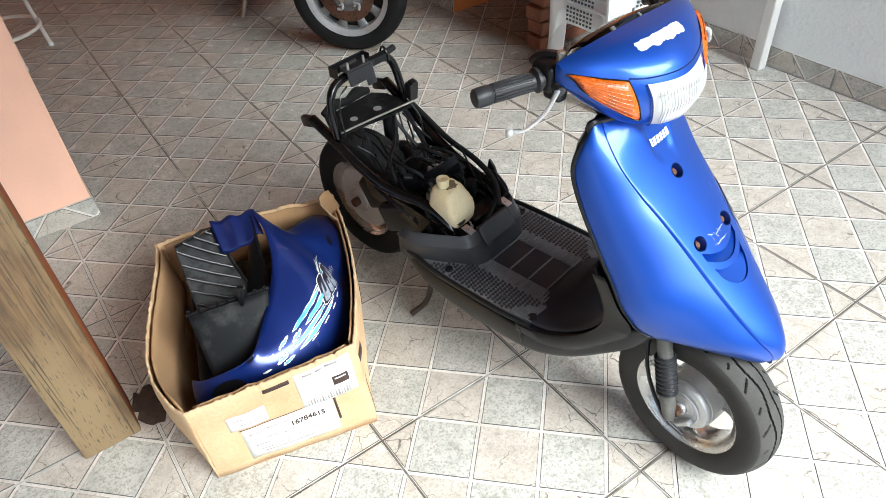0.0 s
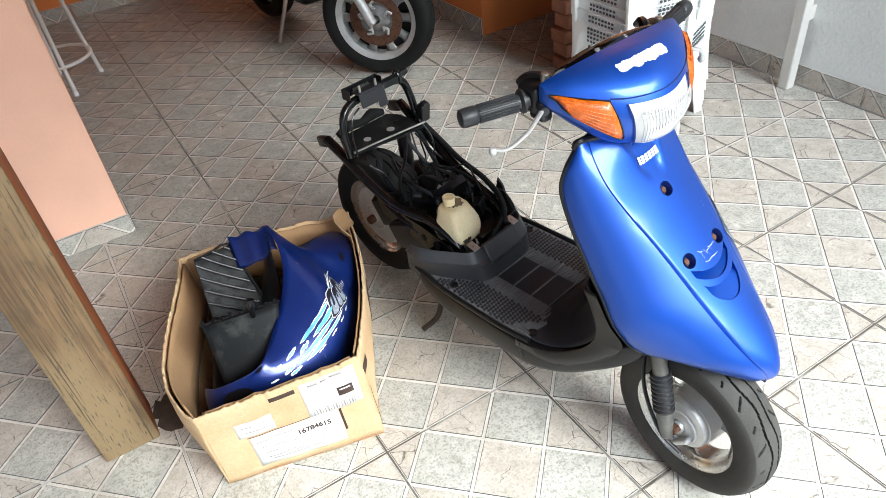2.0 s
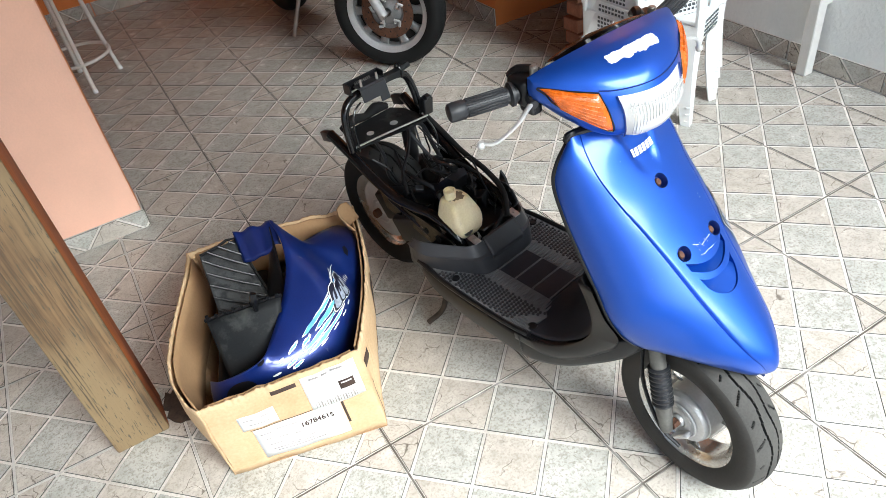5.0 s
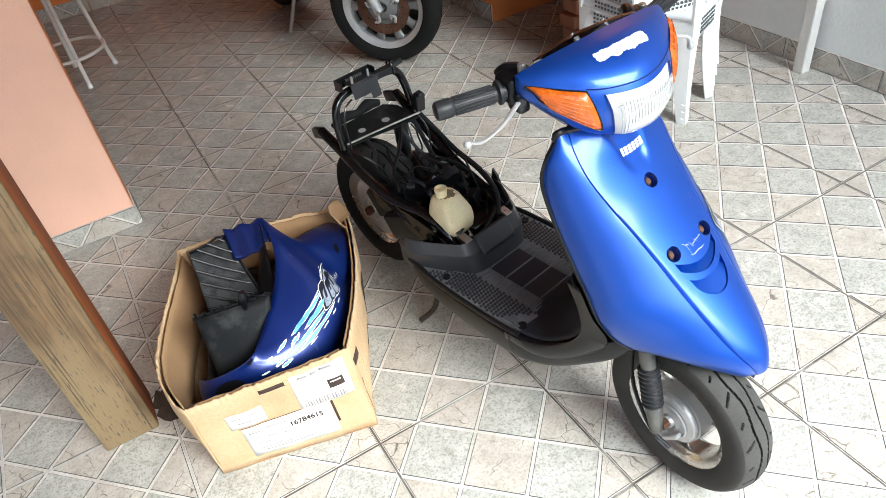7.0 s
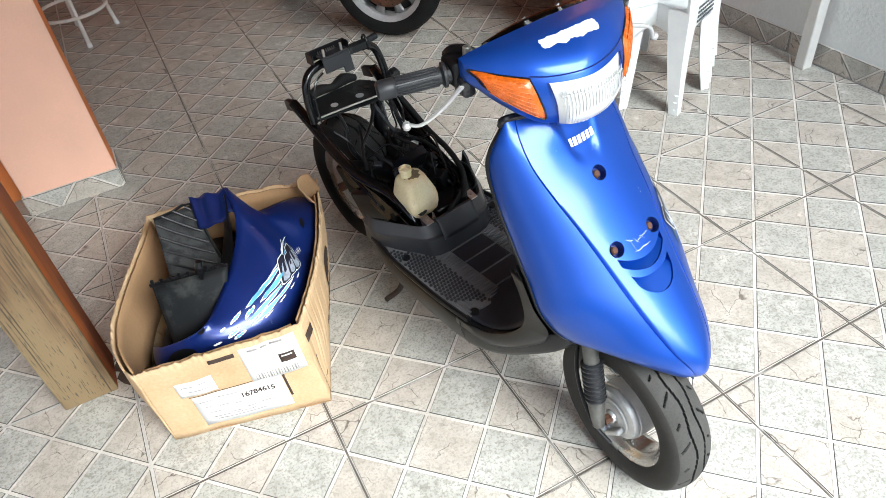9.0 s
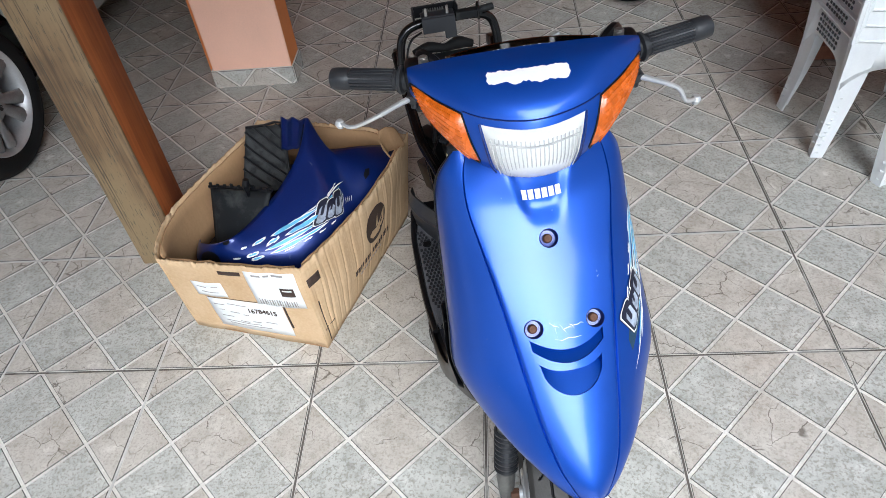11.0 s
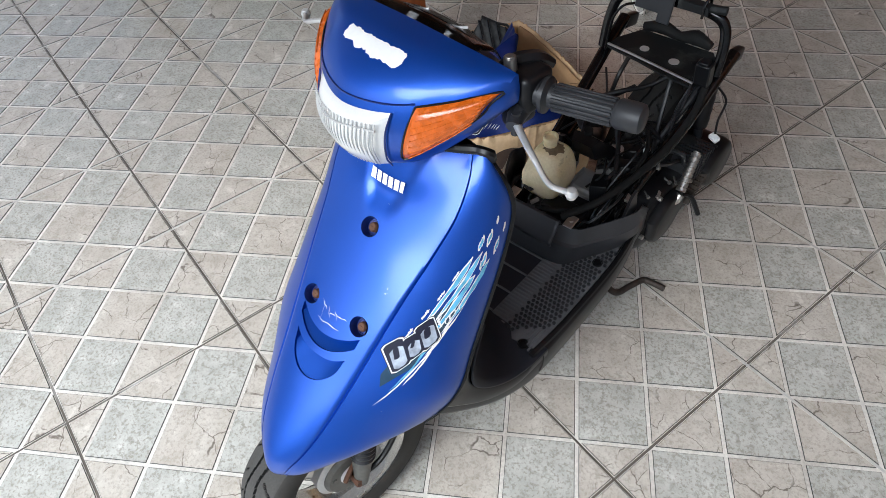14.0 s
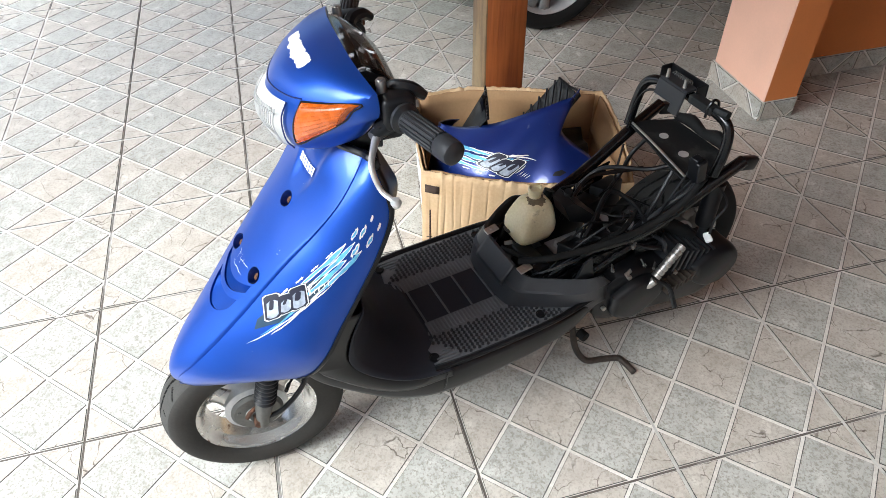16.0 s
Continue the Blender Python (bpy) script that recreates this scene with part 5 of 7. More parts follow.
def tyre_mesh(R, w, rim, seg=132, road=False):
    """A tyre with moulded grooves; groove floors take the second, darker material, which colours in their shade."""
    sect = ROAD_SECTION if road else [(-0.5, 0.0), (-0.55, 0.12), (-0.60, 0.35), (-0.60, 0.55), (-0.56, 0.70), (-0.50, 0.80), (-0.44, 0.87), (-0.37, 0.92), (-0.30, 0.952), (-0.23, 0.973), (-0.16, 0.987), (-0.12, 0.992), (-0.08, 0.997), (-0.04, 0.999), (0.0, 1.0)]
    sect = sect + [(-a, b) for a, b in sect[-2::-1]]
    n = 2 * round(math.pi * R / 0.055)
    rings, deep = [], []
    for i in range(seg):
        a = 2 * math.pi * i / seg
        row, dr = [], []
        for k, (y, h) in enumerate(sect):
            low = False
            if h > 0.75:
                ph = (i / seg * n + abs(y) * 2.6 + (0.5 if y > 0 else 0)) % 1.0
                if road:
                    # zigzag centre grooves and short slanting cuts at the shoulders
                    zig = abs((i / seg * n * 0.5 + (0.25 if y > 0 else 0)) % 1.0 * 2 - 1)
                    cut = (i / seg * n * 0.5 + abs(y) * 0.9 + (0.5 if y > 0 else 0)) % 1.0
                    low = abs(abs(y) - 0.10 - 0.08 * zig) < 0.021 or (cut < 0.045 and 0.22 < abs(y) < 0.45) or (0.48 < cut < 0.52 and 0.30 < abs(y) < 0.42)
                else:
                    low = (ph < 0.10 and 0.16 < abs(y) < 0.47) or (0.5 < ph < 0.60 and 0.27 < abs(y) < 0.42) or abs(y - 0.12 * math.sin(2 * math.pi * i / seg * n / 2)) < 0.035
            r = rim + (R - rim) * h - (0.005 if low else 0.0)
            dr.append(low)
            row.append(V(r * math.cos(a), y * w, r * math.sin(a)))
        rings.append(row)
        deep.append(dr)
    m = len(sect)
    faces, marks = [], []
    for i in range(seg):
        j = (i + 1) % seg
        for k in range(m - 1):
            faces.append((i * m + k, i * m + k + 1, j * m + k + 1, j * m + k))
            marks.append(1 if deep[i][k] + deep[i][k + 1] + deep[j][k] + deep[j][k + 1] >= 2 else 2 if min(sect[k][1], sect[k + 1][1]) >= 0.79 else 0)
    bm = mesh_of([p for r in rings for p in r], faces)
    bm.faces.ensure_lookup_table()
    for f, q in zip(bm.faces, marks):
        f.material_index = int(q)
    return bm


def scooter_wheel(name, m, label, R=0.197, w=0.084, tread=TREAD):
    hubp = part(name, lathe([(0.018, -0.055), (0.030, -0.052), (0.036, -0.040), (0.055, -0.036), (0.066, -0.030), (0.068, 0.028), (0.052, 0.034), (0.030, 0.040), (0.018, 0.052)], 40), ALLOY, scooter, label, m)
    part("tyre", tyre_mesh(R, w, 0.128, 520, True), [TYRE_MAT if tread is TREAD else DARK_TYRE, RUBBER, tread], hubp, "worn black tyre", m, 32)
    edge = [(0.1385, 0.0415), (0.1405, 0.0395), (0.1405, 0.0365), (0.136, 0.0345), (0.131, 0.0335), (0.128, 0.0305), (0.1235, 0.0285), (0.1205, 0.0245), (0.1125, 0.0200), (0.1110, 0.0120)]
    rim = edge + [(r0, -y0) for r0, y0 in edge[::-1]] + [(0.1375, -0.0440), (0.1340, -0.0445), (0.1300, -0.0400), (0.1245, -0.0365), (0.1190, -0.0345), (0.1150, -0.0270), (0.1080, -0.0215), (0.1070, 0.0215), (0.1150, 0.0270), (0.1190, 0.0345), (0.1245, 0.0365), (0.1300, 0.0400), (0.1340, 0.0445), (0.1375, 0.0440)]
    part("rim", lathe(rim, 72, closed=True), RIM_MAT, hubp, "silver steel rim with rust spots", m, 50)
    # pressed steel web: three waisted arms from the drum to the rim, open between
    for k in range(3):
        a = 2 * math.pi * k / 3 + 0.5
        sp = []
        for t in [i / 10 for i in range(11)]:
            rr = 0.050 + 0.060 * t
            wd = 0.019 + 0.016 * (1 - t) ** 3 + 0.030 * t ** 4
            row = []
            for q in range(9):
                b = a + (q / 8 - 0.5) * 2 * wd / rr
                edge_q = abs(q / 4 - 1) ** 3
                row.append(V(rr * math.cos(b), 0.014 - 0.022 * t - 0.007 * edge_q, rr * math.sin(b)))
            sp.append(row)
        part("spoke", loft(sp, False), RIM_MAT, hubp, "", m, 50, 0.004)
    for y0, r0 in ((-0.052, 0.040), (-0.0385, 0.058)):
        part("drum_ring", lathe([(r0, y0), (r0 + 0.003, y0 - 0.0025), (r0 + 0.006, y0)], 48), ALLOY, hubp, "", m)
    return hubp


FW = ST @ pose(0.158, 0.012, 0.197)
fwheel = scooter_wheel("front_wheel", FW, "small front wheel with drum brake")
part("brake_plate", join(lathe([(0.0, -0.062), (0.014, -0.062), (0.016, -0.052), (0.045, -0.050), (0.060, -0.046), (0.064, -0.040), (0.064, -0.034)], 40), moved(box(-0.006, 0.006, -0.01, 0.01, -0.05, 0.005, 0.003, 1), pose(0.03, -0.058, -0.02, 0, 40, 0))), ALLOY, fwheel, "cast alloy brake plate", FW)
part("hub_plate", join(lathe([(0.012, 0.050), (0.020, 0.050), (0.022, 0.044), (0.050, 0.042), (0.056, 0.036), (0.056, 0.020)], 40), *(cyl((0.04 * math.cos(a), 0.040, 0.04 * math.sin(a)), (0.04 * math.cos(a), 0.046, 0.04 * math.sin(a)), 0.0045, 6) for a in (0.4, 2.5, 4.6))), FORK_GREY, fwheel, "grimy hub side plate with bolts", FW)
part("cam_arm", tube([(-0.01, 0.046, 0.03), (0.012, 0.056, 0.028), (0.022, 0.056, 0.012)], 0.005, 8, 3), RUST, fwheel, "rusty brake cam arm", FW)
for y0, y1 in ((-0.078, -0.060), (0.048, 0.074)):
    part("axle_nut", cyl((0, y0, 0), (0, y1, 0), 0.011, 6), RUST, fwheel, "rusty axle nut", FW)
part("valve", join(cyl((-0.093, 0.016, 0.058), (-0.078, 0.03, 0.052), 0.003, 8), cyl((-0.078, 0.03, 0.052), (-0.070, 0.048, 0.055), 0.0045, 8)), BLACK, fwheel, "", FW)
for s in (-1, 1):
    top, low = V(0.085, s * 0.062, 0.43), V(0.146, s * 0.074, 0.215)
    d = low - top
    leg = part("fork_leg", tube([top, top + d * 0.3, top + d * 0.66, top + d * 0.9, low + V(0.006, 0, -0.03)], 0.018, 14, 4, [0.0165, 0.0165, 0.0185, 0.0185, 0.014]), FORK_GREY, scooter, "dull grey telescopic fork leg", ST)
    prof = []
    for k in range(9):
        prof += [(0.0185, 0.0115 * k), (0.0235, 0.0115 * k + 0.004), (0.0225, 0.0115 * k + 0.008)]
    part("fork_boot", lathe(prof, 24, "Z"), BLACK_GREY, leg, "ribbed rubber fork boot", ST @ Matrix.Translation(top + d * 0.36) @ d.to_track_quat("Z", "Y").to_matrix().to_4x4())
part("fork_crown", moved(box(-0.03, 0.03, -0.08, 0.08, -0.02, 0.02, 0.008, 2), pose(0.078, 0, 0.445)), BLACK, scooter, "black fork crown", ST)
part("inner_fender", loft([[V(0.158 + 0.215 * math.cos(a), y, 0.197 + 0.215 * math.sin(a)) for y in (-0.05, -0.04, 0, 0.04, 0.05)] for a in [radians(92 + 4 * k) for k in range(15)]], False), BLACK, scooter, "black inner fender over the front tyre", ST, 60, 0.002)
part("speedo_cable", tube([(0.155, 0.075, 0.20), (0.10, 0.085, 0.23), (0.04, 0.075, 0.30), (0.02, 0.05, 0.40)], 0.0055, 8, 6), BLACK, scooter, "", ST)
part("brake_cable", tube([(0.19, -0.072, 0.16), (0.14, -0.085, 0.20), (0.08, -0.08, 0.30), (0.05, -0.05, 0.42)], 0.0045, 8, 6), BLACK, scooter, "", ST)

RW = pose(-0.955, 0.006, 0.238)
rwheel = scooter_wheel("rear_wheel", RW, "small rear wheel", 0.211, 0.100, TREAD_DARK)
part("brake_plate", lathe([(0.0, -0.058), (0.014, -0.058), (0.018, -0.048), (0.075, -0.044), (0.098, -0.040), (0.104, -0.030)], 44), ALLOY, rwheel, "polished alloy brake drum side", RW)
part("axle_nut", cyl((0, -0.078, 0), (0, -0.052, 0), 0.014, 6), RUST, rwheel, "", RW)

# ---- engine and running gear on the left side ----
def pod(pts, y0, y1, bevel=0.012):
    n = len(pts)
    cx, cz = sum(p[0] for p in pts) / n, sum(p[1] for p in pts) / n
    dense = [(q.x, q.z) for q in spline([(x, 0, z) for x, z in pts + pts[:1]], 5)[:-1]]
    rings = [[V(cx + (x - cx) * f, y, cz + (z - cz) * f) for x, z in dense] for f, y in ((0.9, y0), (1, y0 + bevel), (1, y1 - bevel), (0.93, y1 - bevel * 0.3), (0.82, y1))]
    return loft(rings, True, True)


engine = part("engine_case", pod([(-0.62, 0.30), (-0.70, 0.345), (-0.80, 0.33), (-0.92, 0.285), (-1.01, 0.25), (-1.03, 0.18), (-0.97, 0.145), (-0.85, 0.165), (-0.72, 0.19), (-0.63, 0.22)], 0.055, 0.155), BLACK, scooter, "black belt-drive case", smooth=50)
part("case_cover", pod([(-0.655, 0.295), (-0.72, 0.325), (-0.79, 0.305), (-0.80, 0.25), (-0.73, 0.205), (-0.66, 0.235)], 0.14, 0.178, 0.01), BLACK, engine, "round black fan-side cover", smooth=50)
for x, z in ((-0.64, 0.26), (-0.70, 0.335), (-0.83, 0.318), (-0.94, 0.27), (-1.0, 0.2), (-0.87, 0.175), (-0.74, 0.195)):
    part("bolt", cyl((x, 0.150, z), (x, 0.160, z), 0.006, 6), STEEL, engine)
kick = part("kick_starter", tube([(-0.745, 0.150, 0.30), (-0.748, 0.172, 0.302), (-0.760, 0.178, 0.316)], 0.010, 10, 4), STEEL, scooter, "kick starter arm")
gs, ge = V(-0.764, 0.174, 0.322), V(-0.842, 0.164, 0.388)
gd = ge - gs
prof = []
for k in range(8):
    prof += [(0.0115, 0.012 * k), (0.0115, 0.012 * k + 0.008), (0.0095, 0.012 * k + 0.009), (0.0095, 0.012 * k + 0.0115)]
part("kick_pedal", lathe([(0, 0)] + prof + [(0, 0.097)], 14, "Z"), STEEL, kick, "ribbed grey kick pedal", Matrix.Translation(gs) @ gd.to_track_quat("Z", "Y").to_matrix().to_4x4())
part("kick_shaft", join(tube([(-0.77, 0.165, 0.305), (-0.80, 0.19, 0.285), (-0.81, 0.215, 0.235)], 0.006, 8, 3)), BLACK, kick)
for i in range(7):
    part("cooling_fin", moved(box(-0.004, 0.004, -0.05, 0.05, -0.03, 0.03, 0.001, 1), pose(-0.825 - 0.018 * i, 0.125, 0.345 - 0.006 * i, 0, -15, 0)), BLACK_GREY, engine, "", None, 0)
part("air_box", pod([(-0.87, 0.31), (-0.93, 0.335), (-1.0, 0.325), (-1.03, 0.27), (-0.985, 0.215), (-0.91, 0.23)], 0.09, 0.19, 0.02), BLACK, scooter, "rounded black air box", smooth=55)
shock = part("shock_absorber", tube([(-0.955, 0.108, 0.53), (-0.95, 0.120, 0.30)], 0.011, 12, 0), BLACK_GREY, scooter, "rear shock absorber")
part("shock_cover", moved(lathe([(0.012, -0.13), (0.021, -0.125), (0.0225, -0.10), (0.021, -0.098), (0.0225, -0.07), (0.021, -0.068), (0.0225, -0.04), (0.021, -0.038), (0.0225, 0.0), (0.012, 0.004)], 20, "Z"), pose(-0.954, 0.112, 0.49)), BLACK, shock, "dull black shock cover")
head = part("cylinder_head", box(-0.685, -0.615, -0.032, 0.032, 0.23, 0.34, 0.006, 1), ALLOY, scooter, "finned engine cylinder", smooth=30)
for k in range(8):
    part("cooling_fin", box(-0.70, -0.60, -0.045, 0.045, 0.235 + 0.012 * k, 0.241 + 0.012 * k), ALLOY, head, "", smooth=0)
part("carburettor", join(cyl((-0.73, 0.03, 0.36), (-0.66, 0.03, 0.37), 0.022, 16), cyl((-0.70, 0.03, 0.33), (-0.70, 0.03, 0.42), 0.017, 14), moved(box(-0.02, 0.02, -0.02, 0.02, -0.02, 0.02, 0.004, 1), pose(-0.70, 0.03, 0.325))), ALLOY, scooter, "small grey carburettor", smooth=40)
part("intake_hose", tube([(-0.73, 0.03, 0.36), (-0.80, 0.05, 0.385), (-0.87, 0.09, 0.37), (-0.91, 0.12, 0.34)], 0.02, 14, 5), RUBBER, scooter, "black intake hose")
part("battery_box", join(moved(box(-0.05, 0.05, -0.05, 0.05, -0.05, 0.045, 0.006, 1), pose(-0.53, 0.035, 0.315)), moved(box(-0.022, 0.022, -0.05, 0.05, -0.012, 0.012, 0.003, 1), pose(-0.515, 0.02, 0.365))), BLACK, scooter, "black battery box", smooth=30)
part("coolant_hose", tube([(-0.745, 0.085, 0.40), (-0.82, 0.10, 0.455), (-0.875, 0.112, 0.50), (-0.90, 0.09, 0.515)], 0.007, 8, 6), BLACK_GREY, scooter, "grey rubber hose")

for s in (-1, 1):
    plate = part("frame_plate", prism([(-0.49, 0.335), (-0.55, 0.322), (-0.63, 0.330), (-0.72, 0.350), (-0.72, 0.400), (-0.64, 0.396), (-0.56, 0.384), (-0.50, 0.362)], 0.004, pose(0, s * 0.112, 0, 90, 0, 0)), BLACK_GLOSS, scooter, "pressed black frame side plate with holes", smooth=0)
    for x, z, rr in ((-0.535, 0.348, 0.009), (-0.580, 0.358, 0.011), (-0.630, 0.362, 0.008), (-0.685, 0.374, 0.011)):
        # no hole is cut: a dark disc gives its shaded inside
        part("plate_hole_disc", lathe([(rr + 0.002, 0.0), (rr + 0.001, 0.0022), (rr, 0.0022), (rr, -0.001), (0, -0.001)], 14, "Y"), RUBBER, plate, "", pose(x, s * 0.1135 if s > 0 else -0.1135 - 0.0035, z))
part("harness", tube([(-0.47, 0.04, 0.392), (-0.53, 0.090, 0.420), (-0.62, 0.118, 0.437), (-0.73, 0.132, 0.452), (-0.82, 0.138, 0.488), (-0.89, 0.128, 0.535)], 0.008, 10, 6), RUBBER, scooter, "taped black wiring harness")
part("harness", tube([(-0.46, -0.02, 0.390), (-0.50, 0.06, 0.402), (-0.58, 0.095, 0.415), (-0.70, 0.10, 0.435), (-0.78, 0.06, 0.45)], 0.006, 8, 6), RUBBER, scooter)
part("harness", tube([(-0.88, 0.05, 0.525), (-0.80, 0.075, 0.43), (-0.74, 0.10, 0.425), (-0.70, 0.125, 0.425)], 0.0055, 8, 6), BLACK_GREY, scooter)
part("air_duct", loft([[V(x + a * 0.35, y, z + a * 0.94) for a, y in ((-h, -w), (h, -w * 0.8), (h * 1.15, 0), (h, w * 0.8), (-h, w))] for x, z, h, w in ((-0.600, 0.468, 0.022, 0.030), (-0.625, 0.470, 0.030, 0.040), (-0.665, 0.430, 0.036, 0.050), (-0.710, 0.385, 0.036, 0.055))], True, True), BLACK, scooter, "moulded black air duct behind the oil tank", None, 30)
part("duct_bolt", cyl((-0.618, 0.0, 0.500), (-0.616, 0.0, 0.512), 0.010, 12), RUBBER, scooter)
for x, y, z, a in ((-0.50, 0.055, 0.372, 20), (-0.515, 0.09, 0.366, 70), (-0.495, -0.045, 0.370, -30), (-0.60, 0.122, 0.395, 10), (-0.66, 0.138, 0.368, 60), (-0.70, 0.150, 0.345, 15), (-0.745, 0.146, 0.352, 80), (-0.78, 0.150, 0.330, 40), (-0.725, 0.125, 0.40, 25), (-0.655, 0.128, 0.318, 0), (-0.84, 0.165, 0.300, 35)):
    part("clamp", join(moved(box(-0.010, 0.010, -0.0018, 0.0018, -0.005, 0.005, 0.001, 1), pose(x, y, z, 30, 15, a)), moved(cyl((0.006, -0.004, 0), (0.006, 0.004, 0), 0.004, 6), pose(x, y, z, 30, 15, a))), STEEL if a % 20 else FORK_GREY, scooter, "dull metal clamp", smooth=0)
for k in range(9):
    part("cooling_fin", moved(box(-0.003, 0.003, -0.030, 0.012, -0.014, 0.014, 0.001, 1), pose(-0.815 - 0.013 * k, 0.175, 0.262 + 0.004 * k, 0, -20, 0)), STAND_STEEL, engine, "", None, 0)

# oil tank
tk = pose(-0.558, -0.052, 0) @ Matrix.Diagonal((0.92, 0.9, 1.0, 1.0))
def tank_ring(z, hx, hy, cx=0.0, cy=0.0, r=0.02):
    return [V(cx + x, cy + y, z) for x, y in rounded(2 * hx, 2 * hy, min(r, hx * 0.8, hy * 0.8), 4)]
def tank_wall(z, hx, hy, cx=0.0, cy=0.0, r=0.02):
    """A ring of the tank, with the pinched waist on its outer side and a slack front."""
    k = max(0.0, 1 - ((z - 0.432) / 0.035) ** 2)
    return [V(p.x + 0.004 * noise.noise(V(p.x * 30, p.y * 30, z * 25)), p.y - (0.013 * k * math.exp(-((p.x - 0.004) / 0.022) ** 2) if p.y > 0.02 else 0), p.z) for p in tank_ring(z, hx, hy, cx, cy, r)]


tank = part("oil_tank", loft([tank_wall(z, hx, hy, cx, cy, r) for z, hx, hy, cx, cy, r in ((0.364, 0.030, 0.028, 0.006, 0, 0.02), (0.369, 0.042, 0.040, 0.006, 0, 0.022), (0.378, 0.049, 0.048, 0.005, 0, 0.022), (0.395, 0.053, 0.052, 0.003, 0, 0.022), (0.412, 0.053, 0.053, 0.002, 0, 0.022), (0.428, 0.049, 0.051, 0.0, 0.001, 0.021), (0.444, 0.043, 0.047, -0.004, 0.002, 0.02), (0.456, 0.038, 0.043, -0.007, 0.002, 0.02), (0.464, 0.034, 0.039, -0.009, 0.001, 0.02), (0.4685, 0.029, 0.033, -0.010, 0.0, 0.018), (0.470, 0.020, 0.022, -0.011, -0.002, 0.016))], True, True), TANK_MAT, scooter, "cream translucent plastic oil tank", tk, 50)
rd = random.Random(14)
dust = [(0.0275 + 0.004 * rd.uniform(-1, 1)) for k in range(26)]
part("dust_patch", mesh_of([(-0.010, 0.0, 0.4712)] + [(-0.010 + q * r0 * math.cos(a), 1.12 * q * r0 * math.sin(a), 0.4712 - 0.0018 * (q == 1) - 0.0012 * (q == 1)) for q in (0.7, 1) for a, r0 in [(2 * math.pi * k / 26, dust[k]) for k in range(26)]], [(0, 1 + k, 1 + (k + 1) % 26) for k in range(26)] + [(1 + k, 27 + k, 27 + (k + 1) % 26, 1 + (k + 1) % 26) for k in range(26)]), TANK_DUST, tank, "brown dust caked on the tank's top", tk)
part("tank_neck", moved(lathe([(0.0165, 0.470), (0.0165, 0.484), (0.0185, 0.485), (0.0185, 0.494), (0.015, 0.495), (0.012, 0.488), (0, 0.487)], 24, "Z"), pose(-0.014, -0.012, 0)), TANK_MAT, tank, "open filler neck", tk)
part("tank_cap", join(cyl((-0.05, -0.012, 0.452), (-0.058, -0.014, 0.472), 0.013, 12), tube([(-0.058, -0.014, 0.47), (-0.07, -0.005, 0.462), (-0.075, 0.02, 0.44)], 0.004, 6)), BLACK, tank, "black sender cap", tk)
part("tank_stain", moved(lathe([(0.012, 0.4), (0.02, 0.398), (0.014, 0.39)], 10, "Z"), pose(0.046, -0.02, -0.008)), BLACK_GREY, tank, "", tk)

# wiring and hoses in the engine bay
rw = random.Random(21)
ends = [((-0.50, 0.09, 0.33), (-0.60, 0.06, 0.40), (-0.74, 0.09, 0.40)), ((-0.52, -0.09, 0.36), (-0.60, -0.10, 0.42), (-0.72, -0.08, 0.44)), ((-0.60, 0.07, 0.36), (-0.70, 0.02, 0.44), (-0.82, 0.05, 0.45)),
        ((-0.63, -0.03, 0.40), (-0.72, -0.06, 0.47), (-0.85, -0.02, 0.48)), ((-0.66, 0.09, 0.36), (-0.76, 0.115, 0.43), (-0.88, 0.10, 0.50)), ((-0.50, 0.02, 0.37), (-0.56, 0.085, 0.40), (-0.66, 0.10, 0.39)),
        ((-0.72, -0.09, 0.43), (-0.78, -0.03, 0.50), (-0.86, 0.05, 0.53)), ((-0.86, 0.105, 0.55), (-0.80, 0.10, 0.44), (-0.74, 0.05, 0.41)), ((-0.48, 0.06, 0.345), (-0.49, 0.10, 0.40), (-0.58, 0.118, 0.42)),
        ((-0.64, 0.02, 0.40), (-0.68, 0.09, 0.42), (-0.80, 0.14, 0.37)), ((-0.90, 0.11, 0.53), (-0.95, 0.16, 0.46), (-0.91, 0.17, 0.39)), ((-0.58, 0.03, 0.39), (-0.63, 0.06, 0.455), (-0.70, 0.06, 0.43)),
        ((-0.76, 0.10, 0.41), (-0.79, 0.15, 0.40), (-0.83, 0.16, 0.34)), ((-0.62, -0.09, 0.40), (-0.70, 0.0, 0.42), (-0.78, 0.07, 0.43)), ((-0.85, -0.10, 0.50), (-0.80, -0.06, 0.42), (-0.72, -0.02, 0.39)), ((-0.88, -0.06, 0.53), (-0.83, -0.07, 0.44), (-0.77, -0.05, 0.40)),
        ((-0.905, 0.10, 0.53), (-0.84, 0.085, 0.405), (-0.74, 0.07, 0.455)), ((-0.895, 0.125, 0.54), (-0.85, 0.105, 0.43), (-0.76, 0.03, 0.465)), ((-0.78, 0.10, 0.42), (-0.72, 0.02, 0.485), (-0.62, 0.075, 0.43)), ((-0.74, 0.06, 0.44), (-0.66, 0.10, 0.47), (-0.53, 0.085, 0.37)), ((-0.80, -0.06, 0.40), (-0.74, 0.0, 0.46), (-0.67, 0.05, 0.44))]
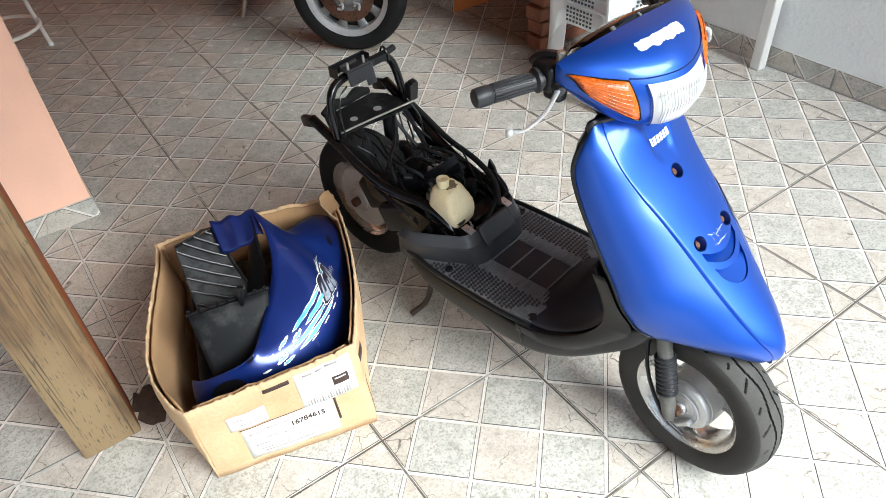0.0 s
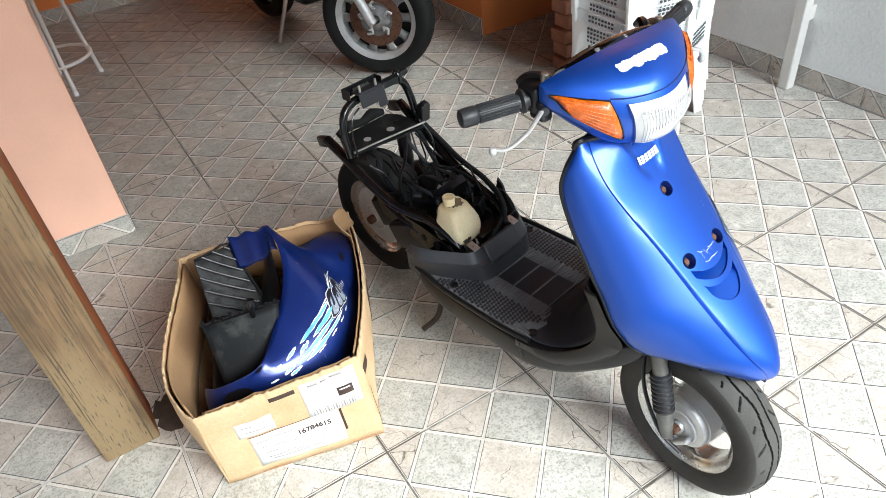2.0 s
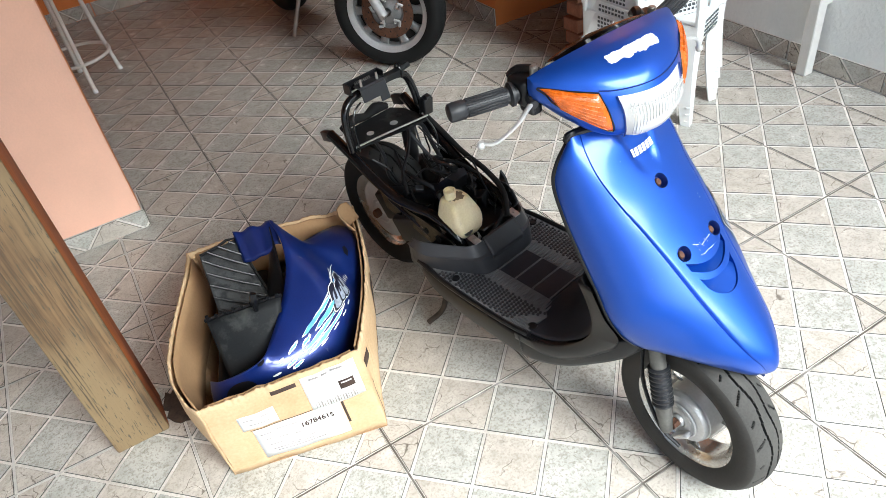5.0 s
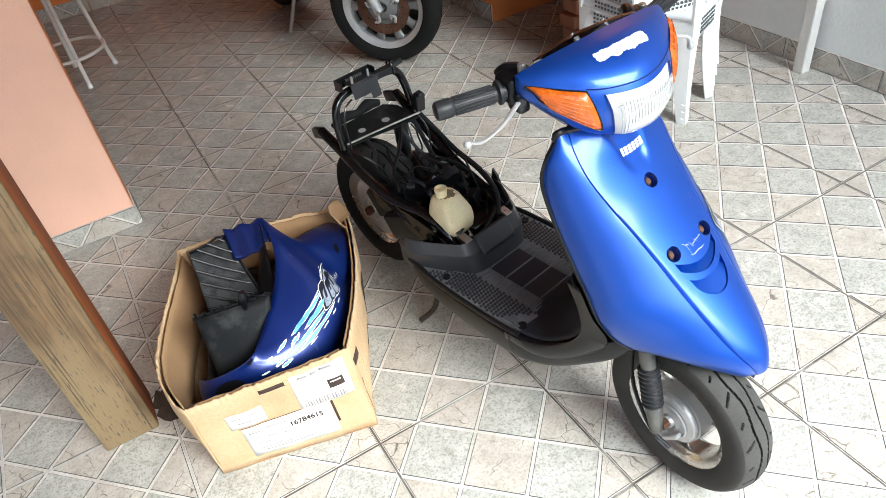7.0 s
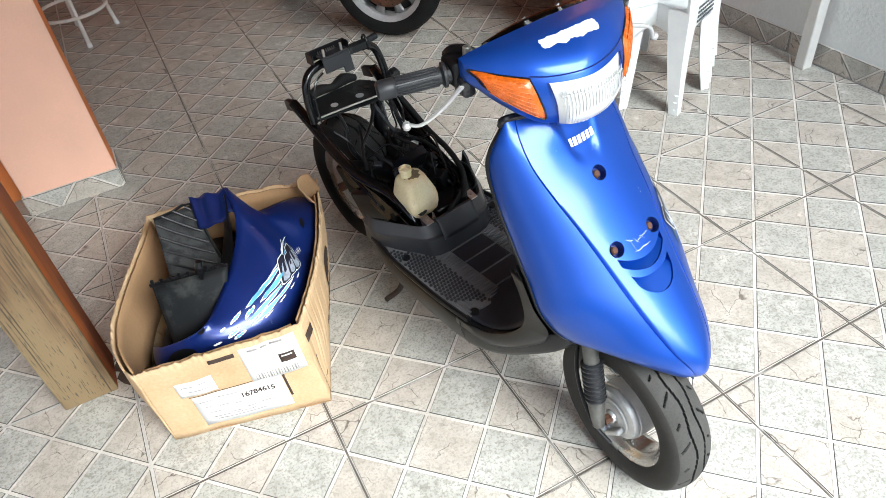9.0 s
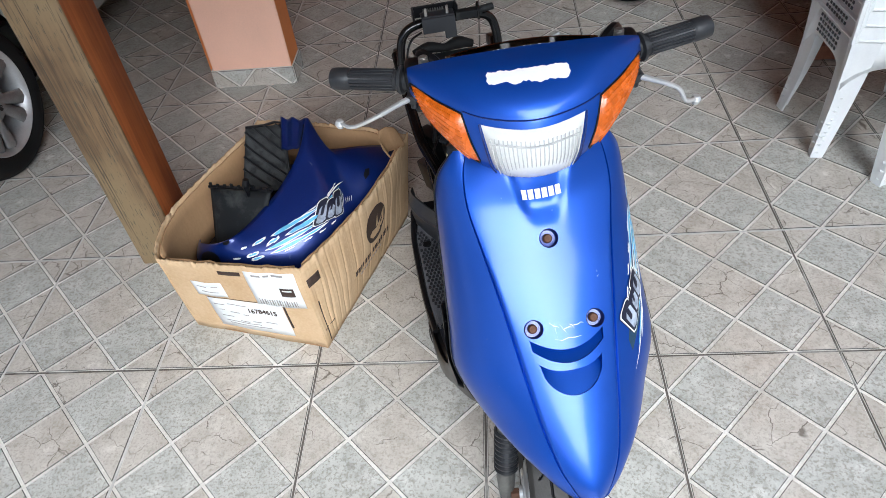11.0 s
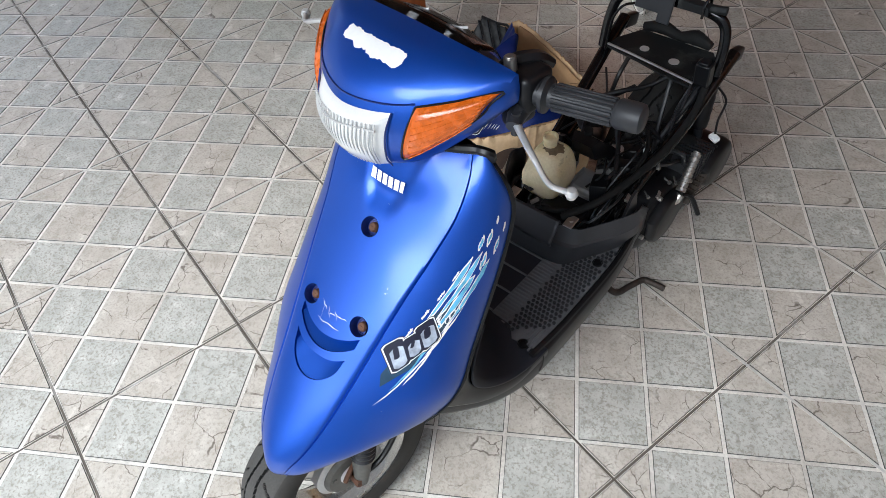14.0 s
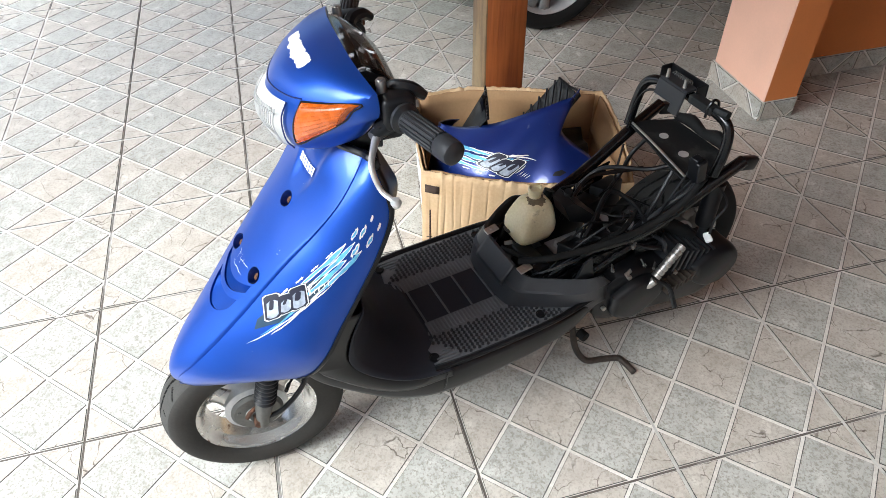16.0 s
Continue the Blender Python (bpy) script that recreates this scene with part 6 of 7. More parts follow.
for i, (a, b, c) in enumerate(ends):
    mid = [Vector(a).lerp(Vector(b), 0.5) + V(*(rw.uniform(-0.012, 0.012) for _ in range(3))), Vector(b), Vector(b).lerp(Vector(c), 0.5) + V(*(rw.uniform(-0.012, 0.012) for _ in range(3)))]
    part("cable", tube([a, *mid, c], 0.0028 + 0.0026 * (i % 3 == 0), 7, 5), BLACK if i % 4 else BLACK_GREY, scooter)
for x, y, z, a in ((-0.735, 0.085, 0.428, 30), (-0.905, 0.172, 0.385, 70), (-0.635, 0.075, 0.405, 10), (-0.70, -0.065, 0.445, 50)):
    part("connector", moved(box(-0.012, 0.012, -0.008, 0.008, -0.006, 0.006, 0.002, 1), pose(x, y, z, 20, 10, a)), WHITE_PLASTIC if z < 0.43 and y > 0.08 else BLACK_GREY, scooter, "small wiring connector", smooth=30)
for x, y, z, sx, sy, sz in ((-0.60, 0.055, 0.385, 0.03, 0.02, 0.022), (-0.66, 0.075, 0.40, 0.022, 0.018, 0.025), (-0.70, -0.035, 0.41, 0.035, 0.025, 0.02), (-0.76, 0.045, 0.37, 0.035, 0.025, 0.025), (-0.80, -0.08, 0.36, 0.05, 0.02, 0.05), (-0.70, -0.095, 0.33, 0.06, 0.02, 0.045)):
    part("bracket", moved(box(-sx, sx, -sy, sy, -sz, sz, 0.006, 2), pose(x, y, z, 8, -12, 20)), BLACK, scooter, "", smooth=40)

# centre stand, folded out
for s, pts in ((1, [(-0.60, 0.075, 0.20), (-0.622, 0.08, 0.13), (-0.63, 0.097, 0.055), (-0.652, 0.12, 0.014), (-0.695, 0.134, 0.009), (-0.734, 0.15, 0.009), (-0.741, 0.168, 0.009), (-0.743, 0.208, 0.009)]), (-1, [(-0.60, -0.085, 0.20), (-0.615, -0.095, 0.12), (-0.63, -0.11, 0.05), (-0.655, -0.15, 0.012)])):
    part("stand_leg", tube(pts, 0.0085, 10, 5), STAND_STEEL, scooter, "bent steel leg of the centre stand")
part("stand_bar", cyl((-0.60, -0.10, 0.195), (-0.60, 0.10, 0.195), 0.011, 12), BLACK_GREY, scooter)
part("stand_stop", cyl((-0.632, 0.10, 0.118), (-0.636, 0.122, 0.118), 0.013, 12), RUBBER, scooter)


# ---- cardboard box of loose body panels ----
BOX = pose(0.049, 1.116, 0, 0, 0, -15.6)
carton = thing("cardboard_box", "open worn cardboard box with white labels, holding loose scooter panels", "box", BOX)
LOW = [(0.030, -0.004), (0.436, 0.008), (0.470, 0.575), (0.004, 0.585)]
TOP = [(0.032, -0.028, 0.296), (0.416, 0.017, 0.300), (0.500, 0.600, 0.305), (-0.008, 0.596, 0.300)]


CREASES = (0.045, 0.085, 0.115, 0.16, 0.205, 0.245, 0.33, 0.40, 0.47, 0.63, 0.71, 0.80, 0.86)


def carton_at(w, x, z, out=0.0):
    """A point of wall w (0 front, 1 right, 2 back, 3 left): x along it, z up it, both 0 to 1."""
    a0, a1, t0, t1 = LOW[w], LOW[(w + 1) % 4], TOP[w], TOP[(w + 1) % 4]
    lo = V(*a0, 0).lerp(V(*a1, 0), x)
    hi = V(*t0).lerp(V(*t1), x)
    d = (V(*a1, 0) - V(*a0, 0)).normalized()
    n = V(d.y, -d.x, 0)
    bulge = (0.006, 0.034, 0.02, 0.066)[w] * math.sin(math.pi * (x if w != 3 else x ** 1.9)) ** 0.8 * math.sin(math.pi * min(0.62, z * 0.62)) + 0.004 * noise.noise(V(x * 5 + w * 7, z * 3, 0)) + (0.0028 * noise.noise(V(x * 14 + w * 11, 0.5 * z, 4)) + 0.0016 * max(0, math.sin(x * 44 + 5 * math.sin(x * 9))) ** 6) * (w != 0) * (0.5 + 0.5 * z)
    if w in (1, 3):     # sharp upright folds where the long walls were crushed
        bulge -= sum(0.0034 * math.exp(-((x - c - 0.004 * math.sin(z * 5 + c * 40)) / 0.0042) ** 2) * (0.35 + 0.65 * abs(math.sin(2.2 * z + 37 * c))) * (1 - 0.75 * z ** 4) for c in CREASES)
    return lo.lerp(hi, z) + n * (bulge + out) + V(0, 0, (0.006 * noise.noise(V(x * 9, w * 3, 2)) + (0.006 * noise.noise(V(x * 38, w * 5, 7)) if z > 0.95 else 0) + 0.02 * (w == 1) * max(0, x - 0.55)) * z)


for w in range(4):
    bm = loft([[carton_at(w, x / 220, z / 12) for x in range(221)] for z in range(13)], False)
    part("side_panel", bm, CARD, carton, "creased brown cardboard side", smooth=50, thick=0.005)
# base and flaps take the darker, shaded board colour
part("base_panel", prism(LOW, 0.005), CARD_IN_SHADE, carton, smooth=0)
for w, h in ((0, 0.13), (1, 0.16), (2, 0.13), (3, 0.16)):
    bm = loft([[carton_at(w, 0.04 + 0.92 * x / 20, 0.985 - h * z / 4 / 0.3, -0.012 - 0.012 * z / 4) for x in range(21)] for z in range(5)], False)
    part("inner_flap", bm, CARD_IN_SHADE, carton, "flap folded inside", smooth=50, thick=0.004)
part("torn_flap", loft([[carton_at(1, 0.80 + 0.14 * x / 6, 0.98, -0.012) + V(-0.02 * z / 4 - 0.02 * math.sin(x), 0, 0.075 * z / 4 * math.sin(math.pi * (x + 1) / 8)) for x in range(7)] for z in range(5)], False), CARD_IN_SHADE, carton, "torn flap standing up", smooth=50, thick=0.004)


def label(name, w, x0, x1, z0, z1, mat, parent, out=0.0015, nx=8, nz=5, lab=""):
    bm = loft([[carton_at(w, x0 + (x1 - x0) * i / nx, z0 + (z1 - z0) * j / nz, out) for i in range(nx + 1)] for j in range(nz + 1)], False)
    return part(name, bm, mat, parent, lab, smooth=60, thick=0.0004)


lab1 = label("label", 0, 0.17, 0.40, 0.56, 0.76, PAPER, carton, lab="small white label")
lab2 = label("label", 0, 0.61, 0.96, 0.52, 0.95, PAPER, carton, lab="white barcode label")
lab3 = label("label", 0, 0.22, 0.78, 0.10, 0.53, PAPER, carton, lab="large white shipping label")
for i in range(16):
    x0 = 0.64 + 0.0175 * i
    label("bar", 0, x0, x0 + 0.004 + 0.005 * ((i * 7) % 3) / 2, 0.54, 0.61, FAINT_INK, lab2, 0.0026, 1, 2)
label("bar", 0, 0.82, 0.92, 0.67, 0.77, INK, lab2, 0.0026, 3, 3)
label("bar", 0, 0.835, 0.905, 0.735, 0.750, PAPER, lab2, 0.0032, 3, 3)
for x0, x1, z in ((0.66, 0.72, 0.9), (0.74, 0.78, 0.9), (0.80, 0.88, 0.91)):
    label("bar", 0, x0, x1, z, z + 0.022, FAINT_INK, lab2, 0.0026, 2, 1)
for i, (x0, x1, z) in enumerate(((0.25, 0.33, 0.44), (0.36, 0.50, 0.46), (0.27, 0.31, 0.36), (0.35, 0.42, 0.34), (0.45, 0.49, 0.33), (0.27, 0.36, 0.27), (0.40, 0.47, 0.22), (0.50, 0.56, 0.24), (0.30, 0.62, 0.16), (0.60, 0.68, 0.25), (0.28, 0.55, 0.195))):
    label("bar", 0, x0, x1, z, z + 0.008, FAINT_INK, lab3, 0.0024, 3, 1)
for x0, x1, z in ((0.20, 0.27, 0.69), (0.31, 0.36, 0.70), (0.22, 0.35, 0.62)):
    label("bar", 0, x0, x1, z, z + 0.008, FAINT_INK, lab1, 0.0024, 3, 1)
label("strip", 0, 0.21, 0.60, 0.535, 0.541, INK, carton, 0.0012, 5, 1)
label("strip", 0, 0.785, 0.80, 0.22, 0.53, INK, carton, 0.0012, 1, 3)
label("hand_hole", 0, 0.42, 0.58, 0.885, 0.93, INK, carton, 0.0014, 5, 1, "dark tape at the hand hole")
# the number that can be read on the large label
fc = bpy.data.curves.new("number", "FONT")
fc.body, fc.size, fc.extrude, fc.offset = "16784615", 0.024, 0.0002, 0.0006
tmp = new("number", fc)
bpy.context.view_layer.update()
me = bpy.data.meshes.new_from_object(tmp.evaluated_get(bpy.context.evaluated_depsgraph_get()))
bpy.data.objects.remove(tmp)
for v in me.vertices:
    v.co = carton_at(0, 0.50 + v.co.x / 0.44, 0.385 + v.co.y / 0.3, 0.0026 + v.co.z)
me.materials.append(INK)
num = new("number", me)
num.parent = lab3
num["label"] = "printed number"
# round mark and lettering bars on the long side
disc = [(0.525 + 0.098 * math.cos(a), 0.665 + 0.19 * math.sin(a)) for a in [2 * math.pi * k / 28 for k in range(28)]]
def side1(v, u, out=0.0):
    return carton_at(1, v, u, out)
decal("round_mark", disc, INK, carton, side1, 0.0014, "dark round printed mark", 4)
decal("mark_gap", [(0.455, 0.60), (0.47, 0.64), (0.52, 0.615), (0.58, 0.66), (0.61, 0.73), (0.605, 0.60), (0.55, 0.53), (0.49, 0.535)], CARD, carton, side1, 0.002, "", 3)
decal("mark_gap", [(0.517, 0.63), (0.538, 0.645), (0.540, 0.76)], CARD, carton, side1, 0.0022, "", 3)
xs = 0.31
for i, wd in enumerate((3, 3, 2, 3, 3, 3, 3, 0, 3, 3, 1, 3, 3, 0, 3, 1, 3)):
    if wd:
        label("letter_bar", 1, xs, xs + 0.0065 * wd - 0.002, 0.345, 0.405, INK, carton, 0.0014, 2, 1)
    xs += 0.0065 * wd + 0.006
for i in range(9):
    label("letter_bar", 1, 0.36 + 0.026 * i, 0.38 + 0.026 * i, 0.285, 0.302, FAINT_INK, carton, 0.0014, 1, 1)
label("print_block", 1, 0.012, 0.085, 0.76, 0.85, INK, carton, 0.0012, 3, 3, "small dark printed block")
label("seam_tape", 1, 0.035, 0.043, 0.05, 0.55, INK, carton, 0.0012, 1, 5)
label("print_block", 1, 0.02, 0.10, 0.20, 0.21, INK, carton, 0.0012, 3, 1)

# blue side panel lying in the box
PU = [(0.036, 0.125, 0.225), (0.075, 0.09, 0.25), (0.18, 0.06, 0.305), (0.215, 0.12, 0.312), (0.262, 0.21, 0.350), (0.290, 0.285, 0.392), (0.292, 0.365, 0.424), (0.271, 0.448, 0.441), (0.304, 0.428, 0.394), (0.331, 0.420, 0.363), (0.390, 0.491, 0.328), (0.424, 0.555, 0.290), (0.445, 0.588, 0.264)]
PC = [(0.028, 0.09, 0.20), (0.06, 0.06, 0.23), (0.19, 0.02, 0.29), (0.30, 0.05, 0.305), (0.41, 0.12, 0.325), (0.460, 0.18, 0.312), (0.463, 0.222, 0.288), (0.452, 0.270, 0.278), (0.470, 0.340, 0.304), (0.492, 0.400, 0.332), (0.500, 0.450, 0.318), (0.498, 0.500, 0.297), (0.485, 0.560, 0.268)]
PL = [(0.035, 0.08, 0.15), (0.06, 0.05, 0.15), (0.19, 0.03, 0.16), (0.29, 0.04, 0.18), (0.37, 0.085, 0.195), (0.43, 0.16, 0.205), (0.462, 0.235, 0.206), (0.475, 0.290, 0.210), (0.483, 0.325, 0.214), (0.490, 0.360, 0.220), (0.495, 0.410, 0.232), (0.497, 0.470, 0.240), (0.490, 0.530, 0.232)]
PUs, PLs, PCs = spline(PU, 8), spline(PL, 8), spline(PC, 8)


def panel_row(v):
    f = min(0.9999, v) * (len(PUs) - 1)
    i = int(f)
    a, c, b = (s[i].lerp(s[i + 1], f - i) for s in (PUs, PCs, PLs))
    return [a * (1 - u) ** 2 + c * (2 * u * (1 - u)) + b * u * u for u in [k / 16 for k in range(17)]]


SHEET = np.array([[p[:] for p in panel_row(k / 88)] for k in range(89)])
for k in range(40):     # a pressed sheet has no sudden ridges: even it out, edges kept
    SHEET[1:-1, 1:-1] = 0.5 * SHEET[1:-1, 1:-1] + 0.125 * (SHEET[2:, 1:-1] + SHEET[:-2, 1:-1] + SHEET[1:-1, 2:] + SHEET[1:-1, :-2])


def panel_at(v, u, out=0.0):
    """v along the panel, u from its upper edge 0 to its lower edge 1."""
    f, g = max(0, min(0.9999, v)) * 88, max(0, min(0.9999, u)) * 16
    i, j = int(f), int(g)
    f, g = f - i, g - j
    p = V(*((SHEET[i, j] * (1 - g) + SHEET[i, j + 1] * g) * (1 - f) + (SHEET[i + 1, j] * (1 - g) + SHEET[i + 1, j + 1] * g) * f))
    if out:
        e1 = panel_at(min(1, v + 0.02), u) - panel_at(max(0, v - 0.02), u)
        e2 = panel_at(v, min(1, u + 0.06)) - panel_at(v, max(0, u - 0.06))
        n = e1.cross(e2).normalized()
        p = p + (n if n.x - n.y + n.z > 0 else -n) * out
    return p


side = part("side_cover", loft([[panel_at(i / 88, j / 16) for j in range(17)] for i in range(89)], False), BLUE_DULL, None, smooth=60, thick=0.003)
side.matrix_world = BOX
tagged(side, "dull blue scooter side cover with splash graphic in the box", "body panel")
splash(side, panel_at, (0.565, 0.62), (-0.35, -0.015), (0.040, -0.30), (0.375, 0.525), (0.13, 0.10), (0.045, -0.175))
part("lower_lip", tube([panel_at(v / 20, 1.0) for v in range(21)], 0.004, 6, 2), BLUE_DULL, side)
# uncut panel: the darkness of its openings is laid on as black patches
decal("cut_out_mark", [(0.118 + 0.034 * math.cos(a), 0.50 + 0.25 * math.sin(a)) for a in [2 * math.pi * k / 20 for k in range(20)]], BLACK, side, panel_at, 0.0012, "black patch standing for the panel's round opening", 3)
decal("cut_out_mark", [(0.163, 0.0), (0.176, 0.0), (0.188, 0.0), (0.186, 0.10), (0.178, 0.135), (0.168, 0.10)], BLACK, side, panel_at, 0.0012, "black patch standing for a notch in the panel's edge", 3)
decal("slot", [(0.730, 0.555), (0.735, 0.50), (0.765, 0.44), (0.785, 0.45), (0.765, 0.53)], BLACK, side, panel_at, 0.0012, "black patch standing for the slot at the panel's tail")

# the far side cover, seen from inside
far = part("side_cover", loft([[V(0.278 - 0.12 * t, 0.441 + 0.045 * t, 0.440 - 0.038 * t + 0.005 * math.sin(t * 14)) + V(0.008 * s, -0.055 * s, -0.045 * s - 0.035 * s * t + 0.006 * math.sin(9 * t) * s) for s in [k / 8 for k in range(9)]] for t in [k / 16 for k in range(17)]], False), BLUE_DULL, None, smooth=50, thick=0.003)
far.matrix_world = BOX
tagged(far, "blue side cover standing behind the other panels in the box", "body panel")
# black sheet added to fill the dark inside of the box
bridge = part("black_filler", loft([[V(0.275 - 0.20 * t, 0.12 + 0.02 * t, 0.30 - 0.12 * t) .lerp(V(0.268 - 0.05 * t, 0.43, 0.43 - 0.17 * t), s) + V(0, 0, -0.05 * math.sin(math.pi * s)) for s in [k / 10 for k in range(11)]] for t in [k / 8 for k in range(9)]], False), BLACK, None, smooth=60, thick=0.003)
bridge.matrix_world = BOX
tagged(bridge, "black filler sheet lying deep in the cardboard box", "body panel")


def plate_piece(name, corners, n, m, mat, label_, cat, bulge=0.0):
    a, b, c, d = (V(*q) for q in corners)
    rows = []
    nrm = (b - a).cross(d - a).normalized()
    for j in range(m + 1):
        t = j / m
        rows.append([a.lerp(b, i / n).lerp(d.lerp(c, i / n), t) + nrm * bulge * math.sin(math.pi * i / n) for i in range(n + 1)])
    ob = part(name, loft(rows, False), mat, None, smooth=50, thick=0.003)
    ob.matrix_world = BOX
    return tagged(ob, label_, cat)


mat_piece = plate_piece("rubber_mat", [(0.062, 0.437, 0.386), (0.156, 0.490, 0.378), (0.215, 0.36, 0.250), (0.075, 0.31, 0.235)], 12, 10, MAT_RIB, "dusty black ribbed foot mat leaning in the cardboard box", "mat", 0.006)
a, b, c, d = V(0.062, 0.437, 0.389), V(0.156, 0.490, 0.381), V(0.215, 0.36, 0.253), V(0.075, 0.31, 0.238)
for k in range(8):
    t = -0.48 + 0.18 * k
    s0, s1 = max(0.04, -t / 0.6 + 0.04), min(0.96, (0.97 - t) / 0.6)
    part("rib", tube([a.lerp(d, t + 0.6 * s).lerp(b.lerp(c, t + 0.6 * s), s) + V(-0.002, -0.004, 0.005 + 0.004 * math.sin(math.pi * s)) for s in (s0, s0 * 0.67 + s1 * 0.33, s0 * 0.33 + s1 * 0.67, s1)], 0.0032, 6, 3), BLACK, mat_piece, "", smooth=50)
part("rim", tube([a, a.lerp(b, 0.5), b, b.lerp(c, 0.5), c], 0.004, 6, 2), BLACK, mat_piece)
pocket = plate_piece("inner_panel", [(0.070, 0.205, 0.352), (0.264, 0.205, 0.370), (0.225, 0.100, 0.215), (0.085, 0.115, 0.190)], 12, 8, DUSTY, "dark grey plastic inner panel with broken clips, in the cardboard box", "body panel", -0.008)
part("rail", tube([(0.066, 0.207, 0.354), (0.16, 0.208, 0.363), (0.266, 0.207, 0.372)], 0.005, 6, 3), BLACK, pocket)
for k in range(9):
    x = 0.075 + 0.0225 * k
    part("clip", moved(box(-0.004, 0.004, -0.003, 0.003, -0.005, 0.006 + 0.004 * (k % 3 == 0), 0.001, 1), pose(x, 0.206, 0.360 + 0.0009 * k * 2.2)), BLACK, pocket, smooth=0)
# added black sheet: stands in for the deep shade inside the box
dark_fill = part("dark_fill_sheet", loft([[V(0.05 + 0.34 * a, 0.05 + 0.48 * b, 0.20 - 0.10 * math.sin(math.pi * a) * math.sin(math.pi * b) + 0.03 * noise.noise(V(a * 4, b * 4, 1))) for a in [k / 14 for k in range(15)]] for b in [k / 14 for k in range(15)]], False), BLACK, None, smooth=60, thick=0.003)
dark_fill.matrix_world = BOX
tagged(dark_fill, "added black sheet that darkens the inside of the cardboard box", "body panel")
stub = part("plastic_bracket", tube([(0.195, 0.20, 0.30), (0.197, 0.196, 0.365), (0.20, 0.193, 0.39), (0.204, 0.196, 0.408)], 0.01, 8, 4, [0.012, 0.007, 0.010, 0.008]), BLACK, None)
stub.matrix_world = BOX
tagged(stub, "black plastic bracket end sticking out of the cardboard box", "bracket")

# ---- white plastic chairs by the wall ----
def chair_leg(foot, top, w=0.085):
    """An angle-section leg, wider at the top, with a thickened foot."""
    f, t = V(*foot), V(*top)
    out = V(f.x - t.x, f.y - t.y, 0)
    out = out.normalized() if out.length > 1e-4 else V(1, 0, 0)
    sd = V(-out.y, out.x, 0)
    rings = []
    for k in range(7):
        s = k / 6
        c = f.lerp(t, s) - out * 0.012 * math.sin(math.pi * s)
        ww = w * (0.62 + 0.75 * s)
        th = 0.0045
        rings.append([c + sd * ww * 0.5 - out * ww * 0.42, c + out * 0.006, c - sd * ww * 0.5 - out * ww * 0.42, c - sd * (ww * 0.5 - th) - out * (ww * 0.42 + th), c - out * th * 1.6, c + sd * (ww * 0.5 - th) - out * (ww * 0.42 + th)])
    return loft(rings, True, True)


def plastic_chair(feet, lift, label_):
    """A stacking armchair of moulded plastic on four feet, raised by lift in the stack."""
    c = sum((V(*f, 0) for f in feet), V(0, 0, 0)) / 4
    ch = thing("plastic_chair", label_, "chair", Matrix.Translation(c + V(0, 0, lift)), "stacked chairs")
    tops = []
    for k, f in enumerate(feet):
        p = V(*f, 0) - c
        q = V(p.x * 0.93, p.y * 0.93, 0.41) + V(p.x, p.y, 0).normalized() * 0.004
        tops.append(q)
        part("leg", chair_leg((p.x, p.y, 0.0), q), WHITE_PLASTIC, ch, smooth=30)
        for j in range(3):
            o = V(p.x, p.y, 0).normalized()
            z = 0.022 + 0.03 * j
            part("foot_rib", moved(box(-0.012, 0.002, -0.014, 0.014, -0.0015, 0.0015), Matrix.Translation(V(p.x, p.y, z) - o * 0.006) @ pose(0, 0, 0, 0, 0, math.degrees(math.atan2(o.y, o.x)))), WHITE_PLASTIC, ch, smooth=0)
    # arched aprons between the legs
    for k in range(4):
        a, b = tops[k], tops[(k + 1) % 4]
        rows = []
        for i in range(15):
            t = i / 14
            p = a.lerp(b, t)
            drop = 0.085 + 0.09 * (2 * t - 1) ** 4
            rows.append([V(p.x, p.y, 0.415), V(p.x, p.y, 0.415 - drop)])
        part("apron", loft(rows, False), WHITE_PLASTIC, ch, smooth=50, thick=0.005)
        mid, u0 = a.lerp(b, 0.5), (b - a).normalized()
        o0 = V(u0.y, -u0.x, 0)
        o0 = o0 if o0.dot(mid) > 0 else -o0
        # perforations: dark grey boxes on the apron give the shade of the holes
        part("slot", join(*(moved(box(-0.005, 0.005, -0.0012, 0.0012, -0.0042, 0.0042), Matrix.Translation(mid + u0 * (0.018 * (c - 3.5)) + o0 * 0.0035 + V(0, 0, 0.398 - 0.41 - 0.017 * r)) @ pose(0, 0, 0, 0, 0, math.degrees(math.atan2(u0.y, u0.x)))) for c in range(8) for r in range(4))), SLOT_GREY, ch, "rows of small dark boxes standing for square slots", smooth=0)
    # dished seat
    rows = []
    for i in range(13):
        row = []
        for j in range(13):
            s, t = i / 12, j / 12
            p = tops[0].lerp(tops[1], s).lerp(tops[3].lerp(tops[2], s), t) * 1.03
            row.append(V(p.x, p.y, 0.418 - 0.022 * math.sin(math.pi * s) * math.sin(math.pi * t)))
        rows.append(row)
    seat = part("seat", loft(rows, False), WHITE_PLASTIC, ch, smooth=60, thick=0.005)
    # back and arms on the side away from the yard
    u = (tops[2] - tops[3]).normalized()
    w = V(-u.y, u.x, 0)
    if w.dot(tops[2]) < 0:
        w = -w
    m0, half = (tops[2] + tops[3]) / 2, (tops[2] - tops[3]).length / 2
    for k in range(5):
        x = (k - 2) / 2 * half * 0.78
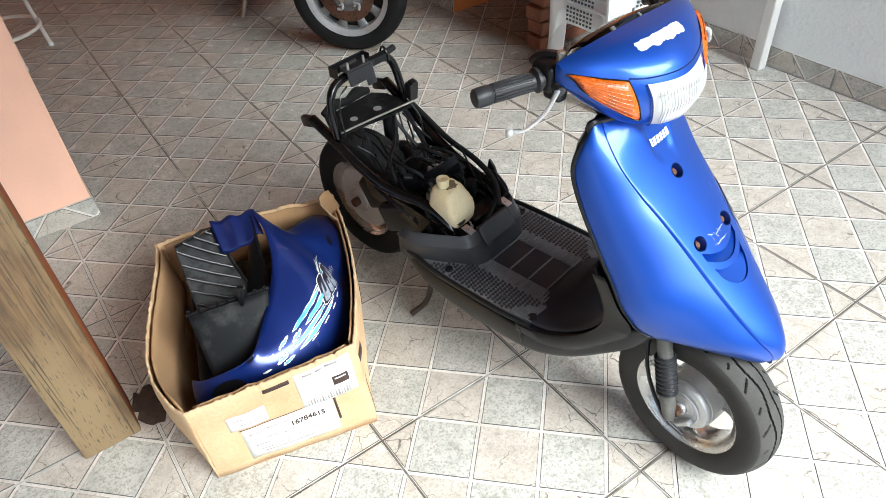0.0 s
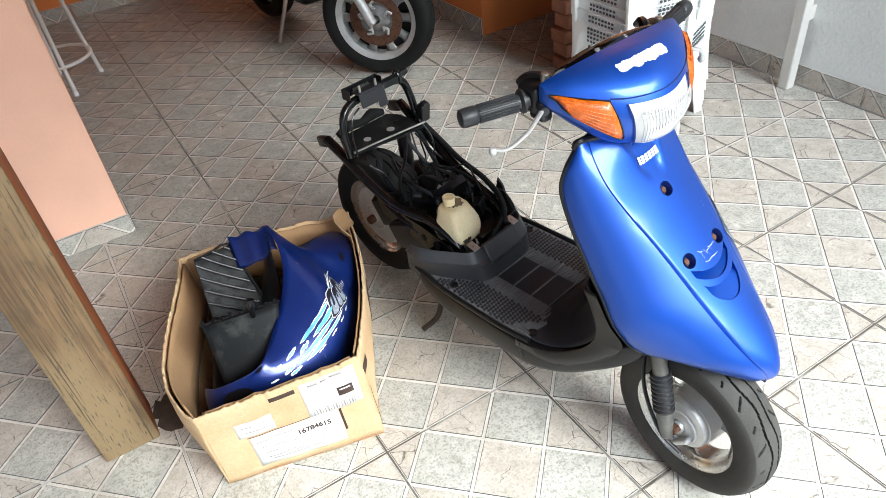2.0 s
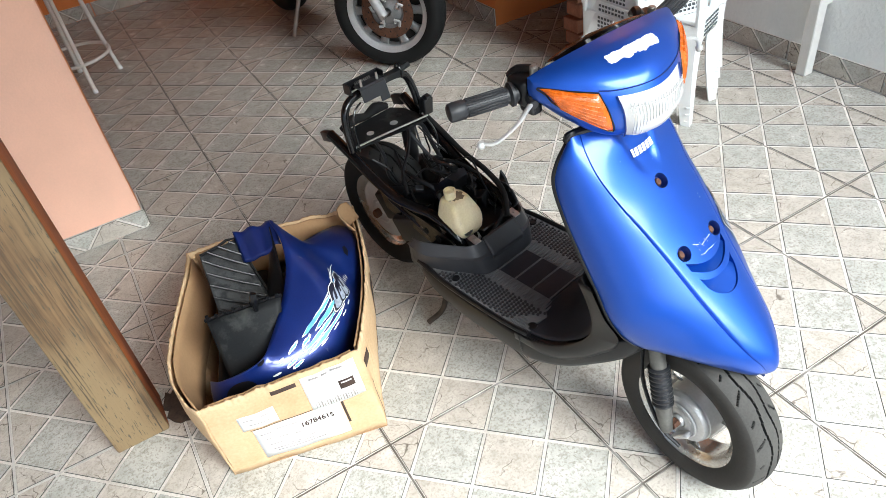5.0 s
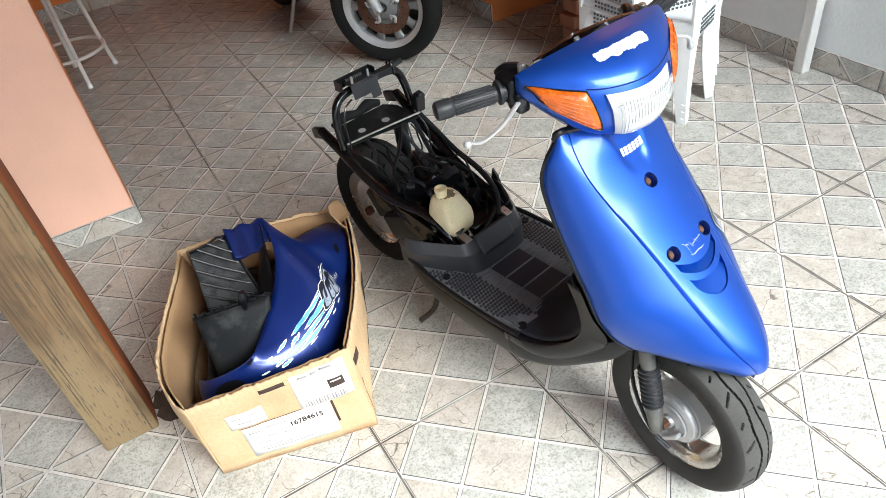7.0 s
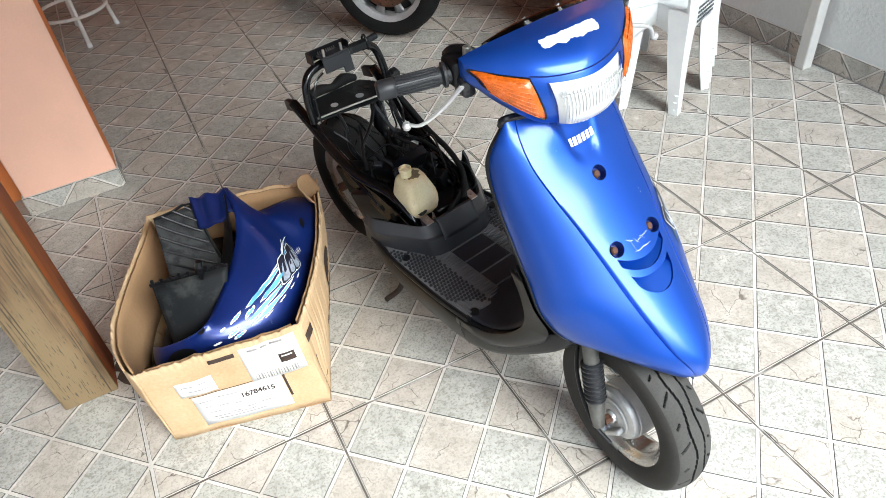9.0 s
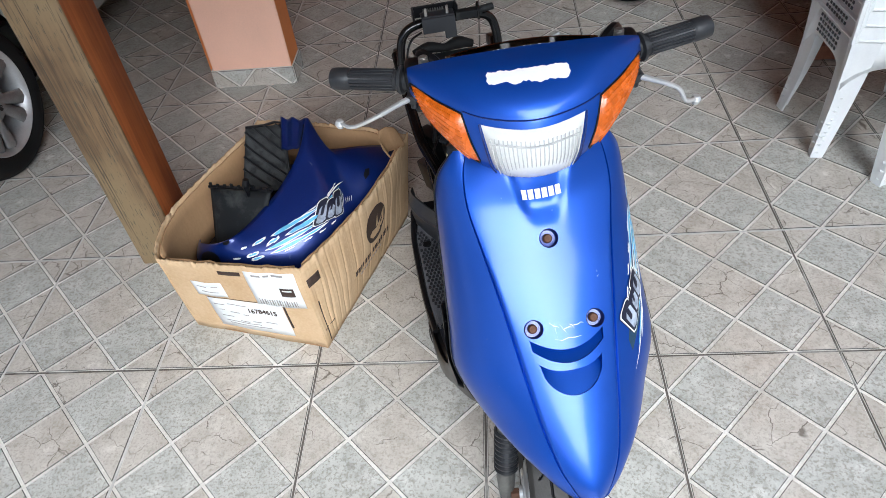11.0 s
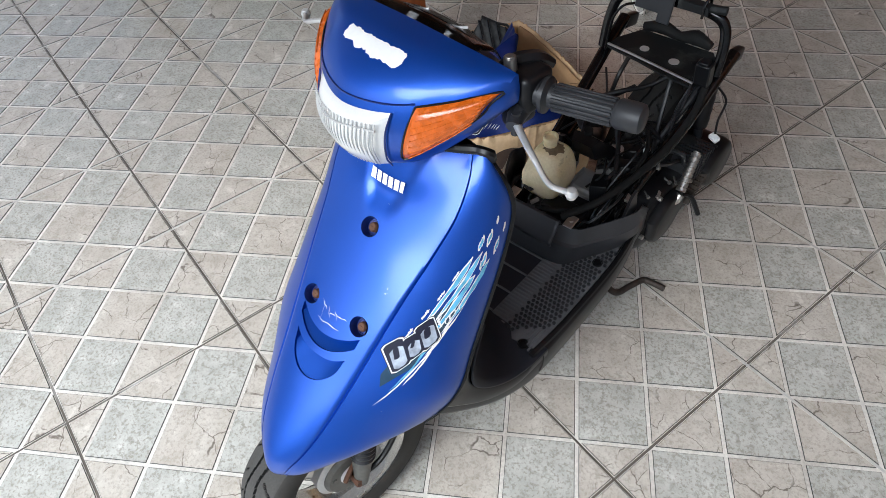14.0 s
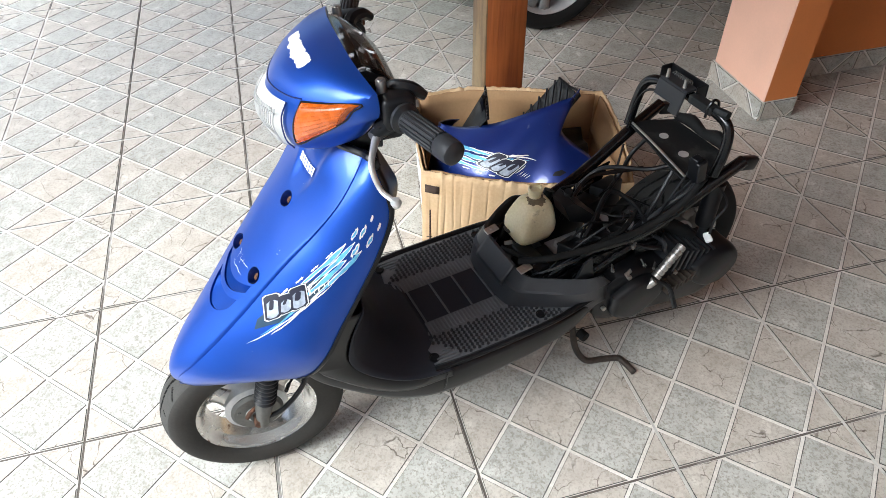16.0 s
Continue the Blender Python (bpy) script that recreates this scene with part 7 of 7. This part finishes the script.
        part("back_slat", loft([[m0 + u * (x - 0.022) + w * (0.02 + 0.12 * s + 0.02 * s * s) + V(0, 0, 0.02 + 0.36 * s), m0 + u * (x + 0.022) + w * (0.02 + 0.12 * s + 0.02 * s * s) + V(0, 0, 0.02 + 0.36 * s)] for s in [i / 8 for i in range(9)]], False), WHITE_PLASTIC, ch, smooth=50, thick=0.005)
    part("back_rail", tube([m0 - u * half * 1.1 + w * 0.10 + V(0, 0, 0.30), m0 - u * half * 0.7 + w * 0.155 + V(0, 0, 0.385), m0 + w * 0.165 + V(0, 0, 0.405), m0 + u * half * 0.7 + w * 0.155 + V(0, 0, 0.385), m0 + u * half * 1.1 + w * 0.10 + V(0, 0, 0.30)], 0.014, 8, 5), WHITE_PLASTIC, ch)
    for a, b in ((tops[3], tops[0]), (tops[2], tops[1])):
        part("armrest", tube([b + V(0, 0, 0.0), b + V(0, 0, 0.19), b.lerp(a, 0.15) + V(0, 0, 0.225), a + V(0, 0, 0.215), a + w * 0.07 + V(0, 0, 0.22)], 0.017, 8, 4, None, 0.6), WHITE_PLASTIC, ch)
    return ch


FEET = [(1.986, 2.050), (1.998, 1.742), (2.393, 1.668), (2.413, 2.105)]
for k in range(4):
    plastic_chair([(x + 0.007 * k, y + 0.003 * k) for x, y in FEET], 0.046 * k, "white moulded plastic armchair in a stack by the wall" if k else "white moulded plastic armchair at the bottom of a stack")
plastic_chair([(2.03, 2.12), (2.149, 1.577), (2.435, 1.70), (2.45, 2.17)], 0.0, "white moulded plastic armchair pushed against the stack")

# ---- white tubular bar stool behind the pillar ----
stool = thing("bar_stool", "white tubular metal bar stool with a round foot ring", "stool", pose(0.114, 4.157, 0))
for a in (-85, 14, 95, 194):
    c, s = math.cos(radians(a)), math.sin(radians(a))
    lg = part("leg", tube([(0.20 * c, 0.20 * s, 0.0), (0.17 * c, 0.17 * s, 0.25), (0.13 * c, 0.13 * s, 0.66), (0.10 * c, 0.10 * s, 0.70), (0.03 * c, 0.03 * s, 0.715)], 0.0115, 10, 5), WHITE_METAL, stool)
    part("foot_cap", cyl((0.2005 * c, 0.2005 * s, 0.0), (0.198 * c, 0.198 * s, 0.022), 0.0135, 10), WHITE_PLASTIC, lg)
part("foot_ring", tube([(0.186 * math.cos(2 * math.pi * k / 36), 0.186 * math.sin(2 * math.pi * k / 36), 0.158) for k in range(37)], 0.009, 8, 0), WHITE_METAL, stool)
part("seat", lathe([(0, 0.715), (0.15, 0.715), (0.16, 0.722), (0.165, 0.74), (0.155, 0.757), (0, 0.762)], 32, "Z"), WHITE_METAL, stool)

# ---- motorcycle parked at the back ----
MT = pose(1.565, 3.02, 0, 0, 0, -84.0)
MF = pose(0, 0, 0, 0, 0, 38.0)     # fork turned on its lock
moto = thing("motorcycle", "dark motorcycle parked at the back with a ten-window alloy front wheel", "motorcycle", MT)
mw = MF @ pose(0, 0, 0.288)
mh = part("front_wheel", lathe([(0.022, -0.045), (0.04, -0.04), (0.06, -0.03), (0.075, -0.022), (0.078, 0.02), (0.05, 0.035), (0.022, 0.04)], 36), DARK_ALLOY, moto, "alloy front wheel", mw)
part("tyre", tyre_mesh(0.288, 0.105, 0.208, 240), [DARK_TYRE, RUBBER, DARK_TYRE], mh, "knobbly black tyre", mw, 32)
part("rim", lathe([(0.222, -0.052), (0.222, -0.046), (0.205, -0.038), (0.19, -0.03), (0.184, 0), (0.19, 0.03), (0.205, 0.038), (0.222, 0.046), (0.222, 0.052), (0.212, 0.05), (0.182, 0.036), (0.176, 0.0), (0.182, -0.036), (0.212, -0.05)], 64, closed=True), ALLOY, mh, "bright alloy rim", mw)
for k in range(10):
    a = 2 * math.pi * k / 10
    row = []
    for t in [i / 5 for i in range(6)]:
        rr = 0.105 + 0.08 * t
        wd = 0.021 + 0.012 * abs(2 * t - 1) ** 2
        row.append([V(rr * math.cos(a + q * wd / rr), -0.022 + 0.006 * abs(q), rr * math.sin(a + q * wd / rr)) for q in (-1, -0.5, 0, 0.5, 1)])
    part("spoke", loft(row, False), DARK_ALLOY, mh, "", mw, 50, 0.012)
# near-black disc added so the wheel's windows look shaded
part("window_backing", lathe([(0.178, 0.012), (0.176, 0.018), (0.06, 0.030), (0.06, 0.012)], 40), SOOT, mh, "added dark disc behind the wheel's windows", mw)
part("web", lathe([(0.07, -0.026), (0.11, -0.03), (0.112, -0.02), (0.07, -0.012)], 40, closed=True), DARK_ALLOY, mh, "", mw)
disc_ob = part("brake_disc", lathe([(0.085, -0.042), (0.135, -0.042), (0.135, -0.038), (0.085, -0.038)], 56, closed=True), RUST, mh, "drilled brown-stained brake disc", mw)
# black dots on the solid disc give the darkness of drilled holes
for k in range(24):
    a = 2 * math.pi * k / 24
    rr = 0.10 + 0.024 * (k % 2)
    part("drill_dot", cyl((rr * math.cos(a), -0.0432, rr * math.sin(a)), (rr * math.cos(a), -0.0418, rr * math.sin(a)), 0.0042, 8), BLACK, disc_ob, "", mw)
for k in range(5):
    a = 2 * math.pi * k / 5 + 0.3
    part("rotor_arm", tube([(0.05 * math.cos(a), -0.042, 0.05 * math.sin(a)), (0.075 * math.cos(a + 0.25), -0.044, 0.075 * math.sin(a + 0.25)), (0.092 * math.cos(a), -0.042, 0.092 * math.sin(a))], 0.007, 8, 3), ALLOY, disc_ob, "", mw)
    part("rotor_bolt", cyl((0.064 * math.cos(a), -0.05, 0.064 * math.sin(a)), (0.064 * math.cos(a), -0.04, 0.064 * math.sin(a)), 0.007, 6), CHROME, disc_ob, "", mw)
part("axle", cyl((0, -0.12, 0.288), (0, 0.12, 0.288), 0.012, 12), STEEL, moto, "", MF)
for s in (-1, 1):
    part("fork_leg", tube([(0.0, s * 0.095, 0.288), (-0.10, s * 0.098, 0.52), (-0.24, s * 0.10, 0.84)], 0.024, 14, 2), BLACK if s > 0 else ALLOY, moto, "telescopic fork leg", MF)
part("fender", loft([[V(0.32 * math.cos(a), y, 0.288 + 0.32 * math.sin(a)) for y in (-0.065, -0.05, 0, 0.05, 0.065)] for a in [radians(35 + 6 * k) for k in range(20)]], False), BLACK_GLOSS, moto, "black front fender", MF, smooth=60, thick=0.003)
part("engine_block", moved(box(-0.24, 0.2, -0.15, 0.15, -0.17, 0.17, 0.05, 3), pose(-0.72, 0, 0.42)), BLACK, moto, "black engine block")
part("fuel_tank", loft([[V(x, w * math.cos(a), z + h * math.sin(a)) for a in [2 * math.pi * k / 20 for k in range(20)]] for x, w, z, h in ((-0.35, 0.07, 0.85, 0.08), (-0.45, 0.14, 0.86, 0.13), (-0.62, 0.15, 0.85, 0.13), (-0.8, 0.10, 0.80, 0.09))], True, True), BLACK_GLOSS, moto, "black fuel tank")
part("saddle", moved(box(-0.32, 0.3, -0.12, 0.12, -0.04, 0.04, 0.035, 3), pose(-1.1, 0, 0.78)), BLACK, moto, "black saddle")
part("handlebar", tube([(-0.36, -0.38, 1.02), (-0.3, -0.2, 1.05), (-0.27, 0, 1.0), (-0.3, 0.2, 1.05), (-0.36, 0.38, 1.02)], 0.012, 10, 4), BLACK, moto, "black handlebar", MF)
rwm = pose(-1.30, 0, 0.288)
rh = part("rear_wheel", lathe([(0.03, -0.06), (0.09, -0.03), (0.2, -0.02), (0.2, 0.02), (0.09, 0.03), (0.03, 0.06)], 36), ALLOY, moto, "", rwm)
part("tyre", tyre_mesh(0.288, 0.115, 0.208, 120), [DARK_TYRE, RUBBER, DARK_TYRE], rh, "", rwm, 32)
for s in (-1, 1):
    part("swing_arm", tube([(-0.85, s * 0.1, 0.36), (-1.30, s * 0.1, 0.288)], 0.022, 10, 0), BLACK, moto)
part("side_stand", tube([(-0.75, -0.12, 0.30), (-0.80, -0.22, 0.012)], 0.012, 8, 0), STEEL, moto)

# ---- silver car parked nose-out beside the post ----
car = thing("car", "silver compact car parked nose-out under the roof", "car", pose(-1.66, 1.93, 0))
# x across from its middle, y back from the front axle, z up
CS = [(-0.68, 0.25, 0.25, 0.48, 0.03), (-0.655, 0.42, 0.20, 0.58, 0.05), (-0.58, 0.56, 0.175, 0.66, 0.06), (-0.46, 0.68, 0.165, 0.72, 0.07), (-0.32, 0.765, 0.165, 0.78, 0.08), (0.0, 0.815, 0.17, 0.86, 0.09), (0.4, 0.83, 0.17, 0.93, 0.09), (1.2, 0.835, 0.17, 0.96, 0.09), (2.2, 0.835, 0.18, 0.97, 0.09), (2.9, 0.80, 0.22, 0.95, 0.09), (3.1, 0.66, 0.30, 0.88, 0.09)]


def car_ring(y, w, zb, zt, r):
    pts = []
    for cx, cz, a0 in ((w - r, zt - r, 0), (-(w - r), zt - r, 90), (-(w - r), zb + r, 180), (w - r, zb + r, 270)):
        pts += [V(cx + r * math.cos(radians(a0 + 18 * k)), y, cz + r * math.sin(radians(a0 + 18 * k))) for k in range(6)]
    return pts


cs1, cs2 = spline([(a, b, c) for a, b, c, d, e in CS], 4), spline([(a, d, e) for a, b, c, d, e in CS], 4)
body = part("body", loft([car_ring(p.x, p.y, p.z, q.y, q.z) for p, q in zip(cs1, cs2)], True, True), CAR_PAINT, car, "silver painted body", smooth=45, thick=0.012)
carve(body, [cyl((s * 0.5, y, 0.29), (s * 1.2, y, 0.29), 0.345, 40) for s in (-1, 1) for y in (0.0, 2.42)])
body.data.shade_smooth()
body.data.set_sharp_from_angle(angle=radians(40))
part("cabin", loft([[V(x, y, z) for x, y, z in ((-0.70, y0, 0.93), (-0.58, y1, 1.40), (-0.45, y1 + 0.02, 1.46), (0.45, y1 + 0.02, 1.46), (0.58, y1, 1.40), (0.70, y0, 0.93))] for y0, y1 in ((0.55, 1.15), (1.0, 1.25), (2.2, 2.2), (2.95, 2.75))], False), GLASS_DARK, car, "dark glazed cabin", smooth=30, thick=0.01)
for s in (-1, 1):
    for y in (0.0, 2.42):
        part("wheel_well", box(min(s * 0.45, s * 0.62), max(s * 0.45, s * 0.62), y - 0.36, y + 0.36, 0.2, 0.68), BLACK, car, smooth=0)
for s in (-1, 1):
    for y in (0.0, 2.42):
        wm = pose(s * 0.755, y, 0.285, 0, 0, 90 if s < 0 else -90)
        hb = part("wheel", lathe([(0.0, 0.062), (0.03, 0.062), (0.045, 0.055), (0.06, 0.04), (0.06, -0.05), (0.0, -0.05)], 32), DARK_ALLOY, car, "alloy road wheel", wm)
        part("tyre", tyre_mesh(0.285, 0.15, 0.192, 200), [DARK_TYRE, RUBBER, DARK_TYRE], hb, "black road tyre", wm, 32)
        part("rim", lathe([(0.202, 0.078), (0.204, 0.07), (0.19, 0.06), (0.182, 0.03), (0.178, -0.06), (0.17, -0.06), (0.174, 0.03), (0.18, 0.066), (0.196, 0.08)], 56, closed=True), ALLOY, hb, "", wm)
        part("backing", lathe([(0.17, -0.02), (0.0, -0.02)], 32), BLACK, hb, "", wm)
        part("hub_cap", lathe([(0.0, 0.066), (0.028, 0.066), (0.034, 0.060), (0.080, 0.058), (0.088, 0.050), (0.088, 0.03)], 40), DARK_ALLOY, hb, "grey hub face", wm)
        for k in range(5):
            a = 2 * math.pi * k / 5 + 0.3
            part("wheel_bolt", cyl((0.056 * math.cos(a), 0.050, 0.056 * math.sin(a)), (0.056 * math.cos(a), 0.0605, 0.056 * math.sin(a)), 0.011, 12), BLACK, hb, "", wm)
        for k in range(10):
            a = 2 * math.pi * (k // 2) / 5 + (0.21 if k % 2 else -0.21)
            rows = []
            for t in [i / 6 for i in range(7)]:
                rr = 0.04 + 0.145 * t
                wd = 0.017 + 0.012 * t
                rows.append([V(rr * math.cos(a + q * wd / rr), 0.060 + 0.008 * t - 0.010 * abs(q) ** 2, rr * math.sin(a + q * wd / rr)) for q in (-1, -0.6, 0, 0.6, 1)])
            part("spoke", loft(rows, False), DARK_ALLOY, hb, "", wm, 50, 0.02)
# lower grille with bright bars in the bumper
GR = pose(0.512, -0.622, 0.345, 0, 0, 36)
grille = part("grille", prism(rounded(0.36, 0.14, 0.05), 0.05, GR @ pose(0, 0.02, 0, 90, 0, 0)), BLACK, car, "dark lower bumper grille", smooth=0)
for k in range(4):
    part("grille_bar", box(-0.165 + 0.01 * abs(k - 1.5), 0.165 - 0.01 * abs(k - 1.5), -0.008, 0.006, -0.005, 0.005, 0.002, 1), CHROME, grille, "bright grille bar", GR @ pose(0, -0.034, -0.045 + 0.03 * k), 30)
part("grille_bar", box(-0.005, 0.005, -0.004, 0.004, -0.06, 0.06), CHROME, grille, "", GR @ pose(-0.01, -0.03, 0), 0)
ring = [V(a * 1.04, -0.032, b * 1.1) for a, b in rounded(0.36, 0.14, 0.05)]
part("grille_surround", tube([*ring, ring[0]], 0.012, 8, 0), CAR_PAINT, grille, "silver grille surround", GR)
for s in (-1, 1):
    part("headlight", moved(lathe([(0, 0.03), (0.08, 0.022), (0.12, 0), (0, -0.01)], 24, "Y"), pose(s * 0.50, -0.545, 0.60, 0, 0, 180 - 30 * s)), HEAD_LENS, car, "clear headlight")


# dirt washed up against the foot of the post
r = random.Random(3)
pts = [(0.012 + 0.055 * math.cos(a) * (0.6 + 0.6 * r.random()), 1.44 + 0.075 * math.sin(a) * (0.6 + 0.6 * r.random())) for a in [2 * math.pi * k / 22 for k in range(22)]]
tagged(part("dirt_patch", prism(pts, 0.0022, pose(0, 0, 0.0004)), material("brown_dirt", (0.07, 0.045, 0.032), rough=0.95, var=0.5, scale=40, bump=0.5), None, smooth=0), "dark brown dirt on the floor at the foot of the post", "dirt", "", "stuff")


# ---- floor tiles, one by one ----
tile_me = tile_mesh("tile", T, T)
cut_me = tile_mesh("tile", 0.178, T)
for i in range(-4, 7):
    for j in range(-3, 12):
        ob = new("tile", tile_me if T * i + T < 2.9 else cut_me)
        ob.parent = floor
        r = random.Random(i * 131 + j)
        ob.matrix_world = Matrix.Translation((T * i, GY + T * j, r.uniform(-0.0006, 0.0004)))
# pale grout in the clean joints; the walked-on joints keep the dark bed
pale = [(-1.8, 2.878, GY + T * j - 0.003, GY + T * j + 0.003) for j in range(-3, 12) if j not in (0, 1, 2)] + [(T * i - 0.003, T * i + 0.003, -1.3, 5.35) for i in range(-4, 1)]
for k, (x0, x1, y0, y1) in enumerate(pale):
    part("grout_joint", box(x0, x1, y0, y1, -0.006, -0.0014 + 0.0002 * (k % 2)), GROUT_LIGHT, floor, "", smooth=0)
# the tiles further out, in one sheet
verts, faces, mats = [], [], []
src = [(v.co.copy()) for v in tile_me.vertices]
polys = [(tuple(p.vertices), p.material_index) for p in tile_me.polygons]
for i in range(-10, 6):
    for j in range(-11, 12):
        if -4 <= i < 7 and -3 <= j < 12:
            continue
        base = len(verts)
        verts.extend((v.x + T * i, v.y + GY + T * j, v.z) for v in src)
        faces.extend(tuple(base + k for k in p) for p, _ in polys)
        mats.extend(m for _, m in polys)
me = bpy.data.meshes.new("outer_tiles")
me.from_pydata(verts, [], faces)
for x in (TILE_GREY, TILE_BEIGE, TILE_LINE, TILE_EDGE_SHADE):
    me.materials.append(x)
me.polygons.foreach_set("material_index", mats)
outer = new("outer_tiles", me)
outer.parent = floor
outer["kind"] = "stuff"
